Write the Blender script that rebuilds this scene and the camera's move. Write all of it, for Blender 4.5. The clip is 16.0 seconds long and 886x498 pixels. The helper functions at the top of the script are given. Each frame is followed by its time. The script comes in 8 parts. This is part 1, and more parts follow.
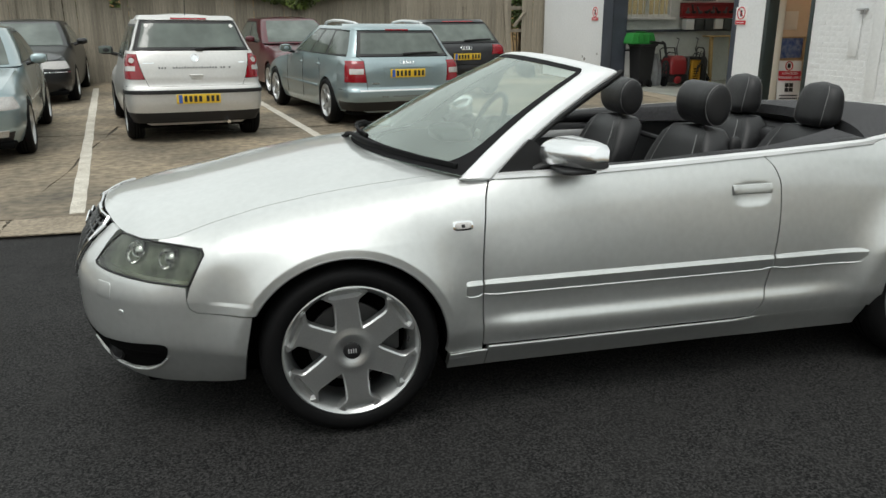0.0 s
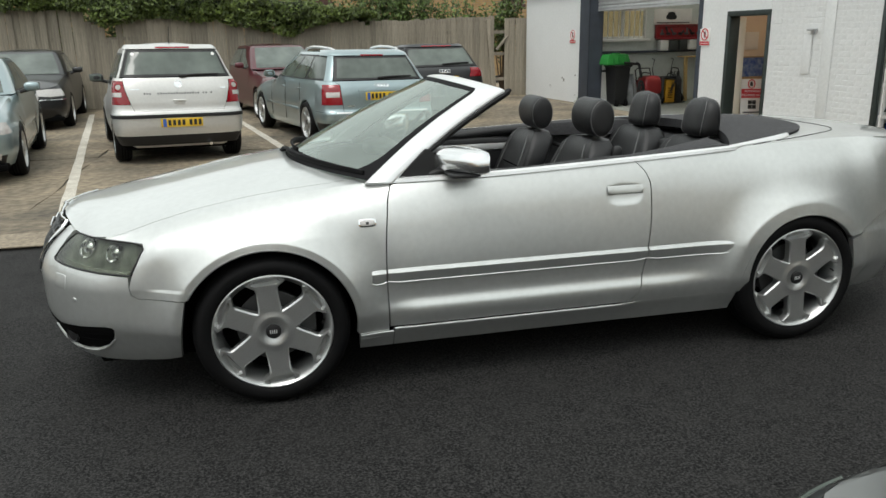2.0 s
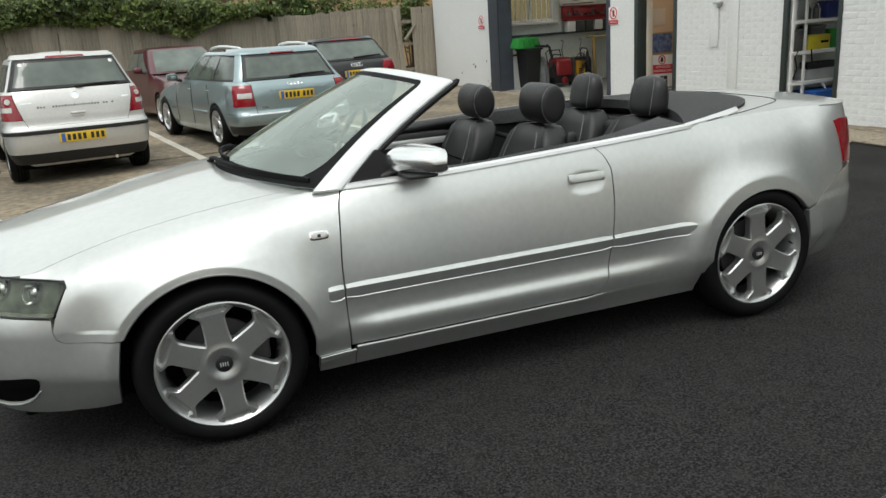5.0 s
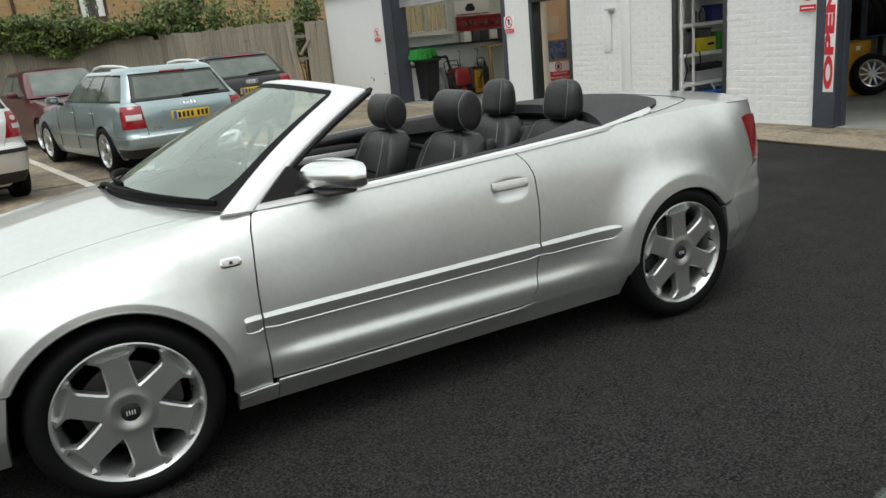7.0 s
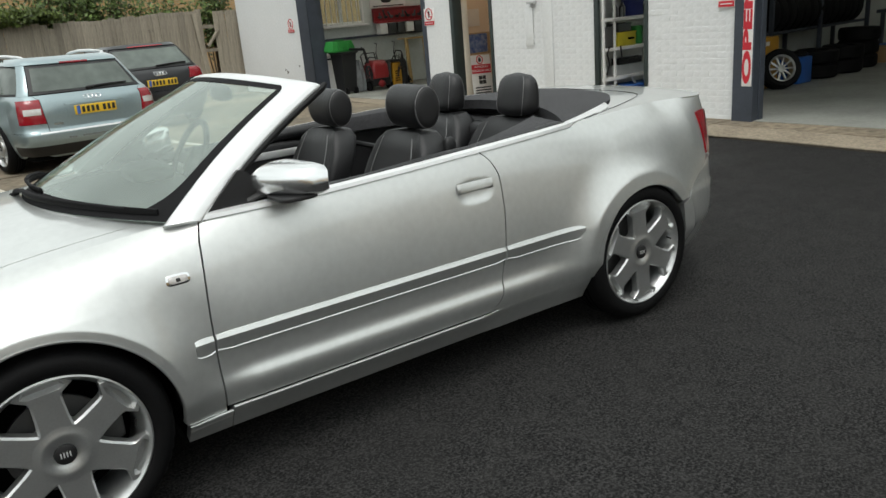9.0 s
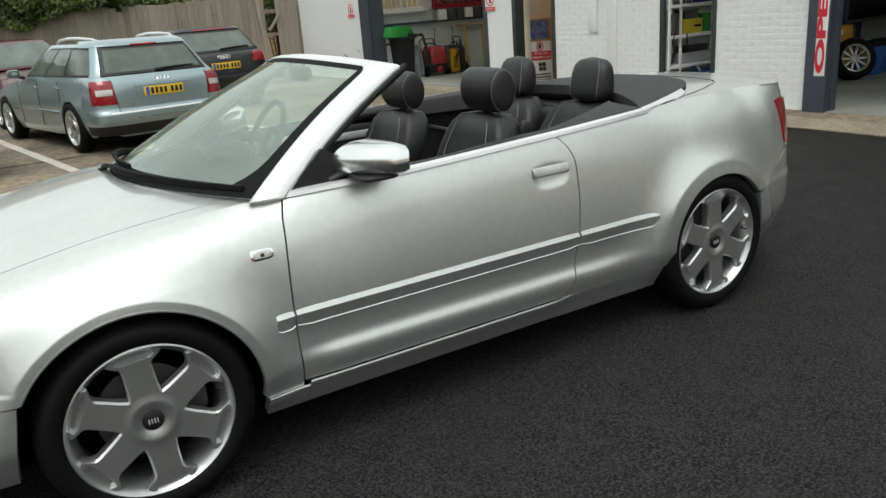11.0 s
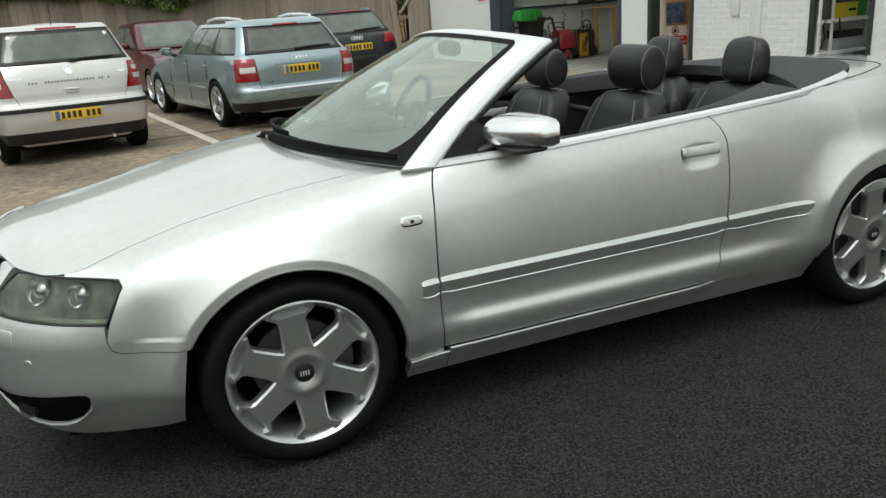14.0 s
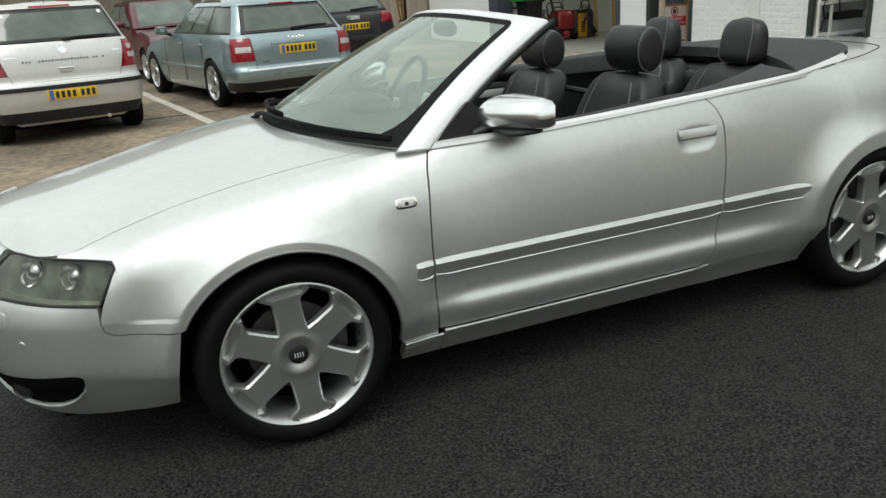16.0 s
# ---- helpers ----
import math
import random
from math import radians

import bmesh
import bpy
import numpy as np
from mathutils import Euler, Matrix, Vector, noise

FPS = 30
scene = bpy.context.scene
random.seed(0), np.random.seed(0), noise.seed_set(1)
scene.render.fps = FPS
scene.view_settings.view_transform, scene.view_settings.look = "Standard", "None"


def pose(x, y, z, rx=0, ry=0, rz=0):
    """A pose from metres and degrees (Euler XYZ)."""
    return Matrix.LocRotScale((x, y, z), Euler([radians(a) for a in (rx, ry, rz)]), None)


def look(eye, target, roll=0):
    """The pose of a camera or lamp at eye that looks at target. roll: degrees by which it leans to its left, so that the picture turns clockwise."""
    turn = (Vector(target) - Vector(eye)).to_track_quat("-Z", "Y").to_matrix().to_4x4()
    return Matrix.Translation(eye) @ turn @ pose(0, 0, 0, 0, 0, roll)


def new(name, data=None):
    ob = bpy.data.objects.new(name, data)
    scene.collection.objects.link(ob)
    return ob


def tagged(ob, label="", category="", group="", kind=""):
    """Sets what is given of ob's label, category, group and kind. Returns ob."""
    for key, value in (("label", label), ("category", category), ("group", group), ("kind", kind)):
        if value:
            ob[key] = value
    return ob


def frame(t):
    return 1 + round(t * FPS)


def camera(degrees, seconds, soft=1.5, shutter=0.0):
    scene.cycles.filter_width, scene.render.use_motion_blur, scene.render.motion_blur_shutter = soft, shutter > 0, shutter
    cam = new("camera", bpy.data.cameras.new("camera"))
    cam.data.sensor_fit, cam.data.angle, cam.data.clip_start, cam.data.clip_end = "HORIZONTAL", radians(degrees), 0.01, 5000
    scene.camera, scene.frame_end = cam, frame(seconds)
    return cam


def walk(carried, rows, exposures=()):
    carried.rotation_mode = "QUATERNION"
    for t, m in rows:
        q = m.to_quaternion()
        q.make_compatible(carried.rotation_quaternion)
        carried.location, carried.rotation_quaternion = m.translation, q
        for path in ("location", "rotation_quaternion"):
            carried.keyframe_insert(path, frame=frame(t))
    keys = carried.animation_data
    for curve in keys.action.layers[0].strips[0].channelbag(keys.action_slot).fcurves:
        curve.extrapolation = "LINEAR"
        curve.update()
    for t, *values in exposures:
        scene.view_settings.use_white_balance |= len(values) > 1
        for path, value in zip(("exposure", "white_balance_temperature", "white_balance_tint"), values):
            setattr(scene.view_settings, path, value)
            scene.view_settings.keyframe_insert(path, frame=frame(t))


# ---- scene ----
cam = camera(60.4, 16.0)
PATH = [
    (0, (-0.279, -2.621, 1.546), (0.172, -0.765, 0.953), -0.3),
    (0.5, (-0.237, -2.829, 1.559), (0.266, -0.984, 0.976), -0.3),
    (1, (-0.09, -2.997, 1.561), (0.432, -1.161, 0.964), -2.1),
    (1.5, (0.006, -3.152, 1.562), (0.469, -1.293, 0.987), -0.4),
    (2, (0.016, -3.202, 1.564), (0.461, -1.327, 1.026), -1.1),
    (2.5, (0.017, -3.21, 1.554), (0.463, -1.335, 1.02), -1.4),
    (3, (0.028, -3.191, 1.551), (0.49, -1.325, 0.998), -1.8),
    (3.5, (0.034, -3.23, 1.558), (0.503, -1.358, 1.032), -1.8),
    (4, (0.03, -3.214, 1.566), (0.504, -1.341, 1.049), -2.8),
    (4.5, (-0.059, -3.037, 1.56), (0.445, -1.177, 1.025), -2.9),
    (5, (-0.086, -2.9, 1.562), (0.561, -1.095, 0.993), -4.1),
    (5.2, (-0.056, -2.874, 1.559), (0.662, -1.098, 0.983), -4.0),
    (7.5, (-0.089, -2.6, 1.53), (0.821, -0.906, 0.981), -5.4),
    (8, (-0.083, -2.465, 1.54), (0.905, -0.818, 0.981), -5.3),
    (8.2, (-0.101, -2.432, 1.542), (0.923, -0.812, 0.971), -5.4),
    (10.3, (-0.203, -2.379, 1.536), (0.875, -0.807, 0.932), -4.6),
    (10.5, (-0.226, -2.37, 1.535), (0.82, -0.778, 0.926), -4.6),
    (11, (-0.244, -2.353, 1.531), (0.709, -0.706, 0.917), -4.5),
    (11.5, (-0.265, -2.354, 1.533), (0.658, -0.685, 0.929), -4.2),
    (12, (-0.277, -2.358, 1.533), (0.646, -0.689, 0.929), -4.3),
    (12.5, (-0.265, -2.368, 1.534), (0.715, -0.731, 0.934), -4.5),
    (13, (-0.253, -2.375, 1.533), (0.805, -0.786, 0.939), -4.7),
    (13.5, (-0.313, -2.345, 1.526), (0.605, -0.67, 0.932), -4.7),
    (14, (-0.365, -2.337, 1.499), (0.319, -0.565, 0.873), -4.4),
    (14.5, (-0.383, -2.338, 1.501), (0.234, -0.559, 0.826), -4.1),
    (15, (-0.367, -2.338, 1.506), (0.272, -0.572, 0.818), -4.3),
    (15.5, (-0.353, -2.338, 1.501), (0.322, -0.582, 0.823), -4.3),
    (16, (-0.353, -2.334, 1.5), (0.328, -0.578, 0.827), -4.2),
]
# the clip's camera exposes a little darker when the pale front fills its view
walk(cam, [(t, look(eye, target, roll)) for t, eye, target, roll in PATH], [(0, 0.42), (1.5, 0.50), (4, 0.53), (8, 0.53), (11, 0.49), (13.5, 0.48), (14.5, 0.45), (16, 0.45)])

# ---- light: overcast day ----
world = bpy.data.worlds.new("world")
scene.world = world
world.use_nodes = True
wn, wl = world.node_tree.nodes, world.node_tree.links
wn.clear()
sky = wn.new("ShaderNodeTexSky")
sky.sky_type, sky.sun_disc = "NISHITA", False
sky.sun_elevation, sky.sun_rotation = radians(67), radians(215)
sky.air_density, sky.dust_density = 1.2, 5.0
tone = wn.new("ShaderNodeHueSaturation")
tone.inputs["Saturation"].default_value = 0.12
wl.new(sky.outputs[0], tone.inputs["Color"])
clouds = wn.new("ShaderNodeTexNoise")
clouds.inputs["Scale"].default_value, clouds.inputs["Detail"].default_value = 2.2, 5
cramp = wn.new("ShaderNodeMapRange")
cramp.inputs["From Min"].default_value, cramp.inputs["From Max"].default_value = 0.3, 0.7
cramp.inputs["To Min"].default_value, cramp.inputs["To Max"].default_value = 0.8, 1.15
wl.new(clouds.outputs["Fac"], cramp.inputs["Value"])
veil = wn.new("ShaderNodeMix")
veil.data_type = "RGBA"
veil.inputs["Factor"].default_value = 0.6
wl.new(tone.outputs[0], veil.inputs[6])
veil.inputs[7].default_value = (7.5, 8.1, 7.85, 1)
bright = wn.new("ShaderNodeVectorMath")
bright.operation = "SCALE"
wl.new(veil.outputs[2], bright.inputs[0])
wl.new(cramp.outputs[0], bright.inputs["Scale"])
back = wn.new("ShaderNodeBackground")
back.inputs["Strength"].default_value = 0.12
wl.new(bright.outputs[0], back.inputs["Color"])
wl.new(back.outputs[0], wn.new("ShaderNodeOutputWorld").inputs["Surface"])
sun = new("sun", bpy.data.lights.new("sun", "SUN"))
sun.data.energy, sun.data.angle, sun.data.color = 0.6, radians(25), (1.0, 0.97, 0.92)
sun.matrix_world = look((-3.6, -4.6, 14), (0, 0, 0))

# ---- materials ----
def node_mat(name, base, rough=0.6, metal=0.0, vary=0.0, scale=8.0, fine=0.0, bump=0.0, bump_scale=60.0, spec=0.5, coat=0.0, tint=None, random_amount=0.0, stretch=(1, 1, 1), coat_rough=0.03):
    """A Principled material: base colour varied at a coarse and a fine scale, with a fine relief."""
    m = bpy.data.materials.new(name)
    m.use_nodes = True
    n, l = m.node_tree.nodes, m.node_tree.links
    b = n["Principled BSDF"]
    b.inputs["Roughness"].default_value, b.inputs["Metallic"].default_value = rough, metal
    b.inputs["Specular IOR Level"].default_value = spec
    b.inputs["Coat Weight"].default_value, b.inputs["Coat Roughness"].default_value = coat, coat_rough
    b.inputs["Base Color"].default_value = (*base, 1)
    co = n.new("ShaderNodeTexCoord")
    mp = n.new("ShaderNodeMapping")
    mp.inputs["Scale"].default_value = stretch
    l.new(co.outputs["Object"], mp.inputs["Vector"])
    col = None
    if vary or fine or random_amount:
        dark = tint or tuple(c * 0.45 for c in base)
        t1 = n.new("ShaderNodeTexNoise")
        t1.inputs["Scale"].default_value, t1.inputs["Detail"].default_value = scale, 6
        t2 = n.new("ShaderNodeTexNoise")
        t2.inputs["Scale"].default_value, t2.inputs["Detail"].default_value = scale * 14, 3
        for tx in (t1, t2):
            l.new(mp.outputs[0], tx.inputs["Vector"])
        r = n.new("ShaderNodeMapRange")
        r.inputs["From Min"].default_value, r.inputs["From Max"].default_value = 0.35, 0.7
        r.inputs["To Min"].default_value, r.inputs["To Max"].default_value = 0, vary
        l.new(t1.outputs["Fac"], r.inputs["Value"])
        mx = n.new("ShaderNodeMix")
        mx.data_type = "RGBA"
        mx.inputs[6].default_value, mx.inputs[7].default_value = (*base, 1), (*dark, 1)
        l.new(r.outputs[0], mx.inputs["Factor"])
        r2 = n.new("ShaderNodeMapRange")
        r2.inputs["From Min"].default_value, r2.inputs["From Max"].default_value = 0.3, 0.7
        r2.inputs["To Min"].default_value, r2.inputs["To Max"].default_value = 1 - fine, 1 + fine
        l.new(t2.outputs["Fac"], r2.inputs["Value"])
        sc = n.new("ShaderNodeVectorMath")
        sc.operation = "SCALE"
        l.new(mx.outputs[2], sc.inputs[0])
        l.new(r2.outputs[0], sc.inputs["Scale"])
        col = sc.outputs[0]
        if random_amount:
            oi = n.new("ShaderNodeObjectInfo")
            r3 = n.new("ShaderNodeMapRange")
            r3.inputs["To Min"].default_value, r3.inputs["To Max"].default_value = 1 - random_amount, 1 + random_amount
            l.new(oi.outputs["Random"], r3.inputs["Value"])
            s3 = n.new("ShaderNodeVectorMath")
            s3.operation = "SCALE"
            l.new(col, s3.inputs[0])
            l.new(r3.outputs[0], s3.inputs["Scale"])
            col = s3.outputs[0]
        l.new(col, b.inputs["Base Color"])
    if bump:
        tb = n.new("ShaderNodeTexNoise")
        tb.inputs["Scale"].default_value, tb.inputs["Detail"].default_value = bump_scale, 4
        l.new(mp.outputs[0], tb.inputs["Vector"])
        bp = n.new("ShaderNodeBump")
        bp.inputs["Strength"].default_value, bp.inputs["Distance"].default_value = bump, 0.01
        l.new(tb.outputs["Fac"], bp.inputs["Height"])
        l.new(bp.outputs[0], b.inputs["Normal"])
    return m


def paint_mat(name, base, metal=0.75, rough=0.38, coat=0.7, ior=1.5):
    """Metallic car paint: flakes under a clear coat, with faint road dust."""
    m = node_mat(name, base, rough, metal, vary=0.10, scale=2.5, fine=0.03, coat=coat, coat_rough=0.04)
    m.node_tree.nodes["Principled BSDF"].inputs["Coat IOR"].default_value = ior
    return m


def sheet_glass_mat(name, tint, haze=0.05, ior=1.55):
    """A thin pane: clear with a tint, mirror-like at a slant, a pale layer for dust and painted sky reflection."""
    m = bpy.data.materials.new(name)
    m.use_nodes = True
    n, l = m.node_tree.nodes, m.node_tree.links
    n.remove(n["Principled BSDF"])
    clear, gloss, dust, fres = n.new("ShaderNodeBsdfTransparent"), n.new("ShaderNodeBsdfGlossy"), n.new("ShaderNodeBsdfDiffuse"), n.new("ShaderNodeFresnel")
    clear.inputs["Color"].default_value = (*tint, 1)
    gloss.inputs["Color"].default_value, gloss.inputs["Roughness"].default_value = (0.90, 0.98, 0.94, 1), 0.01
    # pale green diffuse layer: dust, with sky reflection put into its colour
    dust.inputs["Color"].default_value = (0.52, 0.60, 0.55, 1)
    fres.inputs["IOR"].default_value = ior
    a, b = n.new("ShaderNodeMixShader"), n.new("ShaderNodeMixShader")
    spots, r = n.new("ShaderNodeTexNoise"), n.new("ShaderNodeMapRange")
    spots.inputs["Scale"].default_value, spots.inputs["Detail"].default_value = 7, 5
    r.inputs["To Min"].default_value, r.inputs["To Max"].default_value = haze * 0.5, haze * 1.5
    l.new(spots.outputs["Fac"], r.inputs["Value"])
    l.new(r.outputs[0], a.inputs[0])
    l.new(clear.outputs[0], a.inputs[1])
    l.new(dust.outputs[0], a.inputs[2])
    l.new(fres.outputs[0], b.inputs[0])
    l.new(a.outputs[0], b.inputs[1])
    l.new(gloss.outputs[0], b.inputs[2])
    l.new(b.outputs[0], n["Material Output"].inputs["Surface"])
    return m


def glass_mat(name, colour=(0.8, 0.87, 0.84), rough=0.0, ior=1.45):
    m = bpy.data.materials.new(name)
    m.use_nodes = True
    n, l = m.node_tree.nodes, m.node_tree.links
    b = n["Principled BSDF"]
    b.inputs["Base Color"].default_value = (*colour, 1)
    b.inputs["Roughness"].default_value, b.inputs["Transmission Weight"].default_value, b.inputs["IOR"].default_value = rough, 1.0, ior
    return m


SILVER = paint_mat("silver_paint", (0.68, 0.696, 0.682), metal=0.86, rough=0.44, coat=1.0, ior=1.6)
SILVER_BRIGHT = node_mat("satin_aluminium", (0.80, 0.81, 0.81), 0.30, 0.45, vary=0.1, scale=6)
SHELL_ALU = node_mat("polished_aluminium", (0.86, 0.87, 0.87), 0.22, 1.0, vary=0.05, scale=9)
CHROME = node_mat("chrome", (0.85, 0.86, 0.87), 0.06, 1.0, vary=0.05, scale=9)
SILVER_DARK = node_mat("grille_grey", (0.16, 0.165, 0.165), 0.35, 0.6, vary=0.2, scale=12)
ALLOY = node_mat("alloy", (0.56, 0.57, 0.565), 0.36, 0.88, vary=0.15, scale=10, fine=0.04, coat=0.3)
# dark metal; on the brake discs it paints the shade behind the spokes
DARK_ALLOY = node_mat("dark_alloy_and_shade", (0.10, 0.10, 0.10), 0.6, 0.4, vary=0.3, scale=12)
RUBBER = node_mat("rubber", (0.0045, 0.0045, 0.005), 0.62, vary=0.35, scale=12, fine=0.15, bump=0.15, bump_scale=180, spec=0.14, tint=(0.009, 0.0088, 0.0085))
BLACK = node_mat("black_plastic", (0.010, 0.010, 0.0108), 0.5, vary=0.3, scale=15, fine=0.1, bump=0.08, bump_scale=300)
# black liners; also paints the shade in panel gaps, creases and slots
DEEP = node_mat("well_black_and_gap_shade", (0.004, 0.004, 0.004), 0.95, spec=0.05, vary=0.3, scale=9)
LEATHER = node_mat("black_leather", (0.011, 0.011, 0.012), 0.42, vary=0.25, scale=9, fine=0.15, bump=0.25, bump_scale=260)
STITCH = node_mat("grey_stitch", (0.2, 0.2, 0.2), 0.7, fine=0.2, scale=60)
SCUTTLE = node_mat("dull_black_plastic", (0.012, 0.012, 0.013), 0.85, vary=0.3, scale=15, fine=0.1, bump=0.1, bump_scale=300, spec=0.15)
CLOTH = node_mat("black_canvas", (0.045, 0.045, 0.048), 0.85, vary=0.3, scale=5, fine=0.25, bump=0.3, bump_scale=600)
GLASS = glass_mat("clear_glass", (0.80, 0.90, 0.85))
SCREEN = sheet_glass_mat("hazed_screen_glass", (0.76, 0.87, 0.81), 0.22, 2.1)
LAMP_GLASS = glass_mat("cloudy_lamp_glass", (0.40, 0.43, 0.38), 0.07)
TINT = node_mat("tinted_glass", (0.025, 0.03, 0.03), 0.04, spec=0.6, vary=0.4, scale=1.5, tint=(0.06, 0.07, 0.065))
RED_LAMP = node_mat("red_lamp", (0.26, 0.005, 0.012), 0.12, vary=0.2, scale=30, coat=0.6)
CLEAR_LAMP = node_mat("clear_lamp", (0.62, 0.6, 0.58), 0.15, 0.3, vary=0.4, scale=50, coat=0.6)
HEAD_LAMP = node_mat("headlight_reflector", (0.30, 0.33, 0.27), 0.4, 0.4, vary=0.9, scale=13, tint=(0.05, 0.06, 0.045))
YELLOW_PLATE = node_mat("yellow_plate", (0.72, 0.47, 0.03), 0.35, vary=0.1, scale=20)
BLUE_BAND = node_mat("blue_band", (0.05, 0.12, 0.42), 0.35)
INK = node_mat("black_ink", (0.015, 0.015, 0.015), 0.5)
WHITE_PLASTIC = node_mat("white_plastic", (0.75, 0.75, 0.73), 0.4, vary=0.1, scale=12)
PALE_BLUE = paint_mat("pale_blue_paint", (0.31, 0.395, 0.415), metal=0.68, rough=0.34, coat=1.0, ior=1.6)
POLO_SILVER = paint_mat("hatchback_silver", (0.66, 0.655, 0.635), metal=0.6, rough=0.4, coat=0.5)
BLACK_PAINT = paint_mat("black_paint", (0.008, 0.0085, 0.010), metal=0.1, rough=0.35, coat=0.4)
RED_PAINT = paint_mat("dark_red_paint", (0.085, 0.007, 0.014), metal=0.3, rough=0.35, coat=0.7)
GREY_SILVER = paint_mat("grey_silver_paint", (0.07, 0.076, 0.075), metal=0.5, rough=0.30, coat=1.0)
LETTER_GREY = node_mat("grey_lettering", (0.16, 0.165, 0.165), 0.5, vary=0.1, scale=20)
GREY_PAINT = paint_mat("grey_paint", (0.085, 0.09, 0.09), metal=0.6, rough=0.35, coat=0.6)


def asphalt_mat():
    """New black macadam: coarse stone relief, pale chips, dusty patches, damp sheen."""
    m = bpy.data.materials.new("asphalt")
    m.use_nodes = True
    n, l = m.node_tree.nodes, m.node_tree.links
    b = n["Principled BSDF"]
    co = n.new("ShaderNodeTexCoord")

    def tex(kind, scale, detail=4):
        t = n.new(kind)
        t.inputs["Scale"].default_value = scale
        if "Detail" in t.inputs:
            t.inputs["Detail"].default_value = detail
        l.new(co.outputs["Object"], t.inputs["Vector"])
        return t

    def ramp(sock, a, b_, lo, hi):
        r = n.new("ShaderNodeMapRange")
        for k, v in (("From Min", a), ("From Max", b_), ("To Min", lo), ("To Max", hi)):
            r.inputs[k].default_value = v
        l.new(sock, r.inputs["Value"])
        return r.outputs[0]

    def mix(fac, a, c):
        x = n.new("ShaderNodeMix")
        x.data_type = "RGBA"
        l.new(fac, x.inputs["Factor"])
        for i, v in ((6, a), (7, c)):
            if isinstance(v, tuple):
                x.inputs[i].default_value = (*v, 1)
            else:
                l.new(v, x.inputs[i])
        return x.outputs[2]
    stones = tex("ShaderNodeTexVoronoi", 125)
    grit = tex("ShaderNodeTexNoise", 170, 4)
    broad = tex("ShaderNodeTexNoise", 7, 5)
    patch = tex("ShaderNodeTexNoise", 1.3, 6)
    chips = tex("ShaderNodeTexVoronoi", 26)
    grain = tex("ShaderNodeTexNoise", 95, 3)
    grain.inputs["Roughness"].default_value = 0.8
    c0 = mix(ramp(grain.outputs["Fac"], 0.42, 0.64, 0, 1), (0.0022, 0.0022, 0.0023), (0.064, 0.063, 0.0615))
    c1 = mix(ramp(grit.outputs["Fac"], 0.35, 0.60, 0.5, 0), c0, (0.004, 0.004, 0.0042))
    c2 = mix(ramp(patch.outputs["Fac"], 0.5, 0.78, 0, 0.4), c1, (0.025, 0.0245, 0.0235))
    c2 = mix(ramp(broad.outputs["Fac"], 0.45, 0.75, 0, 0.4), c2, (0.034, 0.0334, 0.0322))
    sep = n.new("ShaderNodeSeparateColor")
    l.new(chips.outputs["Color"], sep.inputs[0])
    rare = n.new("ShaderNodeMath")
    rare.operation = "MULTIPLY"
    l.new(ramp(chips.outputs["Distance"], 0.07, 0.11, 1, 0), rare.inputs[0])
    l.new(ramp(sep.outputs[0], 0.92, 0.95, 0, 0.5), rare.inputs[1])
    c3 = mix(rare.outputs[0], c2, (0.36, 0.35, 0.33))
    l.new(c3, b.inputs["Base Color"])
    l.new(ramp(patch.outputs["Fac"], 0.3, 0.7, 0.62, 0.8), b.inputs["Roughness"])
    b.inputs["Specular IOR Level"].default_value = 0.11
    h = n.new("ShaderNodeMath")
    h.operation = "ADD"
    l.new(stones.outputs["Distance"], h.inputs[0])
    l.new(grit.outputs["Fac"], h.inputs[1])
    bp = n.new("ShaderNodeBump")
    bp.inputs["Strength"].default_value, bp.inputs["Distance"].default_value = 0.5, 0.0012
    l.new(h.outputs[0], bp.inputs["Height"])
    l.new(bp.outputs[0], b.inputs["Normal"])
    return m


ASPHALT = asphalt_mat()
CONCRETE = node_mat("old_concrete", (0.265, 0.215, 0.148), 0.86, vary=1.0, scale=0.8, fine=0.38, bump=0.45, bump_scale=55, tint=(0.095, 0.082, 0.062), random_amount=0.08)
CONCRETE_EDGE = node_mat("concrete_edge", (0.29, 0.245, 0.18), 0.88, vary=0.7, scale=2.3, fine=0.3, bump=0.4, bump_scale=60, tint=(0.2, 0.165, 0.12))
LINE_PAINT = node_mat("worn_white_line", (0.58, 0.55, 0.48), 0.8, vary=0.6, scale=5, fine=0.3, bump=0.2, bump_scale=90, tint=(0.34, 0.30, 0.24))
WHITE_WALL = node_mat("white_wall_paint", (0.73, 0.74, 0.74), 0.6, vary=0.18, scale=1.6, fine=0.04, bump=0.12, bump_scale=40, tint=(0.60, 0.61, 0.60))
WHITE_BRICK = node_mat("white_painted_brick", (0.74, 0.75, 0.75), 0.6, vary=0.35, scale=1.3, fine=0.06, bump=0.45, bump_scale=24, tint=(0.58, 0.59, 0.58), random_amount=0.015)
SLATE_STEEL = node_mat("slate_grey_steel", (0.055, 0.065, 0.085), 0.5, 0.2, vary=0.4, scale=4, fine=0.08, bump=0.05, bump_scale=50)
DARK_FRAME = node_mat("dark_green_frame", (0.022, 0.032, 0.03), 0.5, vary=0.4, scale=6, fine=0.1)
FENCE_WOOD = node_mat("weathered_fence_wood", (0.31, 0.275, 0.215), 0.88, vary=0.7, scale=2.2, fine=0.22, bump=0.4, bump_scale=30, tint=(0.15, 0.13, 0.105), random_amount=0.16, stretch=(5, 5, 0.5))
GALV = node_mat("shutter_steel", (0.5, 0.51, 0.52), 0.5, 0.4, vary=0.3, scale=5)
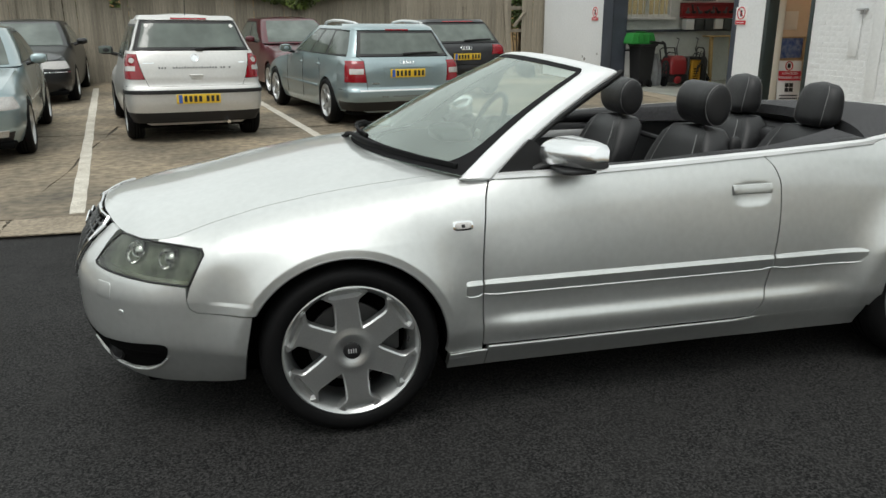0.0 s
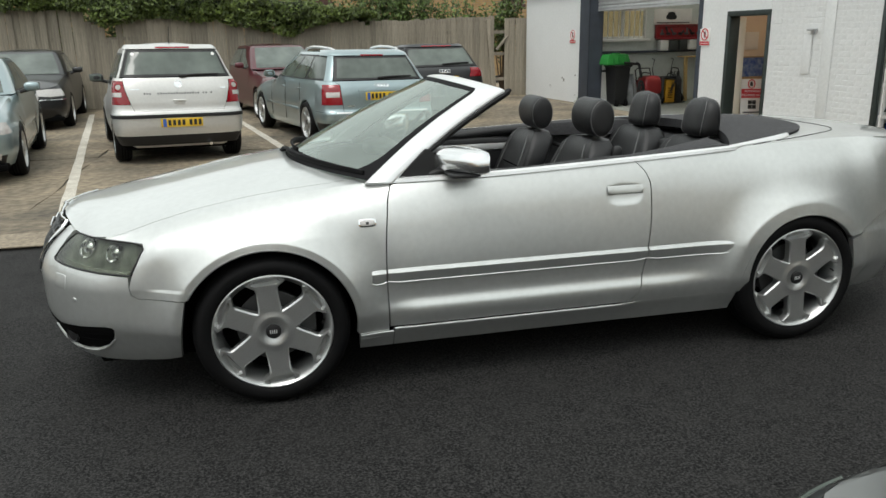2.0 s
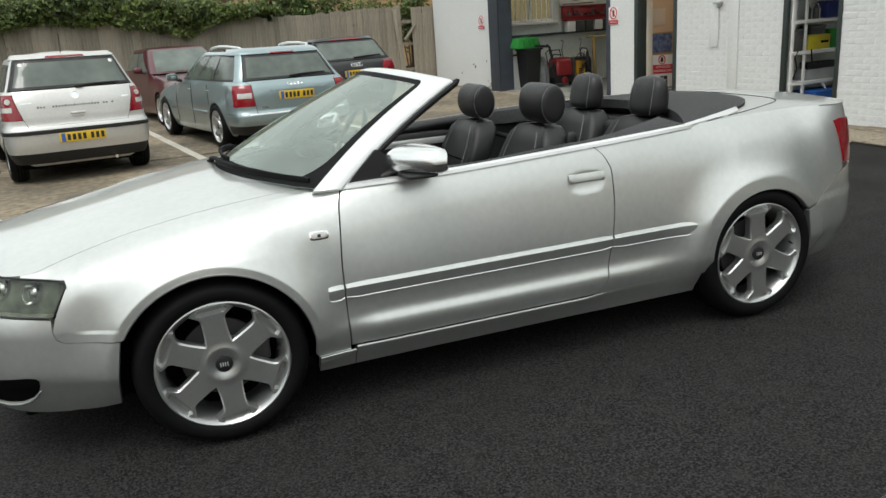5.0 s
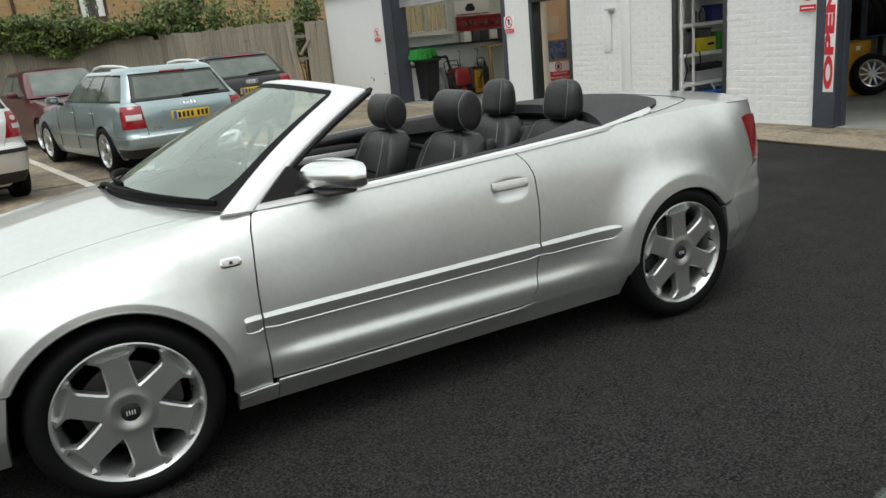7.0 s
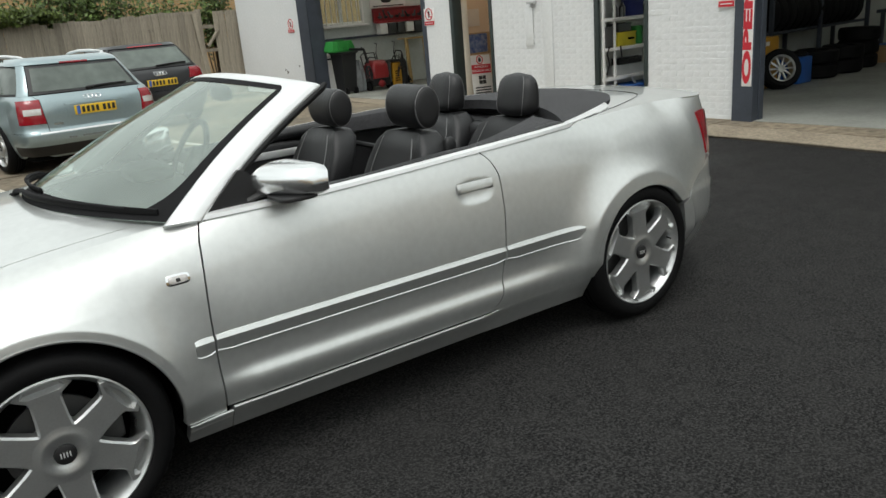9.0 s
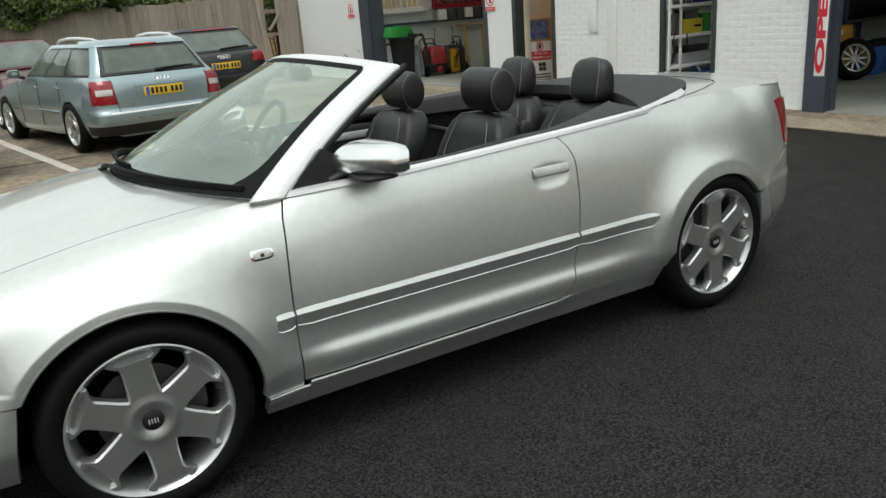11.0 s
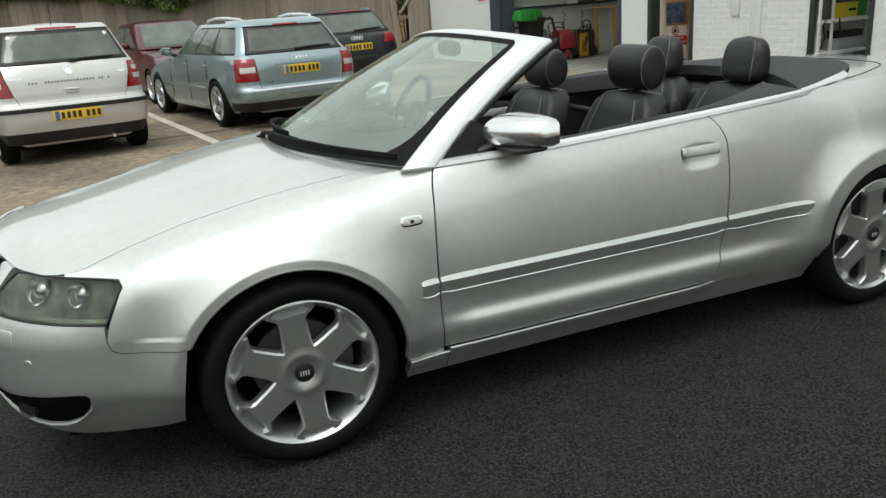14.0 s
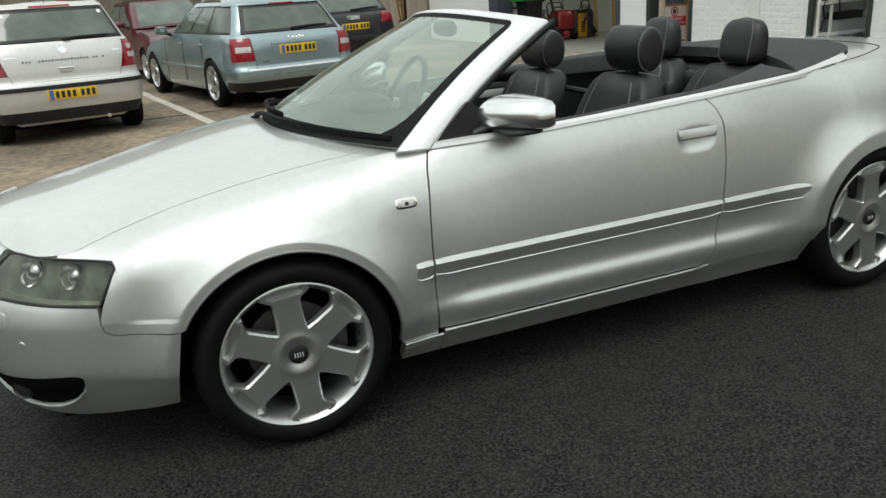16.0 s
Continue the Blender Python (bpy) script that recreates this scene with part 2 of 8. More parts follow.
INNER_WALL = node_mat("workshop_wall", (0.62, 0.65, 0.62), 0.7, vary=0.25, scale=2, fine=0.05)
INNER_FLOOR = node_mat("workshop_floor", (0.30, 0.31, 0.28), 0.6, vary=0.5, scale=1.5, fine=0.1, bump=0.1, bump_scale=50)
TAN_WALL = node_mat("tan_wall", (0.62, 0.44, 0.29), 0.7, vary=0.15, scale=2)
YELLOW_BRICK = node_mat("yellow_brick", (0.52, 0.36, 0.19), 0.85, vary=0.4, scale=3, fine=0.15, bump=0.2, bump_scale=30)
BROWN_FRAME = node_mat("brown_window_frame", (0.07, 0.028, 0.02), 0.5, vary=0.3, scale=5)
BIN_GREEN = node_mat("green_bin_lid", (0.02, 0.22, 0.035), 0.45, vary=0.2, scale=6)
RED_METAL = node_mat("red_machine", (0.28, 0.012, 0.016), 0.4, vary=0.3, scale=5, coat=0.3)
YELLOW_METAL = node_mat("yellow_machine", (0.55, 0.28, 0.02), 0.45, vary=0.3, scale=5)
BLUE_PLASTIC = node_mat("blue_crate", (0.02, 0.11, 0.42), 0.4, vary=0.2, scale=5)
SIGN_RED = node_mat("sign_red", (0.55, 0.02, 0.035), 0.4, vary=0.08, scale=10)
SIGN_WHITE = node_mat("sign_white", (0.78, 0.77, 0.75), 0.4, vary=0.08, scale=10)
SIGN_CREAM = node_mat("sign_cream", (0.62, 0.52, 0.42), 0.5, vary=0.1, scale=6)
CARDBOARD = node_mat("cardboard", (0.35, 0.22, 0.11), 0.8, vary=0.2, scale=5)

# ---- mesh tools: every shape is a pair (verts, faces) ----
def lerp(a, b, t):
    return a + (b - a) * t


def curve(keys):
    """A smooth function through (t, value) keys: cubic with limited slopes."""
    ts = np.array([k[0] for k in keys], float)
    vs = np.array([k[1] for k in keys], float)
    h, d = np.diff(ts), np.diff(vs) / np.diff(ts)
    m = np.zeros(len(ts))
    m[0], m[-1] = d[0], d[-1]
    for i in range(1, len(ts) - 1):
        if d[i - 1] * d[i] > 0:
            w1, w2 = 2 * h[i] + h[i - 1], h[i] + 2 * h[i - 1]
            m[i] = (w1 + w2) / (w1 / d[i - 1] + w2 / d[i])

    def f(t):
        t = min(max(t, ts[0]), ts[-1])
        i = min(int(np.searchsorted(ts, t, "right")) - 1, len(ts) - 2)
        u = (t - ts[i]) / h[i]
        return float((1 + 2 * u) * (1 - u) ** 2 * vs[i] + u * (1 - u) ** 2 * h[i] * m[i] + u * u * (3 - 2 * u) * vs[i + 1] + u * u * (u - 1) * h[i] * m[i + 1])
    return f


def grid(rows, close_u=False, close_v=False, flip=False):
    nu, nv = len(rows), len(rows[0])
    verts = [tuple(p) for r in rows for p in r]
    faces = []
    for i in range(nu if close_u else nu - 1):
        for j in range(nv if close_v else nv - 1):
            a, b = i * nv + j, i * nv + (j + 1) % nv
            c, d = ((i + 1) % nu) * nv + (j + 1) % nv, ((i + 1) % nu) * nv + j
            faces.append((d, c, b, a) if flip else (a, b, c, d))
    return verts, faces


def join(*shapes):
    verts, faces = [], []
    for v, f in shapes:
        k = len(verts)
        verts += list(v)
        faces += [tuple(i + k for i in q) for q in f]
    return verts, faces


def moved(shape, m):
    return [tuple(m @ Vector(p)) for p in shape[0]], shape[1]


def mirrored(shape, y):
    return [(p[0], 2 * y - p[1], p[2]) for p in shape[0]], [tuple(reversed(q)) for q in shape[1]]


def box(x0, x1, y0, y1, z0, z1, bevel=0.0, seg=2):
    bm = bmesh.new()
    bmesh.ops.create_cube(bm, size=1, matrix=Matrix.Translation(((x0 + x1) / 2, (y0 + y1) / 2, (z0 + z1) / 2)) @ Matrix.Diagonal((x1 - x0, y1 - y0, z1 - z0, 1)))
    if bevel:
        bmesh.ops.bevel(bm, geom=bm.edges[:], offset=bevel, segments=seg, affect="EDGES", profile=0.5)
    bm.verts.index_update()
    out = [tuple(v.co) for v in bm.verts], [tuple(v.index for v in f.verts) for f in bm.faces]
    bm.free()
    return out


def lathe(profile, n=32, a0=0.0, a1=2 * math.pi):
    """Revolves (radius, height) about z."""
    full = abs(a1 - a0 - 2 * math.pi) < 1e-6
    rows = []
    for i in range(n if full else n + 1):
        a = a0 + (a1 - a0) * i / n
        rows.append([(r * math.cos(a), r * math.sin(a), z) for r, z in profile])
    return grid(rows, close_u=full)


def tube(points, radius, n=8, flat=1.0, cap=True):
    """A round bar along points; radius may be a list."""
    pts = [Vector(p) for p in points]
    rows, up = [], Vector((0.013, 0.021, 1))
    for i, p in enumerate(pts):
        d = (pts[min(i + 1, len(pts) - 1)] - pts[max(i - 1, 0)]).normalized()
        s = d.cross(up)
        if s.length < 0.05:
            s = d.cross(Vector((1, 0, 0)))
        s.normalize()
        w = s.cross(d)
        r = radius[i] if isinstance(radius, (list, tuple)) else radius
        rows.append([p + (s * math.cos(2 * math.pi * k / n) + w * flat * math.sin(2 * math.pi * k / n)) * r for k in range(n)])
    v, f = grid(rows, close_v=True, flip=True)
    if cap:
        f = f + [tuple(range(n)), tuple(reversed(range(len(v) - n, len(v))))]
    return v, f


def prism(outline, h0, h1):
    """Extrudes a closed (x, y) outline from z = h0 to h1."""
    n = len(outline)
    v = [(x, y, h0) for x, y in outline] + [(x, y, h1) for x, y in outline]
    f = [tuple(reversed(range(n))), tuple(range(n, 2 * n))] + [(i, (i + 1) % n, n + (i + 1) % n, n + i) for i in range(n)]
    return v, f


def blob(cx, cy, cz, rx, ry, rz, n=3.0, seg=20, rings=12):
    """A rounded box: a superellipsoid."""
    def sp(c):
        return math.copysign(abs(c) ** (2 / n), c)
    rows = []
    for i in range(rings + 1):
        t = -math.pi / 2 + math.pi * i / rings
        rows.append([(cx + rx * sp(math.cos(t)) * sp(math.cos(a)), cy + ry * sp(math.cos(t)) * sp(math.sin(a)), cz + rz * sp(math.sin(t)))
                     for a in (2 * math.pi * k / seg for k in range(seg))])
    return grid(rows, close_v=True)


def mesh_of(name, shape, material, smooth=True, sharp=38):
    me = bpy.data.meshes.new(name)
    me.from_pydata([tuple(map(float, p)) for p in shape[0]], [], shape[1])
    for mt in (material if isinstance(material, (list, tuple)) else (material,)):
        me.materials.append(mt)
    if smooth:
        me.polygons.foreach_set("use_smooth", [True] * len(me.polygons))
        me.update()
        me.set_sharp_from_angle(angle=radians(sharp))
    me.update()
    return me


def part(name, shape, material, parent, label="", smooth=True, sharp=38):
    """One mesh object under a thing or a part."""
    ob = new(name, mesh_of(name, shape, material, smooth, sharp))
    ob.parent = parent
    return tagged(ob, label)


def thing(name, label, category, group="", m=None, kind=""):
    ob = new(name)
    if m is not None:
        ob.matrix_world = m
    return tagged(ob, label, category, group, kind)


def solid(name, shape, material, label, category, group="", m=None, kind="", smooth=True, sharp=38):
    """A thing that is one mesh."""
    ob = new(name, mesh_of(name, shape, material, smooth, sharp))
    if m is not None:
        ob.matrix_world = m
    return tagged(ob, label, category, group, kind)


def words(text, size, m, material, name, parent, depth=0.002, bold=0.0):
    """Raised lettering as a mesh; reads along local x, faces local z."""
    cu = bpy.data.curves.new(name, "FONT")
    cu.body, cu.size, cu.extrude, cu.align_x, cu.align_y = text, size, depth, "CENTER", "CENTER"
    cu.offset = bold
    tmp = new(name, cu)
    me = bpy.data.meshes.new_from_object(tmp.evaluated_get(bpy.context.evaluated_depsgraph_get()))
    bpy.data.objects.remove(tmp)
    bpy.data.curves.remove(cu)
    me.transform(m)
    me.materials.clear()
    me.materials.append(material)
    ob = new(name, me)
    ob.parent = parent
    return ob


# ---- car bodies ----
BUMPER_TUCK = curve([(0.14, 0.145), (0.20, 0.098), (0.25, 0.070), (0.32, 0.040), (0.365, 0.020), (0.40, 0.014), (0.48, 0.012), (0.56, 0.012)])


ARCH_TUCK = curve([(0.14, 0.10), (0.20, 0.074), (0.28, 0.045), (0.36, 0.031), (0.45, 0.023), (0.56, 0.018)])


class Shape:
    """A car's skin: a plan line run by `a` (equal to x along the flank), set in by height; centred on y = mid."""

    def __init__(self, plan, edge, tuck, mid, wheels, arch=0.385, flare=0.03):
        self.px, self.py = curve([(a, x) for a, x, y in plan]), curve([(a, y) for a, x, y in plan])
        self.inset, self.top = curve([(a, i) for a, i, z in edge]), curve([(a, z) for a, i, z in edge])
        self.tuck, self.mid, self.wheels, self.arch, self.flare = curve(tuck), mid, wheels, arch, flare
        self.a0, self.a1, self.dents = plan[0][0], plan[-1][0], []
        ks = np.linspace(self.a0, self.a1, 240)
        es = [self.at(a, self.top(a)) for a in ks]
        xs = [e[0] for e in es]
        self.edge_y = lambda x: float(np.interp(x, xs, [e[1] for e in es]))
        self.edge_z = lambda x: float(np.interp(x, xs, [e[2] for e in es]))
        self.x0, self.x1 = xs[0], xs[-1]

    def off(self, a, z):
        zb, ze = 0.55, self.top(a)
        if z <= zb:
            o = self.tuck(z)
            near = max([0] + [min(1, (0.66 - math.hypot(self.px(a) - wx, z - wz)) / 0.22) for wx, wz in self.wheels]) if len(self.wheels) > 1 else 0
            o = lerp(o, ARCH_TUCK(z), near)
            if a < -0.3 or a > 2.9:
                k = min(1, (-0.3 - a) / 0.3 if a < 0 else (a - 2.9) / 0.25)
                o = lerp(o, BUMPER_TUCK(z), k)
        else:
            s = min(1, (z - zb) / max(0.02, ze - zb))
            k = min(1, max(0, (-0.45 - a) / 0.25))
            soft = lerp(0.72, 0.40, min(1, max(0, (self.inset(a) - 0.11) / 0.06)))
            side = soft * s ** 1.35 + (1 - soft) * s ** 5
            if self.flare > 0.02:
                # the front wing stays upright to a high shoulder
                side = lerp(0.20 * s ** 1.35 + 0.80 * s ** 6, side, min(1, max(0, (a - 0.25) / 0.35)))
            o = lerp(self.tuck(zb), BUMPER_TUCK(zb), min(1, k * 3)) * (1 - s) + self.inset(a) * lerp(side, 0.35 * s + 0.65 * s ** 2.2, k)
        for wx, wz in self.wheels:
            r = math.hypot(self.px(a) - wx, z - wz)
            if r < 0.75:
                fade = 1 if z < 0.74 else max(0, 1 - (z - 0.74) / 0.16)
                low = min(1, max(0, (z - 0.20) / 0.16))
                o -= self.flare * fade * low * max(0.0, 1 - max(0.0, r - self.arch - 0.030) / 0.19) ** 2.2
        for da, dz, ra, rz, depth in self.dents:
            k = (abs(a - da) / ra) ** 3 + (abs(z - dz) / rz) ** 3
            if k < 1:
                o += depth * (1 - k) ** 0.7
        return o

    def at(self, a, z, out=0.0):
        x, y = self.px(a), self.py(a)
        e = 0.01
        dx, dy = self.px(a + e) - self.px(a - e), self.py(a + e) - self.py(a - e)
        n = math.hypot(dx, dy) or 1
        o = self.off(a, z) - out
        return (x - dy / n * o, y + dx / n * o, z)


def panel(shape, keys, depth, out=0.0, **kw):
    """A sheet on a Shape with its borders turned in along the skin's own depth."""
    return rimmed(ruled(shape, keys, out=out, **kw), depth, back=ruled(shape, keys, out=out - depth, **kw))


def rimmed(rows, depth, flip=False, sides="lrtb", back=None):
    """A sheet with its borders turned inwards, so that gaps between panels are deep."""
    a = np.array(rows, float)
    du = np.gradient(a, axis=0)
    dv = np.gradient(a, axis=1)
    n = np.cross(du, dv)
    n /= np.maximum(np.linalg.norm(n, axis=2, keepdims=True), 1e-9)
    if flip:
        n = -n
    shapes = [grid(rows, flip=not flip)]
    inner = a - n * depth if back is None else np.array(back, float)
    for key, line, deep, fl in (("l", a[0], inner[0], True), ("r", a[-1], inner[-1], False), ("b", a[:, 0], inner[:, 0], False), ("t", a[:, -1], inner[:, -1], True)):
        if key in sides:
            shapes.append(grid([list(line), list(deep)], flip=fl == flip))
    return join(*shapes)


def ruled(shape, keys, per=8, nv=24, out=0.0, left=None, right=None):
    """Panel rows on a Shape between a lower and an upper line: keys of ((a, z), (a, z) or a for the top edge)."""
    lo, hi = [], []
    for k, ((b, t), (b2, t2)) in enumerate(zip(keys, keys[1:])):
        t = (t, None) if not isinstance(t, tuple) else t
        t2 = (t2, None) if not isinstance(t2, tuple) else t2
        for i in range(per + (k == len(keys) - 2)):
            u = i / per
            lo.append((lerp(b[0], b2[0], u), lerp(b[1], b2[1], u)))
            ta = lerp(t[0], t2[0], u)
            z1 = shape.top(t[0]) if t[1] is None else t[1]
            z2 = shape.top(t2[0]) if t2[1] is None else t2[1]
            hi.append((ta, shape.top(ta) if t[1] is None and t2[1] is None else lerp(z1, z2, u)))
    rows = []
    for i, (b, t) in enumerate(zip(lo, hi)):
        u, row = i / (len(lo) - 1), []
        for j in range(nv + 1):
            v = 1 - (1 - j / nv) ** 1.25
            a, z = lerp(b[0], t[0], v), lerp(b[1], t[1], v)
            if left:
                a += (1 - u) ** 6 * (left(z) - lerp(lo[0][0], hi[0][0], v))
            if right:
                a += u ** 6 * (right(z) - lerp(lo[-1][0], hi[-1][0], v))
            row.append(shape.at(a, min(z, shape.top(a)), out))
        rows.append(row)
    return rows


def arc_keys(cx, cz, r, a0, a1, t0, t1, n=14):
    return [((cx + r * math.cos(radians(lerp(a0, a1, i / n))), cz + r * math.sin(radians(lerp(a0, a1, i / n)))), lerp(t0, t1, i / n)) for i in range(n + 1)]


def crown(shape, x0, x1, mid_z, power=2.3, nx=40, ny=36, front=lambda m: 0.0, rear=lambda m: 0.0, ease=2.0, ridge=0.0, span=lambda x: (-1.0, 1.0)):
    """Bonnet or deck: domed between the skin's two upper edges, from x0 to x1."""
    rows = []
    for i in range(nx + 1):
        row = []
        for j in range(ny + 1):
            m = -1 + 2 * j / ny
            m = math.copysign(1 - (1 - abs(m)) ** 1.4, m)
            t = i / nx
            t = t ** ease if ease > 0 else 1 - (1 - t) ** -ease
            s = 0.5 + 0.5 * m
            x = lerp(x0 + front(m), x1 + rear(m), t)
            for _ in range(3):
                m = lerp(*span(x), s)
                x = lerp(x0 + front(m), x1 + rear(m), t)
            ye, ze = shape.edge_y(x), shape.edge_z(x)
            z = ze + (mid_z(x) - ze) * (1 - abs(m) ** power) + ridge * math.exp(-((abs(m) - 0.6) / 0.07) ** 2)
            row.append((x, shape.mid + m * (shape.mid - ye), z))
        rows.append(row)
    return rows


def wheel(parent, tyre_r, rim_r, centre, side, spokes=6, width=0.22, style="flared", tyre_label="black low-profile tyre", steer=0.0, turn=0.0):
    """A wheel whose outer face looks along local +z; side -1 faces -y, +1 faces +y."""
    m = Matrix.Translation(centre) @ pose(0, 0, 0, 90 if side < 0 else -90, 0, steer)
    hub = new("wheel")
    hub.parent = parent
    hub.matrix_local = m
    w = width
    tyre = lathe([(rim_r - 0.004, -w * 0.95), (rim_r + 0.02, -w), (tyre_r - 0.03, -w * 0.97), (tyre_r - 0.006, -w * 0.86), (tyre_r, -w * 0.7), (tyre_r, -w * 0.24), (tyre_r - 0.003, -w * 0.2), (tyre_r - 0.005, -w * 0.12),
                  (tyre_r - 0.018, -0.006), (tyre_r - 0.03, 0.004), (lerp(rim_r, tyre_r, 0.5), 0.010), (rim_r + 0.016, 0.006), (rim_r + 0.004, -0.002), (rim_r - 0.006, -0.02)], 144)
    grooves = [lathe([(tyre_r + 0.0008, -w * c - 0.005), (tyre_r + 0.0008, -w * c + 0.005)], 48) for c in (0.35, 0.52, 0.68)]
    # shoulder notches of the tread
    tv = list(tyre[0])
    for i in range(144):
        if i % 3 == 0:
            for j in (6, 7):
                x, y, z = tv[i * 14 + j]
                tv[i * 14 + j] = (x * 0.991, y * 0.991, z - 0.001)
    part("tyre", (tv, tyre[1]), RUBBER, hub, tyre_label)
    part("tread_groove", join(*grooves), DEEP, hub)
    part("rim", lathe([(rim_r - 0.012, -w * 0.9), (rim_r - 0.03, -w * 0.75), (rim_r - 0.034, -0.06), (rim_r - 0.016, -0.018), (rim_r - 0.008, -0.004), (rim_r - 0.001, 0.003), (rim_r + 0.004, 0.001), (rim_r + 0.005, -0.01)], 72), ALLOY, hub, "silver alloy rim")
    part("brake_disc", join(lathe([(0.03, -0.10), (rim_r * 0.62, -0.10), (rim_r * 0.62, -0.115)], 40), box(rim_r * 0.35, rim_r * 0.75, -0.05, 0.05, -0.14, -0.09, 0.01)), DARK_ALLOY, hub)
    # near-black disc painted as the shade inside the wheel
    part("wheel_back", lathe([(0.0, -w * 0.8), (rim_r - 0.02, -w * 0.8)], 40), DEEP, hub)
    spk = []
    for k in range(spokes):
        a = 2 * math.pi * k / spokes + turn
        R = rim_r - 0.012
        if style == "flared":
            # broad arm that narrows outwards, then forks into a notched foot on the rim
            outline = [(0.0725, 0.056), (0.095, 0.051), (R * 0.50, 0.048), (R * 0.76, 0.0465), (R * 0.82, 0.052), (R * 0.87, 0.072), (R * 0.91, 0.086), (R * 0.955, 0.080), (R * 1.0, 0.070)]
            rows = []
            for x, hw in outline:
                zf = -0.0045 - 0.003 * math.sin(math.pi * min(1, x / R))
                c = 0.0065
                dip, q = (0.020, 0.62) if x > R * 0.9 else (0.0, 0.5)
                rows.append([(x, -hw, zf - 0.04), (x, -hw, zf - c), (x, -hw + c, zf), (x, -hw * (q + 0.12), zf), (x, -hw * q, zf - dip), (x, hw * q, zf - dip), (x, hw * (q + 0.12), zf), (x, hw - c, zf), (x, hw, zf - c), (x, hw, zf - 0.04)])
            sh = grid(rows, flip=True)
        else:
            outline = [(0.03, 0.034), (0.08, 0.028), (R * 0.6, 0.024), (R * 0.9, 0.030), (R, 0.045)]
            rows = [[(x, -hw, -0.05), (x, -hw * 0.8, -0.012 - 0.02 * (1 - x / R)), (x, hw * 0.8, -0.012 - 0.02 * (1 - x / R)), (x, hw, -0.05)] for x, hw in outline]
            sh = grid(rows, flip=True)
        spk.append(part("spoke", moved(sh, Matrix.Rotation(a, 4, "Z")), ALLOY, hub))
    part("hub_face", lathe([(0.0, -0.016), (0.034, -0.016), (0.040, -0.013), (0.060, -0.005), (0.071, -0.0035), (0.074, -0.0045), (0.088, -0.0066), (0.100, -0.0079), (0.104, -0.014), (0.105, -0.06)], 48), ALLOY, hub)
    part("centre_cap", join(lathe([(0.0, -0.006), (0.028, -0.0065), (0.033, -0.009), (0.034, -0.018)], 32)), BLACK, hub, "dark centre cap")
    part("cap_emblem", join(*[box(-0.016 + 0.009 * i, -0.012 + 0.009 * i, -0.009, 0.009, -0.0066, -0.0052, 0.0008) for i in range(4)]), SILVER_BRIGHT, hub)
    if style == "flared":
        part("valve", tube([(rim_r - 0.035, 0.02, -0.04), (rim_r - 0.045, 0.02, -0.005)], 0.004, 8), BLACK, hub)
    return hub

# ---- ground ----
ground = solid("ground", grid([[(x, y, -0.013) for x in (-150, -20, -8, 8, 20, 150)] for y in (-150, -20, -4, 3, 20, 150)]), ASPHALT, "dark grey macadam with pale stone chips", "ground", kind="structure")
DIRT = node_mat("dark_joint_dirt", (0.05, 0.042, 0.03), 0.95, vary=0.5, scale=6, fine=0.3)
car_park = solid("car_park", join(box(-16, 7.0, 3.32, 22, -0.02, 0.006), box(7.0, 16, -12, 22, -0.02, 0.006)), DIRT, "dirt-filled joints of the old concrete yard", "car park", kind="structure")
random.seed(11)


def slab_shape(x0, x1, y0, y1, ragged=False):
    """A cast slab with a slightly broken edge."""
    pts, n = [], 10
    for (ax, ay), (bx, by) in (((x0, y0), (x1, y0)), ((x1, y0), (x1, y1)), ((x1, y1), (x0, y1)), ((x0, y1), (x0, y0))):
        for i in range(n):
            t = i / n
            j = 0.012 if not ragged else 0.03
            pts.append((lerp(ax, bx, t) + random.uniform(-j, j) * (ay != by), lerp(ay, by, t) + random.uniform(-j, j) * (ax != bx)))
    return prism(pts, 0.004, 0.014)


ys = [3.78, 8.33, 12.6, 17.0, 22]
xs = [-16, -11.4, -6.8, -2.2, 2.4, 6.98]
for i in range(len(xs) - 1):
    part("concrete_edging", slab_shape(xs[i] + 0.01, xs[i + 1] - 0.01, 3.30, 3.765, True), CONCRETE_EDGE, car_park, smooth=False)
    for j in range(len(ys) - 1):
        part("concrete_slab", slab_shape(xs[i] + 0.010, xs[i + 1] - 0.010, ys[j] + (0.03 if j == 1 else 0.010), ys[j + 1] - (0.03 if j == 0 else 0.010), j < 2), CONCRETE, car_park, smooth=False)
for y0, y1 in ((-12, -6), (-6, -1.4), (-1.4, 3.2), (3.2, 8.3), (8.3, 13), (13, 22)):
    part("concrete_slab", slab_shape(7.0, 7.62, y0 + 0.008, y1 - 0.008, True), CONCRETE_EDGE, car_park, smooth=False)
    part("concrete_slab", slab_shape(7.63, 8.9, y0 + 0.008, y1 - 0.008), CONCRETE, car_park, smooth=False)
ldir = Vector((-0.158, 0.987, 0)).normalized()
lnor = Vector((ldir.y, -ldir.x, 0))
for k, (sx, sy, length) in enumerate(((-1.74, 3.86, 11.8), (0.58, 6.9, 8.0), (3.35, 7.2, 7.8), (-4.55, 3.9, 11))):
    pts = []
    for side in (-1, 1):
        for i in range(41):
            u = i / 40 if side < 0 else 1 - i / 40
            p = Vector((sx, sy, 0)) + ldir * (u * length) + lnor * side * (0.058 + random.uniform(-0.006, 0.006))
            pts.append((p.x, p.y))
    solid("parking_line", prism(pts, 0.0145, 0.0175), LINE_PAINT, "worn white painted line on the concrete", "road marking", "parking lines", kind="structure", smooth=False)

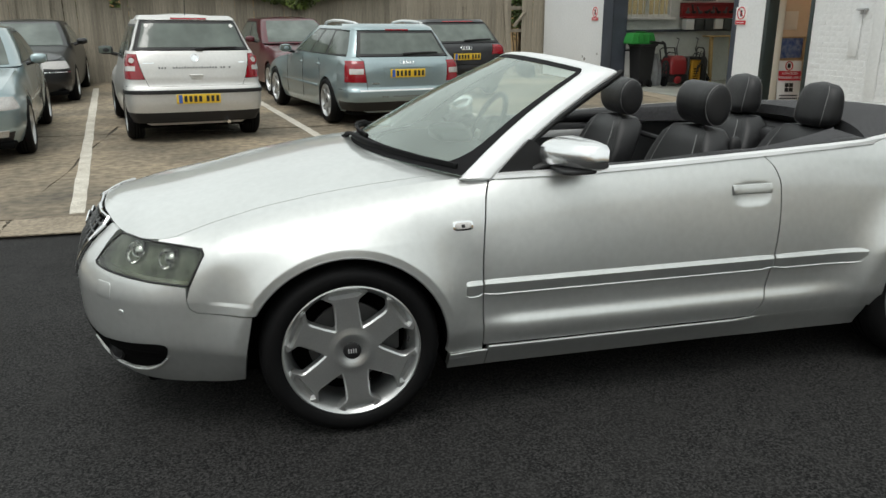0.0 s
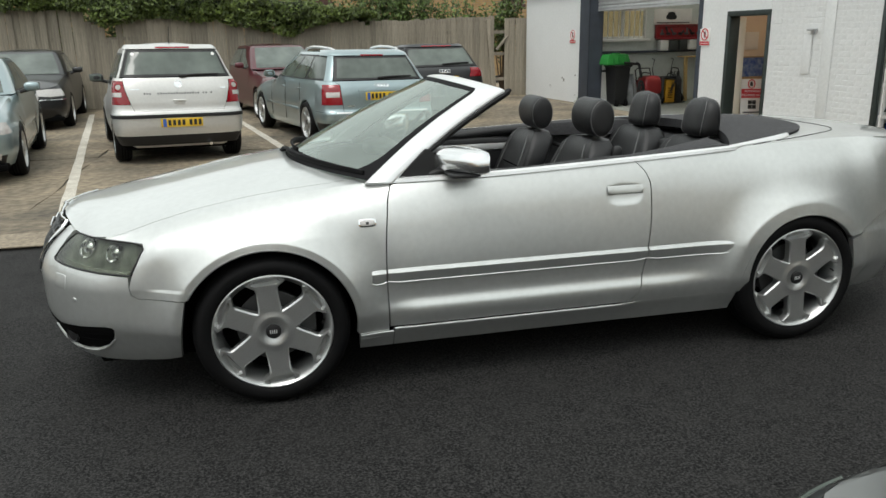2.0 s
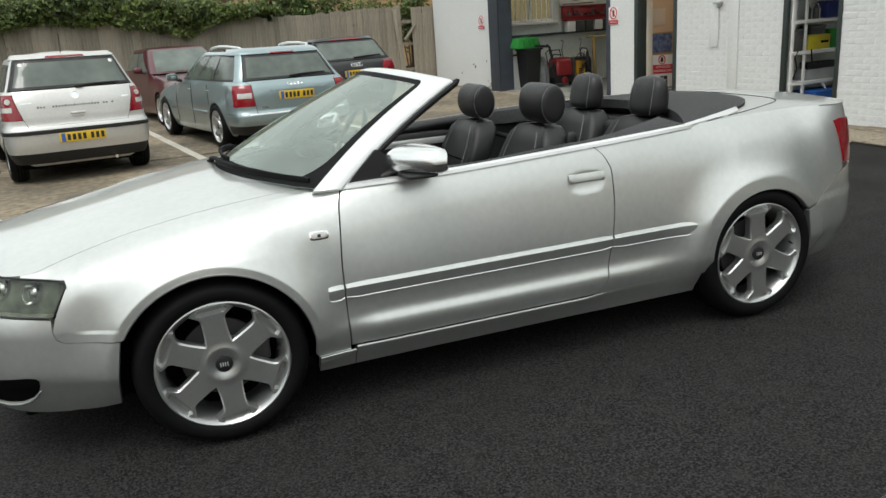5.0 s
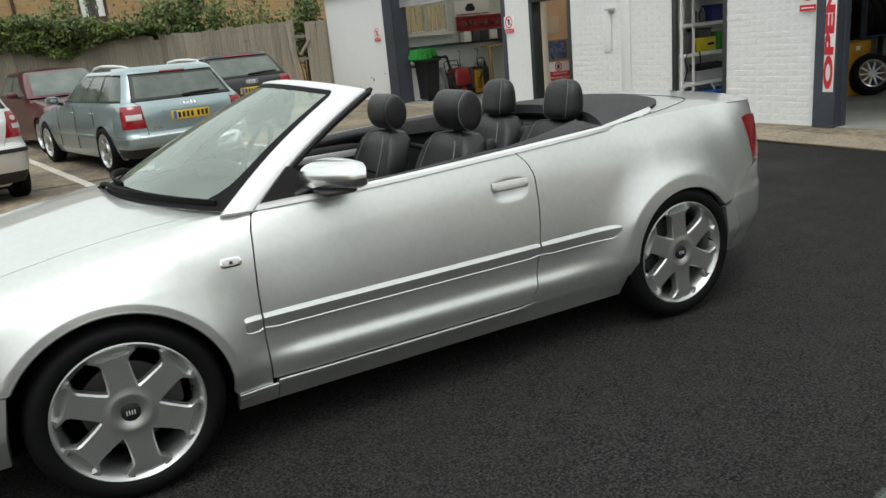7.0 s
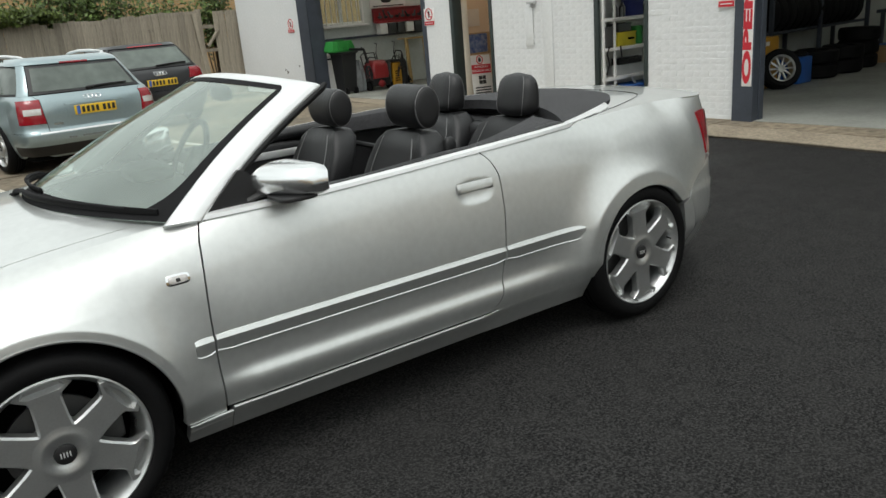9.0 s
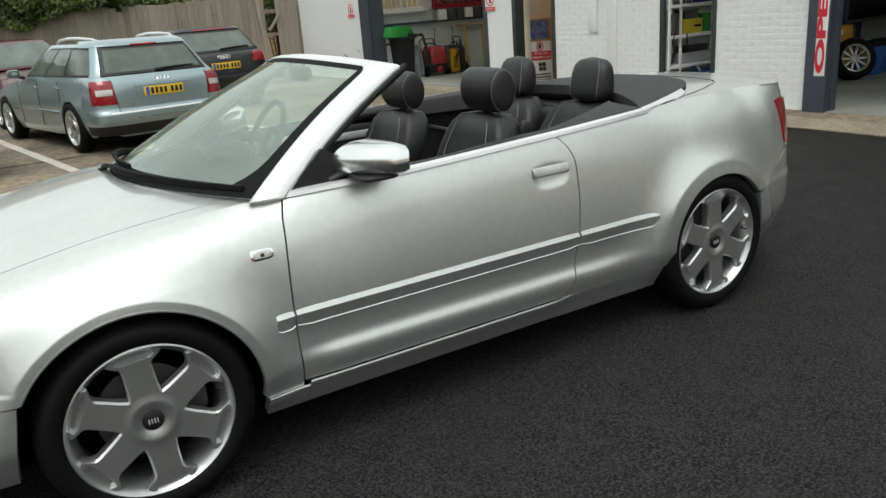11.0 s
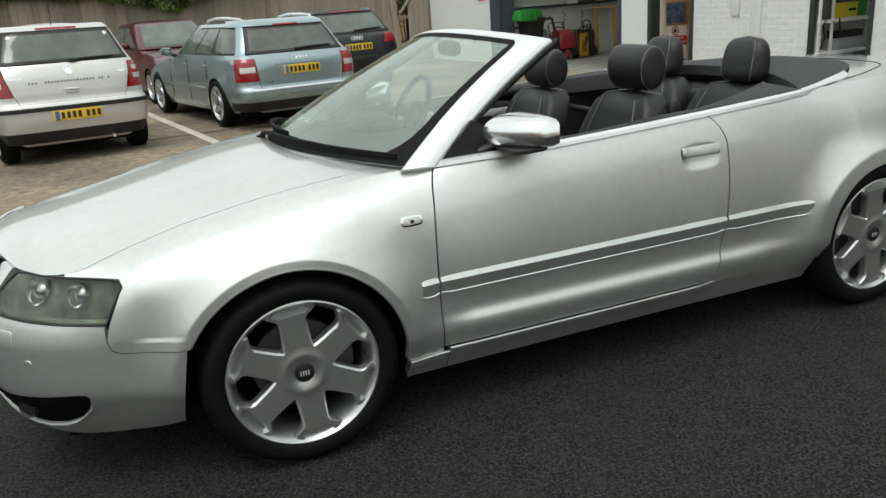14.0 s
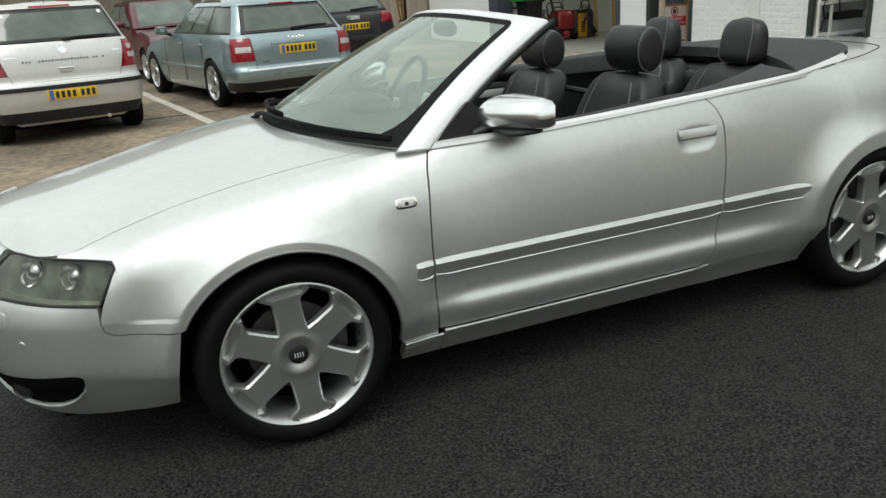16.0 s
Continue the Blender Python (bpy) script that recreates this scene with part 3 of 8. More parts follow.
# ---- the white workshop: local x runs into the building, y along its front ----
BM = pose(8.15, 0, 0, 0, 0, 4.0)
HIGH = 4.2


def structure(name, shape, material, label, category="wall"):
    return solid(name, shape, material, label, category, m=BM, kind="structure", smooth=False)


front = structure("wall_front", join(
    box(0, 0.24, 13.15, 16.39, 0, HIGH), box(0, 0.24, 9.06, 13.15, 3.1, HIGH), box(0, 0.24, 8.29, 8.95, 0, HIGH), box(0, 0.24, 7.29, 8.29, 1.87, HIGH),
    box(0.012, 0.24, 5.25, 7.29, 0, HIGH), box(0, 0.24, 4.38, 5.25, 1.92, HIGH), box(0.012, 0.24, 3.16, 4.38, 0, HIGH), box(0, 0.24, -6, 3.16, 3.3, HIGH), box(0, 0.24, 8.95, 9.06, 3.1, HIGH)),
    WHITE_WALL, "white-painted brick workshop front")
structure("wall_north", join(box(0.24, 9, 16.15, 16.39, 0, HIGH)), YELLOW_BRICK, "buff brick end wall of the side yard")
structure("wall_back", box(8.8, 9, -6, 16.15, 0, HIGH), INNER_WALL, "pale back wall of the workshop")
structure("wall_south", box(0, 9, -6.2, -6, 0, HIGH), INNER_WALL, "pale end wall")
structure("ceiling", box(-0.1, 9.1, -6.3, 13.32, HIGH, HIGH + 0.15), INNER_WALL, "flat workshop ceiling", "ceiling")
structure("workshop_floor", box(0.02, 8.9, -6, 16.1, 0.008, 0.022), INNER_FLOOR, "pale grey sealed workshop floor", "floor")
structure("partition", box(0.24, 8.8, 8.32, 8.42, 0, HIGH), TAN_WALL, "tan inner wall of the corridor")
structure("partition", box(0.24, 8.8, 8.85, 8.95, 0, HIGH), INNER_WALL, "pale inner wall")
structure("partition", box(1.9, 8.8, 5.42, 5.52, 0, HIGH), INNER_WALL, "pale inner wall")
structure("partition", join(box(0.24, 1.35, 5.40, 5.52, 0, HIGH), box(1.32, 1.4, 4.2, 5.5, 0, HIGH)), INNER_WALL, "pale store wall")
structure("partition", box(1.34, 1.42, 6.0, 8.32, 0, HIGH), TAN_WALL, "tan corridor end wall")
# inner wall of the first bay with its barred window
structure("partition", join(box(0.24, 0.36, 13.2, 13.32, 0, HIGH), box(0.36, 1.56, 13.2, 13.32, 0, 1.43), box(0.36, 1.56, 13.2, 13.32, 2.1, HIGH), box(1.56, 8.8, 13.2, 13.32, 0, HIGH)), INNER_WALL, "pale bay wall with a barred window")

def opening_frame(name, s0, s1, top, material, label, w=0.08, depth=0.18, right=True):
    f = thing(name, label, "door frame", m=BM, kind="structure")
    part("frame_post", box(-0.015, depth, s1 - w, s1, 0, top - w, 0.004), material, f)
    if right:
        part("frame_post", box(-0.015, depth, s0, s0 + w * 0.7, 0, top - w, 0.004), material, f)
    part("frame_head", box(-0.015, depth, s0, s1, top - w, top, 0.004), material, f)
    return f


d1 = opening_frame("door_1", 7.29, 8.29, 1.87, DARK_FRAME, "dark green frame round an open doorway")
part("door_leaf", box(0.18, 0.30, 8.20, 8.24, 0.03, 1.78, 0.004), node_mat("cream_door", (0.66, 0.60, 0.50), 0.5, vary=0.15, scale=3), d1, "cream door leaf standing open")
opening_frame("door_2", 4.38, 5.25, 1.92, DARK_FRAME, "dark frame round an open store doorway", w=0.07, depth=0.04)
# roller shutter and steel posts
shutter = thing("roller_shutter", "galvanised roller shutter, half raised", "shutter", m=BM, kind="structure")
for k in range(14):
    z = 2.06 + 0.075 * k
    part("shutter_slat", join(box(0.07, 0.085, 9.06, 12.72, z, z + 0.071, 0.004), box(0.062, 0.07, 9.06, 12.72, z + 0.012, z + 0.05, 0.003)), GALV, shutter)
part("bottom_rail", box(0.055, 0.10, 9.06, 12.72, 2.02, 2.058, 0.005), GALV, shutter)
structure("steel_post", join(box(-0.14, 0.02, 12.72, 12.745, 0, HIGH), box(-0.14, 0.02, 13.12, 13.15, 0, HIGH), box(-0.10, -0.08, 12.745, 13.12, 0, HIGH), box(-0.14, -0.125, 12.72, 13.15, 0, HIGH), box(0.02, 0.2, 12.72, 12.80, 0, HIGH)), SLATE_STEEL, "slate-grey steel door post", "post")
structure("steel_post", box(-0.012, 0.22, 8.952, 9.06, 0, 3.1, 0.006), SLATE_STEEL, "dark shutter guide", "post")
structure("steel_post", join(box(-0.03, 0.10, 2.90, 3.16, 0, HIGH, 0.006), box(0.10, 0.20, 2.885, 3.16, 0, HIGH, 0.01)), SLATE_STEEL, "slate-grey steel post beside the open bay", "post")
structure("fascia", box(-0.08, 0.02, 13.16, 16.5, 2.47, 2.62, 0.01), SLATE_STEEL, "dark grey gutter fascia", "fascia")
structure("trim", join(box(-0.035, 0.0, 3.17, 3.9, 0, 0.025), box(-0.02, 0.0, 13.3, 16.39, 0, 0.03)), CONCRETE_EDGE, "mortar fillet at the wall's foot", "trim")

# OPEN sign on the post
open_sign = solid("open_sign", box(-0.036, -0.0305, 2.918, 3.042, 0.425, 1.665, 0.002), SIGN_WHITE, "white strip sign with red upright OPEN lettering", "sign", m=BM)
words("OPEN", 0.27, Matrix.Translation((-0.038, 2.98, 1.045)) @ Matrix(((0, 0, -1, 0), (0, 1, 0, 0), (1, 0, 0, 0), (0, 0, 0, 1))) @ Matrix.Scale(1.66, 4, (1, 0, 0)) @ Matrix.Scale(0.50, 4, (0, 1, 0)), SIGN_RED, "lettering", open_sign, bold=0.013)


def no_entry_sign(s, z, w=0.24, h=0.28):
    """White wall plate with a red ring and a red caption band."""
    g_ = solid("warning_sign", box(-0.016, -0.006, s - w / 2, s + w / 2, z - h / 2, z + h / 2, 0.001), SIGN_WHITE, "white prohibition sign with red ring and caption band", "sign", "wall signs", m=BM)
    ring = [(-0.018, s + w * 0.34 * math.cos(t), z + h * 0.16 + w * 0.34 * math.sin(t)) for t in np.linspace(0, 2 * math.pi, 25)]
    part("red_ring", tube(ring, 0.009, 6, cap=False), SIGN_RED, g_)
    part("red_slash", tube([(-0.018, s + w * 0.25, z + h * 0.16 + w * 0.25), (-0.018, s - w * 0.25, z + h * 0.16 - w * 0.25)], 0.007, 6), SIGN_RED, g_)
    part("pictogram", blob(-0.0175, s, z + h * 0.15, 0.003, w * 0.09, w * 0.2, 3, 10, 6), INK, g_)
    part("caption_band", box(-0.0195, -0.0165, s - w * 0.47, s + w * 0.47, z - h * 0.47, z - h * 0.25), SIGN_RED, g_)
    part("caption_bar", box(-0.0215, -0.0197, s - w * 0.36, s + w * 0.36, z - h * 0.38, z - h * 0.34), SIGN_WHITE, g_)


no_entry_sign(8.84, 1.47, 0.27, 0.28)
no_entry_sign(13.73, 1.50, 0.3, 0.28)
no_entry_sign(3.275, 1.47, 0.21, 0.30)
# small pipe stub and bracket on the wall
solid("wall_bracket", join(box(-0.07, 0.0, 6.32, 6.46, 1.545, 1.575, 0.005), box(-0.03, 0.0, 6.36, 6.42, 1.50, 1.56, 0.005)), GALV, "small steel bracket on the wall", "bracket", m=BM)
solid("wall_duct", join(box(-0.012, 0.0, 6.40, 6.56, 0.95, 1.5, 0.005), box(-0.008, 0.0, 6.02, 6.2, 0.0, 2.9, 0.004)), WHITE_WALL, "painted-over conduit on the wall", "conduit", m=BM)

# chipped paint on the plastered front
CHIP = node_mat("chipped_render", (0.16, 0.15, 0.13), 0.9, vary=0.5, scale=30)
random.seed(31)
for cy_, cz_, cr_ in ((14.17, 0.51, 0.055), (14.25, 0.56, 0.03), (13.59, 0.65, 0.028), (14.9, 0.35, 0.03)):
    ring_ = [(cy_ + cr_ * random.uniform(0.35, 1.3) * math.cos(q), cz_ + cr_ * random.uniform(0.3, 1.0) * math.sin(q)) for q in np.linspace(0, 2 * math.pi, 14)[:-1]]
    part("paint_chip", moved(prism(ring_, 0, 0.003), Matrix(((0, 0, -1, 0), (1, 0, 0, 0), (0, 1, 0, 0), (0, 0, 0, 1)))), CHIP, front, smooth=False)

# ---- fence ----
F0, F1 = Vector((-14.0, 17.5, 0)), Vector((7.55, 16.45, 0))
fdir = (F1 - F0).normalized()
fang = math.atan2(fdir.y, fdir.x)
fence = thing("fence", "weathered close-board timber fence, leaning and patched", "fence", m=Matrix.Translation(F0) @ Matrix.Rotation(fang, 4, "Z"))
random.seed(5)
length = (F1 - F0).length
top_line = curve([(0, 2.3), (8, 2.32), (10.55, 2.28), (10.95, 2.2), (12, 2.13), (14, 2.02), (16, 1.95), (18, 1.96), (19.3, 2.0), (20.3, 2.02), (20.9, 1.95), (21.7, 1.98)])
bw = 0.142
meshes = []
for k in range(8):
    w, bend = bw + 0.004, random.uniform(-0.01, 0.01)
    sh = join(prism([(-w / 2, -0.006), (0, -0.013 + bend * 0.3), (w / 2, -0.006), (w / 2, 0.008), (-w / 2, 0.008)], 0, 1.0))
    meshes.append(mesh_of("board", sh, FENCE_WOOD, smooth=False))
x, k = 0.07, 0
while x < length:
    if not (10.58 < x < 10.9 or 20.22 < x < 20.42):
        h = top_line(x) + random.uniform(-0.025, 0.025)
        if 10.2 < x <= 10.58:
            h -= 0.25 + 0.3 * (x - 10.2)
        if random.random() < 0.03:
            h -= random.uniform(0.05, 0.18)
        b = new("board", meshes[k % 8])
        b.parent = fence
        lean = random.uniform(-0.8, 0.8) + (4 if 19.3 < x < 20.2 else 0) * (x - 19.3) * 0.35
        b.matrix_local = Matrix.Translation((x, random.uniform(-0.012, 0.012), 0.02)) @ pose(0, 0, 0, random.uniform(-1, 1), lean * 0.5, 0) @ Matrix.Diagonal((1, 1, h, 1))
        k += 1
    elif 10.58 < x < 10.9:
        b = new("board", meshes[k % 8])
        b.parent = fence
        b.matrix_local = Matrix.Translation((x, 0, 0.02)) @ Matrix.Diagonal((1, 1, 1.62, 1))
        k += 1
    x += bw * random.uniform(0.94, 1.05)
for z in (0.45, 1.1, 1.65):
    part("fence_rail", box(0, length, 0.02, 0.10, z - 0.04, z + 0.04, 0.005), FENCE_WOOD, fence, smooth=False)
for i in range(9):
    part("fence_post", box(2.65 * i + 0.3, 2.65 * i + 0.4, 0.04, 0.14, 0, 1.85, 0.005), FENCE_WOOD, fence, smooth=False)
part("fence_post", moved(box(-0.06, 0.06, -0.06, 0.05, 0, 1.98, 0.006), Matrix.Translation((20.20, -0.02, 0)) @ pose(0, 0, 0, 0, -5, 0)), FENCE_WOOD, fence, "leaning gate post", smooth=False)
part("brace", tube([(20.26, -0.03, 1.2), (20.55, -0.03, 1.55)], 0.04, 6), FENCE_WOOD, fence)

# ---- yellow-brick house beyond the fence ----
house = thing("brick_house", "yellow brick house with brown-framed windows behind the fence", "house")
HY = 27.0
house_wins = [(-10.2, 3.1), (-3.6, 3.0), (2.6, 3.0), (5.9, 3.2), (10.22, 2.85), (12.5, 3.0)]
wall_holes = sorted(house_wins)
pieces, x = [], -22.0
for wx, wz in wall_holes:
    ww = 1.7 if wx == -10.2 else 0.95
    pieces += [box(x, wx - ww / 2, HY, HY + 0.3, 0, 5.4), box(wx - ww / 2, wx + ww / 2, HY, HY + 0.3, 0, wz - 0.1), box(wx - ww / 2, wx + ww / 2, HY, HY + 0.3, wz + 1.2, 5.4)]
    x = wx + ww / 2
pieces.append(box(x, 22, HY, HY + 0.3, 0, 5.4))


def brick_wall_mat():
    """Buff stock bricks, too far off to build one by one."""
    m = bpy.data.materials.new("buff_brickwork")
    m.use_nodes = True
    n, l = m.node_tree.nodes, m.node_tree.links
    b = n["Principled BSDF"]
    co, mp = n.new("ShaderNodeTexCoord"), n.new("ShaderNodeMapping")
    mp.inputs["Rotation"].default_value = (radians(90), 0, 0)
    l.new(co.outputs["Object"], mp.inputs["Vector"])
    br = n.new("ShaderNodeTexBrick")
    br.inputs["Scale"].default_value = 1.0
    for key, v in (("Brick Width", 0.225), ("Row Height", 0.075), ("Mortar Size", 0.008)):
        br.inputs[key].default_value = v
    br.inputs["Color1"].default_value, br.inputs["Color2"].default_value, br.inputs["Mortar"].default_value = (0.46, 0.29, 0.125, 1), (0.36, 0.22, 0.095, 1), (0.33, 0.27, 0.19, 1)
    l.new(mp.outputs[0], br.inputs["Vector"])
    l.new(br.outputs["Color"], b.inputs["Base Color"])
    b.inputs["Roughness"].default_value = 0.9
    bp = n.new("ShaderNodeBump")
    bp.inputs["Distance"].default_value, bp.inputs["Strength"].default_value = 0.006, 0.8
    bp.invert = True
    l.new(br.outputs["Fac"], bp.inputs["Height"])
    l.new(bp.outputs[0], b.inputs["Normal"])
    return m


part("wall", join(*pieces), brick_wall_mat(), house, smooth=False)
part("roof", join(grid([[(-22.5, HY - 0.5, 5.3), (22.5, HY - 0.5, 5.3)], [(-22.5, HY + 5, 6.6), (22.5, HY + 5, 6.6)], [(-22.5, HY + 10, 5.3), (22.5, HY + 10, 5.3)]], flip=True)), node_mat("roof_tile", (0.16, 0.09, 0.07), 0.85, vary=0.4, scale=3), house)
part("render_panel", box(-7.6, -5.4, HY - 0.02, HY, 0, 5.4), node_mat("tan_render", (0.42, 0.30, 0.17), 0.9, vary=0.3, scale=2), house, smooth=False)
for px_ in (-7.9, -5.1, 0.2):
    part("drainpipe", tube([(px_, HY - 0.06, 0), (px_, HY - 0.06, 5.3)], 0.05, 8), BROWN_FRAME, house)
for wx, wz in house_wins:
    ww = 1.7 if wx == -10.2 else 0.95
    win = new("window")
    win.parent = house
    part("frame", join(box(wx - ww / 2, wx + ww / 2, HY + 0.08, HY + 0.15, wz - 0.1, wz + 0.0), box(wx - ww / 2, wx + ww / 2, HY + 0.08, HY + 0.15, wz + 1.1, wz + 1.2), box(wx - ww / 2, wx - ww / 2 + 0.1, HY + 0.08, HY + 0.15, wz, wz + 1.1),
                       box(wx + ww / 2 - 0.1, wx + ww / 2, HY + 0.08, HY + 0.15, wz, wz + 1.1), box(wx - 0.04, wx + 0.04, HY + 0.08, HY + 0.15, wz, wz + 1.1)), BROWN_FRAME, win, "dark brown frame", smooth=False)
    part("pane", box(wx - ww / 2, wx + ww / 2, HY + 0.12, HY + 0.13, wz, wz + 1.1), TINT, win, smooth=False)
    if wx == 2.6:
        part("curtain", join(*[box(wx + sx * ww * 0.30 - 0.12, wx + sx * ww * 0.30 + 0.12, HY + 0.105, HY + 0.115, wz, wz + 1.1) for sx in (-1, 1)]), SIGN_WHITE, win, smooth=False)
    part("sill", box(wx - ww / 2 - 0.06, wx + ww / 2 + 0.06, HY - 0.06, HY + 0.08, wz - 0.22, wz - 0.1, 0.01), BROWN_FRAME, win, smooth=False)

# ---- unseen strip lights, added to brighten the workshop interiors ----
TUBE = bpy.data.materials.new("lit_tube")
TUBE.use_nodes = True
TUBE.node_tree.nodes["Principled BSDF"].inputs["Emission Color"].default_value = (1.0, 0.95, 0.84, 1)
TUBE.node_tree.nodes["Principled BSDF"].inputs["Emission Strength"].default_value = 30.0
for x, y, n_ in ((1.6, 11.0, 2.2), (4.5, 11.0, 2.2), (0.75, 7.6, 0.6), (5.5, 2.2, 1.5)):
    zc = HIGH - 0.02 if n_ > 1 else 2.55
    cl = thing("fill_light", "unseen fluorescent strip added to brighten the interior", "light", "strip lights", BM @ Matrix.Translation((x, y, zc)))
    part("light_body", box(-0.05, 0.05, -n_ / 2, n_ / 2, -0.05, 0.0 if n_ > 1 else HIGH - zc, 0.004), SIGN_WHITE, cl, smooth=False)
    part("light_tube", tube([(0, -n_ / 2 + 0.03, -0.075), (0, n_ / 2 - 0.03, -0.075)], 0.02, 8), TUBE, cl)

# unseen plain walls added behind the camera to darken low reflections on the cars
for nm, sh_ in (("wall_yard_south", box(-22, 24, -15.3, -15, 0, 3.6)), ("wall_yard_west", box(-22.3, -22, -15, 18, 0, 3.2))):
    solid(nm, sh_, YELLOW_BRICK if "south" in nm else FENCE_WOOD, "unseen added wall that tones down the cars' low reflections", "wall", kind="structure", smooth=False)

# ---- painted bricks of the workshop front, laid in stretcher courses ----
random.seed(17)
brick_mesh = []
for L_ in (0.220, 0.107):
    for k in range(3):
        j_ = [random.uniform(-0.0015, 0.0015) for _ in range(8)]
        hy, hz = L_ / 2, 0.0325
        fx = -0.002
        v_ = [(0.02, -hy, -hz), (0.02, hy, -hz), (0.02, hy, hz), (0.02, -hy, hz), (fx + j_[0], -hy + 0.004, -hz + 0.004), (fx + j_[1], hy - 0.004, -hz + 0.004), (fx + j_[2], hy - 0.004, hz - 0.004), (fx + j_[3], -hy + 0.004, hz - 0.004)]
        f_ = [(4, 7, 6, 5), (0, 4, 5, 1), (1, 5, 6, 2), (2, 6, 7, 3), (3, 7, 4, 0)]
        brick_mesh.append(mesh_of("brick", (v_, f_), WHITE_BRICK, smooth=False))
near, rest = 0, []
course = 0
z = 0.0375
while z < 3.0:
    for s0, s1 in ((3.165, 4.375), (5.255, 7.285)):
        y = s0 + (0.056 if course % 2 else 0.112)
        if course % 2:
            pieces_ = [(s0 + 0.05, 1)]
            y = s0 + 0.112 + 0.108
        else:
            pieces_ = []
            y = s0 + 0.1065
        while y + 0.1065 <= s1 + 0.03:
            pieces_.append((y, 0))
            y += 0.224
        for yy_, kind_ in pieces_:
            if yy_ > s1 - 0.05:
                continue
            depth_ = random.uniform(-0.003, 0.003)
            mm_ = Matrix.Translation((0.0108 + depth_ * 0.5, yy_, z)) @ pose(0, 0, 0, random.uniform(-0.4, 0.4), 0, random.uniform(-0.4, 0.4))
            if s1 < 5 and z < 2.4 or (s0 > 5 and near < 300 and z < 2.2):
                b_ = new("brick", random.choice(brick_mesh[3:] if kind_ else brick_mesh[:3]))
                b_.parent = front
                b_.matrix_local = mm_
                near += 1
            else:
                src = random.choice(brick_mesh[3:] if kind_ else brick_mesh[:3])
                rest.append(([tuple(mm_ @ v.co) for v in src.vertices], [tuple(p.vertices) for p in src.polygons]))
    z += 0.075
    course += 1
vv, ff = [], []
for v_, f_ in rest:
    k = len(vv)
    vv += v_
    ff += [tuple(i + k for i in q) for q in f_]
tagged(part("brickwork", (vv, ff), WHITE_BRICK, front, smooth=False), kind="stuff")

# ---- the silver cabriolet: front axle at x = 0, flank at y = 0 ----
MID = 0.885
CAB = Shape(
    plan=[(-1.56, -1.092, 0.885), (-1.36, -1.066, 0.675), (-1.17, -1.01, 0.465), (-0.98, -0.915, 0.285), (-0.80, -0.775, 0.152), (-0.62, -0.615, 0.080), (-0.46, -0.457, 0.036), (-0.30, -0.30, 0.012), (-0.1, -0.1, 0.0),
          (2.6, 2.6, 0.0), (2.85, 2.85, 0.012), (3.05, 3.045, 0.038), (3.2, 3.19, 0.066), (3.36, 3.335, 0.114), (3.5, 3.45, 0.188), (3.62, 3.535, 0.278), (3.76, 3.605, 0.405), (3.95, 3.65, 0.605), (4.21, 3.665, 0.885)],
    edge=[(-1.56, 0.15, 0.795), (-1.25, 0.152, 0.79), (-1.14, 0.155, 0.772), (-0.98, 0.145, 0.758), (-0.78, 0.115, 0.758), (-0.68, 0.115, 0.762), (-0.6, 0.13, 0.774), (-0.45, 0.155, 0.806), (-0.3, 0.17, 0.840), (0.0, 0.18, 0.888), (0.3, 0.175, 0.922), (0.5, 0.155, 0.94),
          (0.62, 0.125, 0.948), (1.03, 0.095, 0.957), (1.74, 0.098, 0.985), (2.05, 0.108, 0.998), (2.33, 0.135, 1.007), (2.7, 0.19, 1.012), (3.0, 0.205, 1.012), (3.2, 0.165, 1.010), (3.36, 0.12, 1.004), (3.5, 0.085, 1.0), (3.76, 0.06, 0.995), (4.21, 0.05, 0.99)],
    tuck=[(0.14, 0.108), (0.18, 0.086), (0.24, 0.058), (0.275, 0.038), (0.30, 0.029), (0.325, 0.0215), (0.348, 0.0165), (0.362, 0.0155), (0.372, 0.0165), (0.408, 0.031), (0.425, 0.0335), (0.45, 0.0325), (0.50, 0.0265), (0.56, 0.018)],
    mid=MID, wheels=[(0.0, 0.322), (2.66, 0.315)], arch=0.385, flare=0.044)
CAB.dents.append((1.682, 0.828, 0.088, 0.045, 0.009))
GAP = 0.0030
door_front = curve([(0.2, 0.530), (0.29, 0.528), (0.57, 0.522), (0.86, 0.545), (0.95, 0.575)])
door_rear = curve([(0.27, 1.66), (0.285, 1.70), (0.305, 1.735), (0.35, 1.768), (0.45, 1.788), (0.56, 1.802), (0.75, 1.818), (0.85, 1.818), (0.92, 1.795), (0.985, 1.735)])

cabriolet = thing("cabriolet", "silver two-door cabriolet with its roof down, standing on black asphalt", "car")


def both_sides(name, shape, material, label="", parent=None, sharp=38):
    a = part(name, shape, material, parent or cabriolet, label, sharp=sharp)
    b = part(name, mirrored(shape, MID), material, parent or cabriolet, label, sharp=sharp)
    return a, b


# front wing
fender = panel(CAB, [((-0.716, 0.752), -0.72), ((-0.62, 0.747), -0.62), ((-0.522, 0.744), -0.515), ((-0.509, 0.724), -0.49), ((-0.535, 0.672), -0.475), ((-0.563, 0.612), -0.46), ((-0.5772, 0.565), -0.45), ((-0.5695, 0.533), -0.44), ((-0.545, 0.5175), -0.43), ((-0.45, 0.5145), -0.40), ((-0.337, 0.5115), -0.36)]
               + arc_keys(0, 0.322, 0.385, 150, -7, -0.35, 0.44, 18) + [((0.39, 0.268), 0.46), ((0.528 - GAP, 0.268), 0.57)], 0.03, per=6, nv=56, right=lambda z: door_front(z) - GAP)
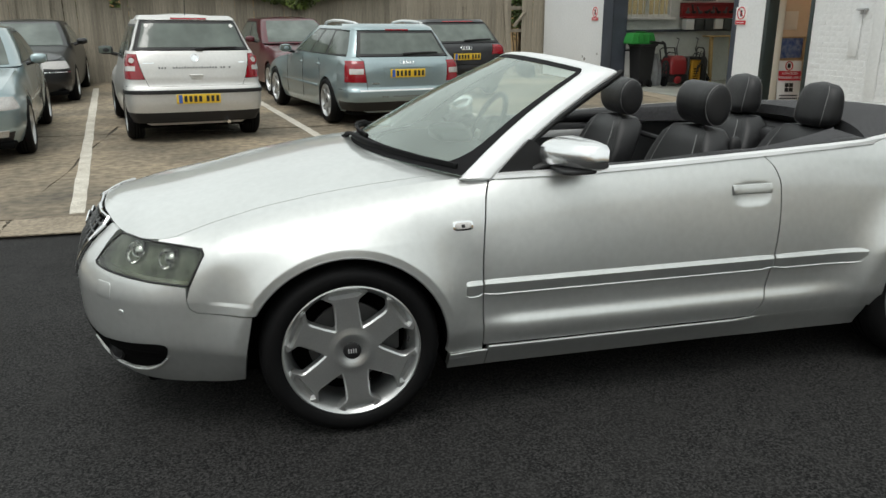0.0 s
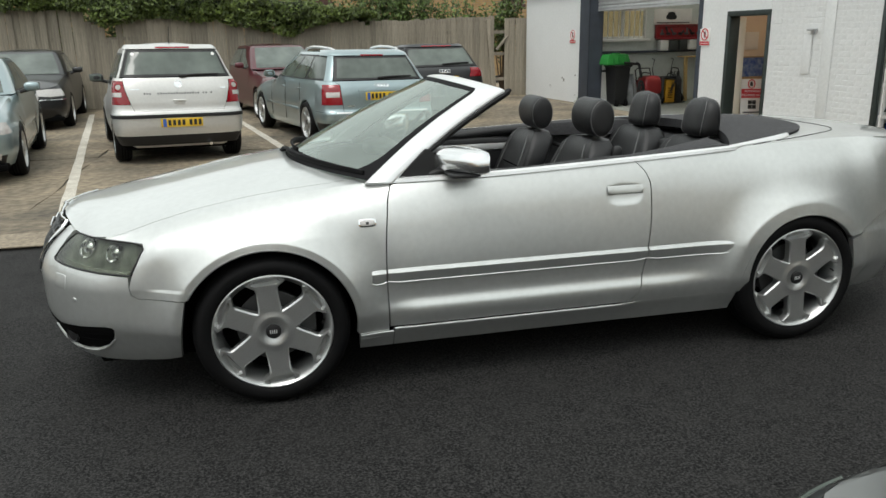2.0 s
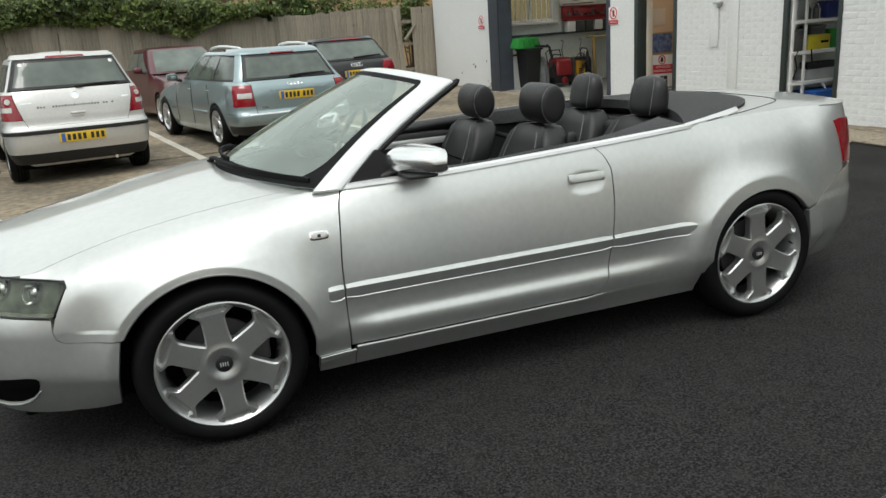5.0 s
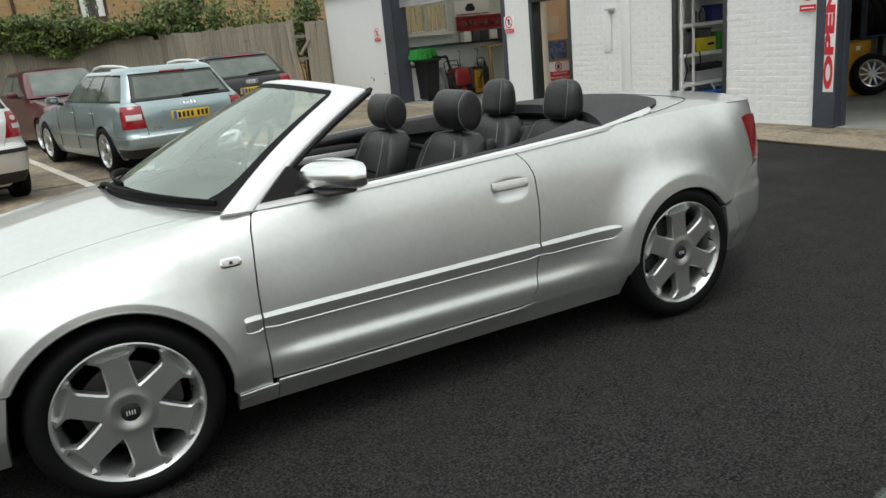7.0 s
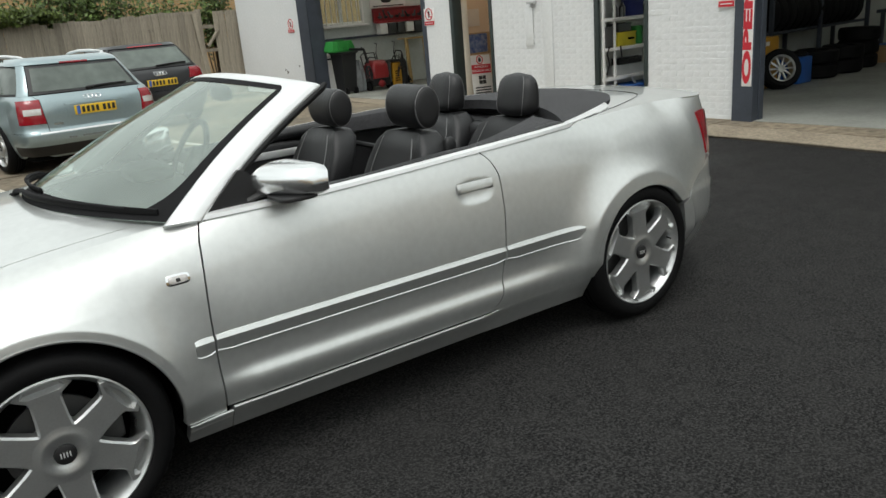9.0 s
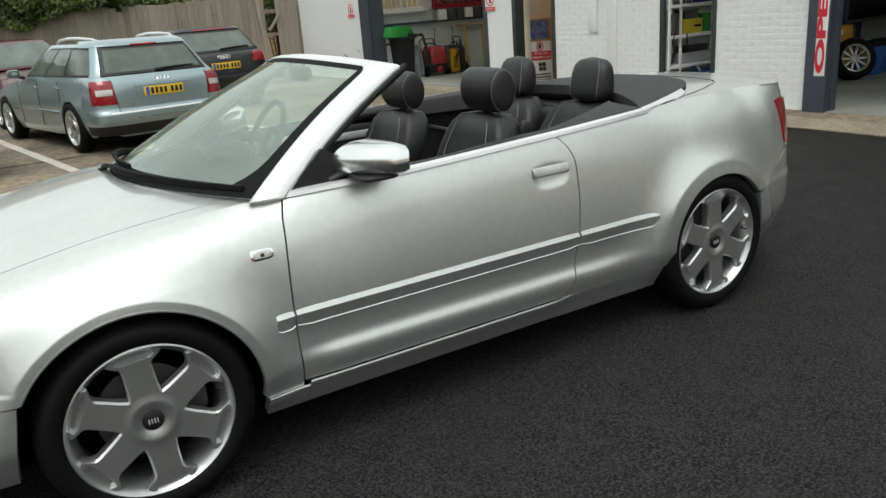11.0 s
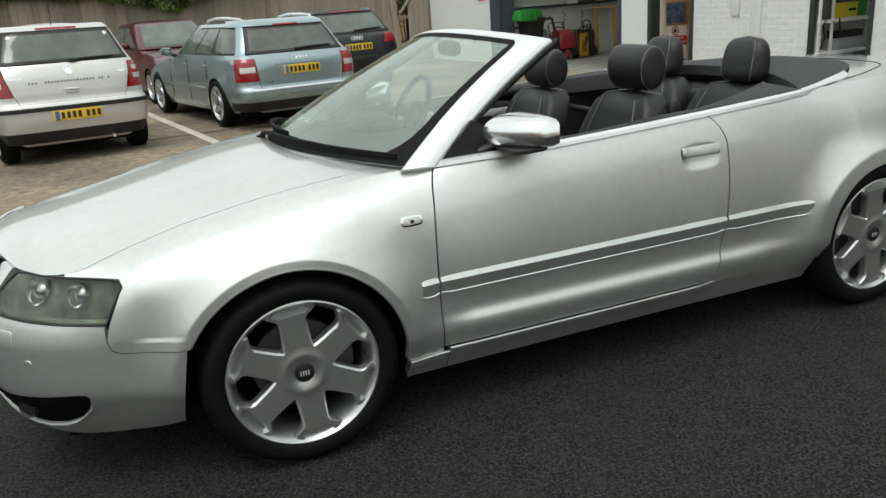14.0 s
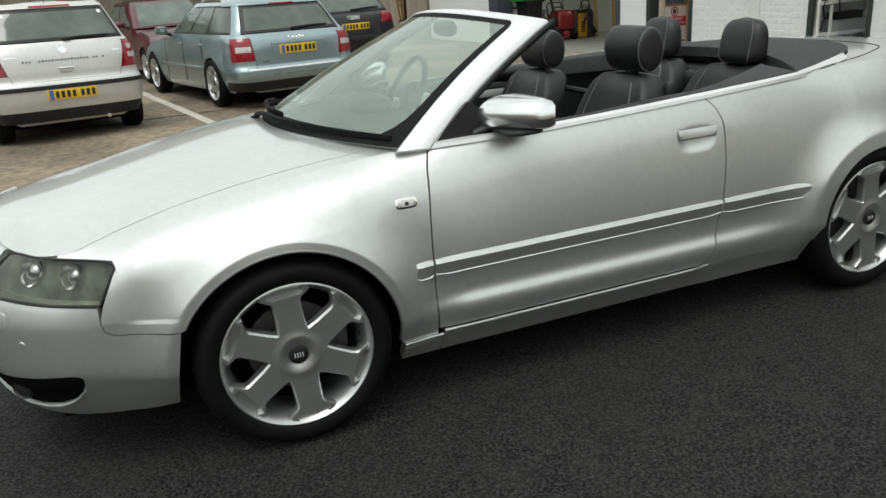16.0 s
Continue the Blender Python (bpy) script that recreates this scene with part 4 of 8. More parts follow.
both_sides("front_wing", fender, SILVER)
# doors
door_rows = []
for i in range(105):
    row = []
    for j in range(65):
        u, v = i / 104, 1 - (1 - j / 64) ** 1.15
        z0 = lerp(0.289, lerp(0.945, 0.985, u), v)
        a = lerp(door_front(z0) + GAP, door_rear(z0) - GAP, u)
        row.append(CAB.at(a, lerp(0.289, CAB.top(a), v)))
    door_rows.append(row)
near_door, far_door = both_sides("door", rimmed(door_rows, 0.03), SILVER)
# rear quarter
quarter = panel(CAB, [((1.66, 0.288), 1.75), ((2.15, 0.288), 2.02), ((2.307, 0.288), 2.18)] + arc_keys(2.665, 0.31, 0.358, 176, 38, 2.19, 2.98, 16)
                + [((3.06, 0.556), 3.06), ((3.16, 0.592), 3.12), ((3.25, 0.632), 3.17), ((3.33, 0.668), 3.20), ((3.34, 0.70), 3.26)], 0.03, per=6, nv=56, left=lambda z: door_rear(z) + GAP)
both_sides("rear_quarter", quarter, SILVER)
# sills
def sill(a0, a1, t0, t1, n):
    """A sill with a small rounded shoulder standing proud of the door above it."""
    rows = []
    for i in range(n + 1):
        a = lerp(a0, a1, i / n)
        k = min(1, max(0, (a - 1.68) / 0.10))
        top = lerp(lerp(t0, t1, i / n), 0.2876, k)
        rows.append([CAB.at(a, lerp(0.178, top, v), o * (1 - k)) for v, o in ((0, -0.004), (0.25, 0.0), (0.5, 0.004), (0.75, 0.008), (0.88, 0.0105), (0.95, 0.010), (0.985, 0.007), (1.0, 0.001))])
    return rimmed(rows, 0.03)
both_sides("side_sill", sill(0.392, 0.547, 0.2655, 0.2665, 6), SILVER)
both_sides("side_sill", sill(0.551, 2.308, 0.2825, 0.2825, 60), SILVER)
# turned lips of the wheel arches
def arch_lip(cx, cz, rad, d0, d1, n=56):
    rows = []
    for i in range(n + 1):
        t = math.radians(lerp(d0, d1, i / n))
        skin = lambda r, o=0.0: CAB.at(cx + r * math.cos(t), cz + r * math.sin(t), o)
        p, q = skin(rad - 0.003), skin(rad - 0.006)
        rows.append([skin(rad + 0.006, -0.0005), skin(rad + 0.002, 0.0008), p, (q[0], q[1] + 0.004, q[2]), (q[0], q[1] + 0.03, q[2])])
    return grid(rows)
both_sides("arch_lip", arch_lip(0.0, 0.322, 0.385, 150, -6), SILVER, sharp=70)
both_sides("arch_lip", arch_lip(2.665, 0.31, 0.358, 175, 40), SILVER, sharp=70)
# front bumper, both halves to the middle
bumper = panel(CAB, [((-1.555, 0.2), (-1.555, 0.525)), ((-1.25, 0.2), (-1.25, 0.525)), ((-1.225, 0.2), (-1.135, 0.765)), ((-1.06, 0.2), (-1.045, 0.755)), ((-1.055, 0.2), (-1.055, 0.645)), ((-0.95, 0.2), (-0.95, 0.634)), ((-0.82, 0.2), (-0.82, 0.628)), ((-0.72, 0.2), (-0.72, 0.619)), ((-0.62, 0.2), (-0.625, 0.612)), ((-0.585, 0.205), (-0.580, 0.608)),
                     ((-0.582, 0.205), (-0.580, 0.565)), ((-0.572, 0.205), (-0.572, 0.530)), ((-0.545, 0.205), (-0.545, 0.514)), ((-0.47, 0.212), (-0.45, 0.511)), ((-0.405, 0.225), (-0.345, 0.507))], 0.03, per=8, nv=26)
both_sides("front_bumper", bumper, SILVER)
# rear bumper
rbump = panel(CAB, [((3.03, 0.21), (2.955, 0.512)), ((3.10, 0.21), (3.062, 0.551)), ((3.2, 0.205), (3.162, 0.587)), ((3.3, 0.205), (3.252, 0.627)), ((3.38, 0.205), (3.335, 0.662)), ((3.5, 0.205), (3.45, 0.672)), ((3.76, 0.205), (3.76, 0.672)), ((4.205, 0.205), (4.205, 0.672))], 0.03, per=8, nv=20)
both_sides("rear_bumper", rbump, SILVER)
# tail panel between and under the lamps, tail lamps
both_sides("tail_panel", rimmed(ruled(CAB, [((3.72, 0.677), 3.72), ((4.205, 0.677), 4.205)], per=12, nv=14), 0.02), SILVER)
lamp_rows = ruled(CAB, [((3.365, 0.70), (3.32, 0.925)), ((3.42, 0.695), (3.39, 0.93)), ((3.5, 0.69), (3.5, 0.92)), ((3.70, 0.69), (3.70, 0.90))], per=8, nv=14, out=0.004)
lamps = both_sides("tail_lamp", rimmed(lamp_rows, 0.03), RED_LAMP, "red tail lamp with a smoky lower band")
both_sides("lamp_surround", rimmed(ruled(CAB, [((3.275, 0.70), 3.265), ((3.5, 0.70), 3.5), ((3.72, 0.70), 3.72)], per=10, nv=14, out=-0.006), 0.01), SILVER)
# bonnet, with its soft ridges
bonnet_mid = curve([(-0.935, 0.797), (-0.88, 0.812), (-0.74, 0.836), (-0.5, 0.880), (-0.2, 0.934), (0.1, 0.975), (0.35, 0.99), (0.6, 1.0)])
cowl_line = lambda m: -0.335 * (1 - abs(m) ** 2.2)
shut = curve([(-0.66, 1.0), (-0.635, 0.9985), (-0.60, 0.988), (-0.55, 0.968), (-0.48, 0.945), (-0.38, 0.932), (-0.2, 0.925), (0.6, 0.92)])
bonnet_rows = crown(CAB, CAB.x0 + 0.004, 0.50, bonnet_mid, 2.5, 60, 44, rear=cowl_line, ridge=0.002, span=lambda x: (-shut(x) + 0.003, shut(x) - 0.003))
wing_top = crown(CAB, -0.635, 0.50, bonnet_mid, 2.5, 50, 8, rear=cowl_line, ease=1.0, span=lambda x: (-1.0, -shut(x) - 0.001))
both_sides('wing_top', rimmed(wing_top, 0.015), SILVER)
part("bonnet", rimmed(bonnet_rows, 0.02), SILVER, cabriolet, "long silver bonnet with soft ridges")
# black scuttle under the windscreen
scuttle_rows = []
for i in range(10):
    t = i / 9
    row = []
    for j in range(41):
        m = -1 + j / 20
        x = lerp(0.475 - 0.345 * (1 - abs(m) ** 2.2), 0.57 - 0.34 * (1 - m * m), t)
        row.append((x, MID + m * 0.70, lerp(CAB.edge_z(0.48) - 0.024, 0.945, t) + 0.022 * (1 - m * m)))
    scuttle_rows.append(row)
part("scuttle", rimmed(scuttle_rows, 0.02), SCUTTLE, cabriolet, "black plastic scuttle under the windscreen")

# windscreen and its frame
WS = dict(bx=0.470, by=0.742, bz=0.950, tx=1.042, ty=0.556, tz=1.320)


def screen(m, t, out=0.0):
    """Windscreen surface: m across from -1 to 1, t up from 0 to 1."""
    bow = 1 - m * m
    x = lerp(WS["bx"] - 0.325 * bow, WS["tx"] - 0.085 * bow, t) + 0.018 * math.sin(math.pi * t) * -1
    z = lerp(WS["bz"] + 0.030 * bow, WS["tz"] + 0.030 * bow, t) + 0.012 * math.sin(math.pi * t)
    y = MID + m * lerp(WS["by"], WS["ty"], t)
    n = Vector((-0.56, 0.12 * m, 0.82)).normalized() * out
    return (x + n.x, y + n.y, z + n.z)


pane_rows = [[screen(-1 + j / 20, i / 16) for j in range(41)] for i in range(17)]
pane = part("windscreen", rimmed(pane_rows, 0.005), SCREEN, cabriolet, "windscreen glass with rain spots")
pane.visible_shadow = False
# dark band printed round the glass
part("screen_border", join(grid([[screen(-1 + j / 30, t, 0.002) for j in range(61)] for t in (0.962, 1.0)], flip=True), grid([[screen(-1 + j / 30, t, 0.002) for j in range(61)] for t in (0.0, 0.075)], flip=True),
                           *[grid([[screen(s * mm, i / 16, 0.002) for mm in (0.95 - 0.09 * math.exp(-(max(0, i / 16 - 0.04) / 0.09) ** 1.3), 1.0)] for i in range(17)], flip=s > 0) for s in (-1, 1)]), SCUTTLE, cabriolet)


def swept(p, q, u):
    """Between two corners, with the screen's own slight bow."""
    return Vector((lerp(p[0], q[0], u) - 0.018 * math.sin(math.pi * u), lerp(p[1], q[1], u), lerp(p[2], q[2], u) + 0.012 * math.sin(math.pi * u)))


FOOT, TIP = (0.577, 0.115, 0.936), (1.160, 0.284, 1.312)
header = lambda m: Vector((TIP[0] - 0.085 * (1 - m * m), MID + m * (MID - TIP[1]), TIP[2] + 0.036 * (1 - m * m)))
pillar = [(Vector(screen(-1, u)), swept(FOOT, TIP, (u + 0.03) / 1.03)) for u in np.linspace(-0.03, 0.93, 16)]
for w in np.linspace(0.12, 1.0, 8):
    inner = Vector(screen(-0.93 - 0.07 * math.cos(w * math.pi / 2), 0.93 + 0.07 * math.sin(w * math.pi / 2)))
    pillar.append((inner, swept(FOOT, TIP, lerp(0.93, 1.0, w / 0.56)) if w < 0.56 else header(-1 + 0.05 * (w - 0.56) / 0.44)))
half = pillar + [(Vector(screen(m_, 1.0)), header(m_)) for m_ in np.linspace(-0.88, 0, 12)]
flip_y = lambda p: Vector((p.x, 2 * MID - p.y, p.z))
FRAME = half + [(flip_y(a), flip_y(b)) for a, b in reversed(half[:-1])]


def frame_normal(i):
    a, b = FRAME[i]
    d = (sum(FRAME[min(i + 1, len(FRAME) - 1)], Vector()) - sum(FRAME[max(i - 1, 0)], Vector())).normalized()
    n_ = d.cross(b - a).normalized()
    return n_ if n_.z > 0 else -n_


rows = []
for i, (a, b) in enumerate(FRAME):
    n_ = frame_normal(i)
    rows.append([a.lerp(b, k_) + n_ * o_ for k_, o_ in ((0.0, -0.010), (0.0, 0.003), (0.07, 0.009), (0.3, 0.013), (0.65, 0.013), (0.92, 0.008), (1.0, 0.001), (1.0, -0.010), (0.5, -0.02))])
fv, ff_ = grid(rows, close_v=True)
part("windscreen_frame", (fv, ff_ + [tuple(range(9)), tuple(range(len(fv) - 9, len(fv)))]), SILVER_BRIGHT, cabriolet, "bright silver windscreen frame", sharp=50)
seal = []
for i in range(20):
    a, b = FRAME[i]
    n_, e_ = frame_normal(i), (b - a).normalized()
    if i >= 16:
        b, e_, n_ = swept(FOOT, TIP, lerp(0.94, 1.035, (i - 16) / 3)), (FRAME[15][1] - FRAME[15][0]).normalized(), frame_normal(15)
    k_ = 1.0 if i < 19 else 0.6
    seal.append([b - n_ * 0.003 - e_ * 0.004, b + e_ * 0.010 * k_ - n_ * 0.005, b + e_ * 0.019 * k_ - n_ * 0.014, b + e_ * 0.017 * k_ - n_ * 0.030 * k_, b - e_ * 0.03 - n_ * 0.034 * k_])
sv, sf = grid(seal, close_v=True)
both_sides("frame_seal", (sv, sf + [tuple(range(5)), tuple(reversed(range(len(sv) - 5, len(sv))))]), BLACK, "black rubber seal", sharp=50)
part("interior_mirror", blob(0.98, MID, 1.285, 0.02, 0.115, 0.035, 3), BLACK, cabriolet)

# bright belt moulding and black inner seal along the door and quarter tops
belt = []
for i in range(60):
    a = lerp(0.575, 2.31, i / 59)
    x, y, z = CAB.at(a, CAB.top(a))
    belt.append((x, y, z))
def rail(path, sec):
    return grid([[(x, y + dy, z + dz) for dy, dz in sec] for x, y, z in path], close_v=True, flip=True)
both_sides("belt_moulding", rail(belt, [(-0.016, -0.010), (-0.012, 0.004), (0.002, 0.010), (0.014, 0.009), (0.016, -0.006)]), SILVER_BRIGHT, "bright belt moulding")
both_sides("belt_seal", rail([p for p in belt if p[0] < 2.30], [(0.014, -0.03), (0.014, 0.006), (0.024, 0.012), (0.040, 0.010), (0.044, -0.03)]), BLACK)

# rub strips on wing end, door and quarter
def strip(a0, a1):
    rows = []
    n = max(4, int((a1 - a0) / 0.05))
    for i in range(n + 1):
        a = lerp(a0, a1, i / n)
        k = 1.0 if 0 < i < n else 0.85
        flat_ = CAB.at(min(max(a, 0.50), 2.16), 0.549)[1] - CAB.at(a, 0.549)[1]
        rows.append([tuple(Vector(CAB.at(a, 0.549 + dz * k, o * k - 0.002)) + Vector((0, 0.35 * flat_, 0))) for dz, o in ((-0.053, -0.003), (-0.052, 0.0065), (-0.0485, 0.0075), (-0.045, 0.0045), (-0.010, 0.0125), (0.001, 0.0135), (0.016, 0.0065), (0.019, -0.002))])
    v, f = grid(rows)
    return v, f + [tuple(range(8)), tuple(reversed(range(len(v) - 8, len(v))))]
both_sides("rub_strip", strip(0.452, 0.518), SILVER, sharp=25)
both_sides("rub_strip", strip(0.526, 1.797), SILVER, sharp=25)
both_sides("rub_strip", strip(1.806, 2.255), SILVER, sharp=25)

# repeater lamp, door handle
def patch(a0, a1, z0, z1, out, n=10, power=4):
    """A small raised oval pad on the flank."""
    ac, zc, ra, rz = (a0 + a1) / 2, (z0 + z1) / 2, (a1 - a0) / 2, (z1 - z0) / 2
    rows = []
    for k in range(25):
        t = 2 * math.pi * k / 24
        c, s_ = math.cos(t), math.sin(t)
        c, s_ = math.copysign(abs(c) ** (2 / power), c), math.copysign(abs(s_) ** (2 / power), s_)
        rows.append([CAB.at(ac + ra * c * q, zc + rz * s_ * q, o) for q, o in ((1.0, -0.002), (0.97, out * 0.7), (0.85, out), (0.5, out * 1.05), (0.0, out * 1.05))])
    return grid(rows)
both_sides("repeater_surround", patch(0.405, 0.487, 0.763, 0.800, 0.004), CHROME, "chrome-rimmed side repeater")
both_sides("repeater_lens", patch(0.413, 0.479, 0.769, 0.794, 0.008), CLEAR_LAMP)
both_sides("repeater_bulb", patch(0.437, 0.453, 0.775, 0.788, 0.010), INK)
hand = []
for i in range(21):
    a = lerp(1.592, 1.772, i / 20)
    o = 0.008 + 0.006 * math.sin(math.pi * i / 20) ** 0.5
    hand.append([CAB.at(a, 0.848 + dz, o * k) for dz, k in ((-0.021, 0.35), (-0.014, 0.95), (0.002, 1.05), (0.018, 0.55), (0.020, 0.1), (-0.020, 0.1))])
handle_sh = grid(hand, close_v=True)
part("door_handle", handle_sh, SILVER, near_door, "body-coloured pull handle")
part("door_handle", mirrored(handle_sh, MID), SILVER, far_door, "body-coloured pull handle")

# headlights
hl = [((-1.048, 0.652), (-1.036, 0.690)), ((-1.03, 0.644), (-1.012, 0.730)), ((-0.99, 0.641), (-0.985, 0.752)), ((-0.95, 0.639), (-0.93, 0.757)), ((-0.82, 0.633), (-0.82, 0.756)), ((-0.72, 0.624), (-0.72, 0.751)), ((-0.62, 0.619), (-0.60, 0.745)), ((-0.575, 0.617), (-0.545, 0.742)), ((-0.566, 0.622), (-0.520, 0.735)), ((-0.562, 0.632), (-0.514, 0.722))]
for sgn in (1, -1):
    light = part("headlight", (lambda s_: s_ if sgn > 0 else mirrored(s_, MID))(rimmed(ruled(CAB, hl, per=7, nv=14, out=-0.05), 0.01)), HEAD_LAMP, cabriolet, "cloudy headlight unit with two round lamps")
    lens = part("lens", (lambda s_: s_ if sgn > 0 else mirrored(s_, MID))(panel(CAB, hl, 0.05, per=7, nv=14)), LAMP_GLASS, light, "cloudy greenish lens")
    lens.visible_shadow = False
    edge_ = [CAB.at(*k_[0], 0.001) for k_ in hl] + [CAB.at(*k_[1], 0.001) for k_ in reversed(hl)]
    bez = tube(edge_ + edge_[:1], 0.0042, 6, cap=False)
    part("bezel", bez if sgn > 0 else mirrored(bez, MID), BLACK, light, "black lamp edge")
    for a, zz, rr in ((-0.665, 0.69, 0.040), (-0.84, 0.70, 0.044)):
        c = CAB.at(a, zz, -0.043)
        c = (c[0], c[1] if sgn > 0 else 2 * MID - c[1], c[2])
        bowl = lathe([(0.0, 0.008), (rr * 0.4, 0.005), (rr * 0.6, -0.004), (rr * 0.8, 0.0), (rr, 0.012), (rr * 1.04, 0.006), (rr * 1.04, -0.02)], 24)
        part("lamp_bowl", moved(bowl, Matrix.Translation(c) @ pose(0, 0, 0, 0, -72, 40 * sgn)), SHELL_ALU, light)
# grille
part("grille_back", join(grid(ruled(CAB, [((-1.555, 0.515), -1.555), ((-1.13, 0.515), -1.13)], per=8, nv=4, out=-0.035)), mirrored(grid(ruled(CAB, [((-1.555, 0.515), -1.555), ((-1.13, 0.515), -1.13)], per=8, nv=4, out=-0.05)), MID)), DEEP, cabriolet)
for k in range(7):
    z = 0.56 + 0.031 * k
    end = lerp(-1.25, -1.16, k / 6)
    bar = tube([CAB.at(lerp(end, -1.56, i / 8), z, 0.0) for i in range(9)] + [tuple(Vector((p[0], 2 * MID - p[1], p[2]))) for p in reversed([CAB.at(lerp(end, -1.56, i / 8), z, 0.0) for i in range(8)])], 0.0055, 6)
    part("grille_bar", moved(bar, Matrix.Translation((0.008, 0, 0))), SILVER_DARK, cabriolet)
for sgn in (1, -1):
    for k in range(6):
        a = -1.235 - 0.052 * k
        vb = tube([CAB.at(a - 0.02, 0.545, 0.001), CAB.at(a + 0.02, 0.66, 0.002), CAB.at(a + 0.03, 0.765, 0.001)], 0.0045, 6)
        part("grille_bar", vb if sgn > 0 else mirrored(vb, MID), SILVER_DARK, cabriolet)
gpts = [CAB.at(lerp(-1.56, -1.265, i / 10), 0.535, -0.004) for i in range(11)] + [CAB.at(lerp(-1.26, -1.145, k / 5), lerp(0.545, 0.76, k / 5), lerp(0.0, 0.016, k / 5)) for k in range(6)] + [CAB.at(lerp(-1.165, -1.56, i / 10), lerp(0.782, 0.797, i / 10), 0.012) for i in range(11)]
both_sides("grille_surround", tube(gpts, 0.008, 8), CHROME, "chrome grille surround")
both_sides("grille_emblem", tube([(CAB.at(-1.54, 0.70)[0] + 0.004 + 0.3 * 0.03 * math.sin(t), MID - 0.045 - 0.035 * math.cos(t), 0.70 + 0.035 * math.sin(t)) for t in np.linspace(0, 6.283, 20)], 0.006, 6), CHROME)
# lower air intakes with fins and a bright lip
intake = [((-1.17, 0.315), (-1.20, 0.375)), ((-1.10, 0.285), (-1.10, 0.368)), ((-1.0, 0.258), (-1.0, 0.362)), ((-0.90, 0.255), (-0.90, 0.372)), ((-0.80, 0.268), (-0.79, 0.381)), ((-0.735, 0.290), (-0.715, 0.384)), ((-0.70, 0.318), (-0.685, 0.380)), ((-0.682, 0.345), (-0.675, 0.370))]
# proud near-black panel; the opening's shade is in its colour
both_sides("air_intake", rimmed(ruled(CAB, intake, per=7, nv=10, out=0.002), 0.03), DEEP, "black lower air intake")
for z in (0.306, 0.338):
    both_sides("intake_fin", tube([CAB.at(lerp(-1.10, -0.71, i / 10), z + 0.008 * i / 10, -0.002) for i in range(11)], 0.006, 6), DEEP)
both_sides("fog_lamp", moved(lathe([(0.0, 0.01), (0.03, 0.006), (0.036, 0.012), (0.04, 0.0)], 20), Matrix.Translation(CAB.at(-0.95, 0.312, 0.0)) @ pose(0, 0, 0, 0, -88, 48)), BLACK)
both_sides("bumper_lip", tube([CAB.at(a_, z_, 0.006) for a_, z_ in ((-1.17, 0.306), (-1.10, 0.274), (-1.03, 0.253), (-0.96, 0.244), (-0.88, 0.245), (-0.81, 0.255), (-0.76, 0.270), (-0.72, 0.292), (-0.69, 0.32))], [0.004, 0.007, 0.008, 0.008, 0.008, 0.008, 0.007, 0.005, 0.003], 8), SILVER, "body-coloured lower lip")
both_sides("washer_cap", patch(-0.99, -0.905, 0.535, 0.600, 0.0022, power=6), SILVER)
both_sides("parking_sensor", patch(-0.872, -0.846, 0.486, 0.509, 0.003, power=2), SILVER)
# boot deck
deck_mid = curve([(2.3, 1.028), (2.6, 1.03), (2.9, 1.03), (3.2, 1.027), (3.5, 1.016), (3.62, 0.995)])
deck_line = lambda m: 2.30 + 0.72 * (1 - abs(m) ** 5)
deck_rows = crown(CAB, 2.30, CAB.x1 - 0.004, deck_mid, 2.6, 40, 64, front=lambda m: deck_line(m) - 2.315, ease=-1.8)
part("boot_lid", rimmed(deck_rows, 0.02), SILVER, cabriolet, "silver boot deck")
# soft-top cover between the seats and the boot
cover = []
for i in range(25):
    t = i / 24
    row = []
    for j in range(41):
        m = -1 + j / 20
        x = lerp(2.51 - 0.22 * abs(m) ** 2.5, deck_line(m) + 0.004, t)
        ye = CAB.edge_y(x) + 0.022
        z = CAB.edge_z(x) + 0.004 + 0.048 * (1 - abs(m) ** 2.2) * (0.62 + 0.38 * math.sin(math.pi * (0.15 + 0.7 * t)))
        row.append((x, MID + m * (MID - ye), z))
    cover.append(row)
part("soft_top_cover", rimmed(cover, 0.05), CLOTH, cabriolet, "dark grey fabric soft-top cover")
# side flaps of the cover running forward to the doors
for sgn in (1, -1):
    rr = []
    for i in range(24):
        u = i / 23
        x = lerp(1.66, 2.285, u)
        w = lerp(0.035, 0.27, u ** 1.25)
        ye, ze = CAB.edge_y(x) + 0.018, CAB.edge_z(x)
        rr.append([(x, ye, ze - 0.06), (x, ye, ze + 0.004), (x, ye + w * 0.3, ze + 0.010 + 0.006 * u), (x, ye + w * 0.7, ze + 0.012 + 0.010 * u), (x + 0.06 * u, ye + w, ze + 0.004 + 0.014 * u), (x + 0.06 * u, ye + w + 0.01, ze - 0.015), (x + 0.05 * u, ye + w + 0.005, ze - 0.07)])
    sh = grid(rr)
    part("cover_side", sh if sgn > 0 else mirrored(sh, MID), CLOTH, cabriolet)
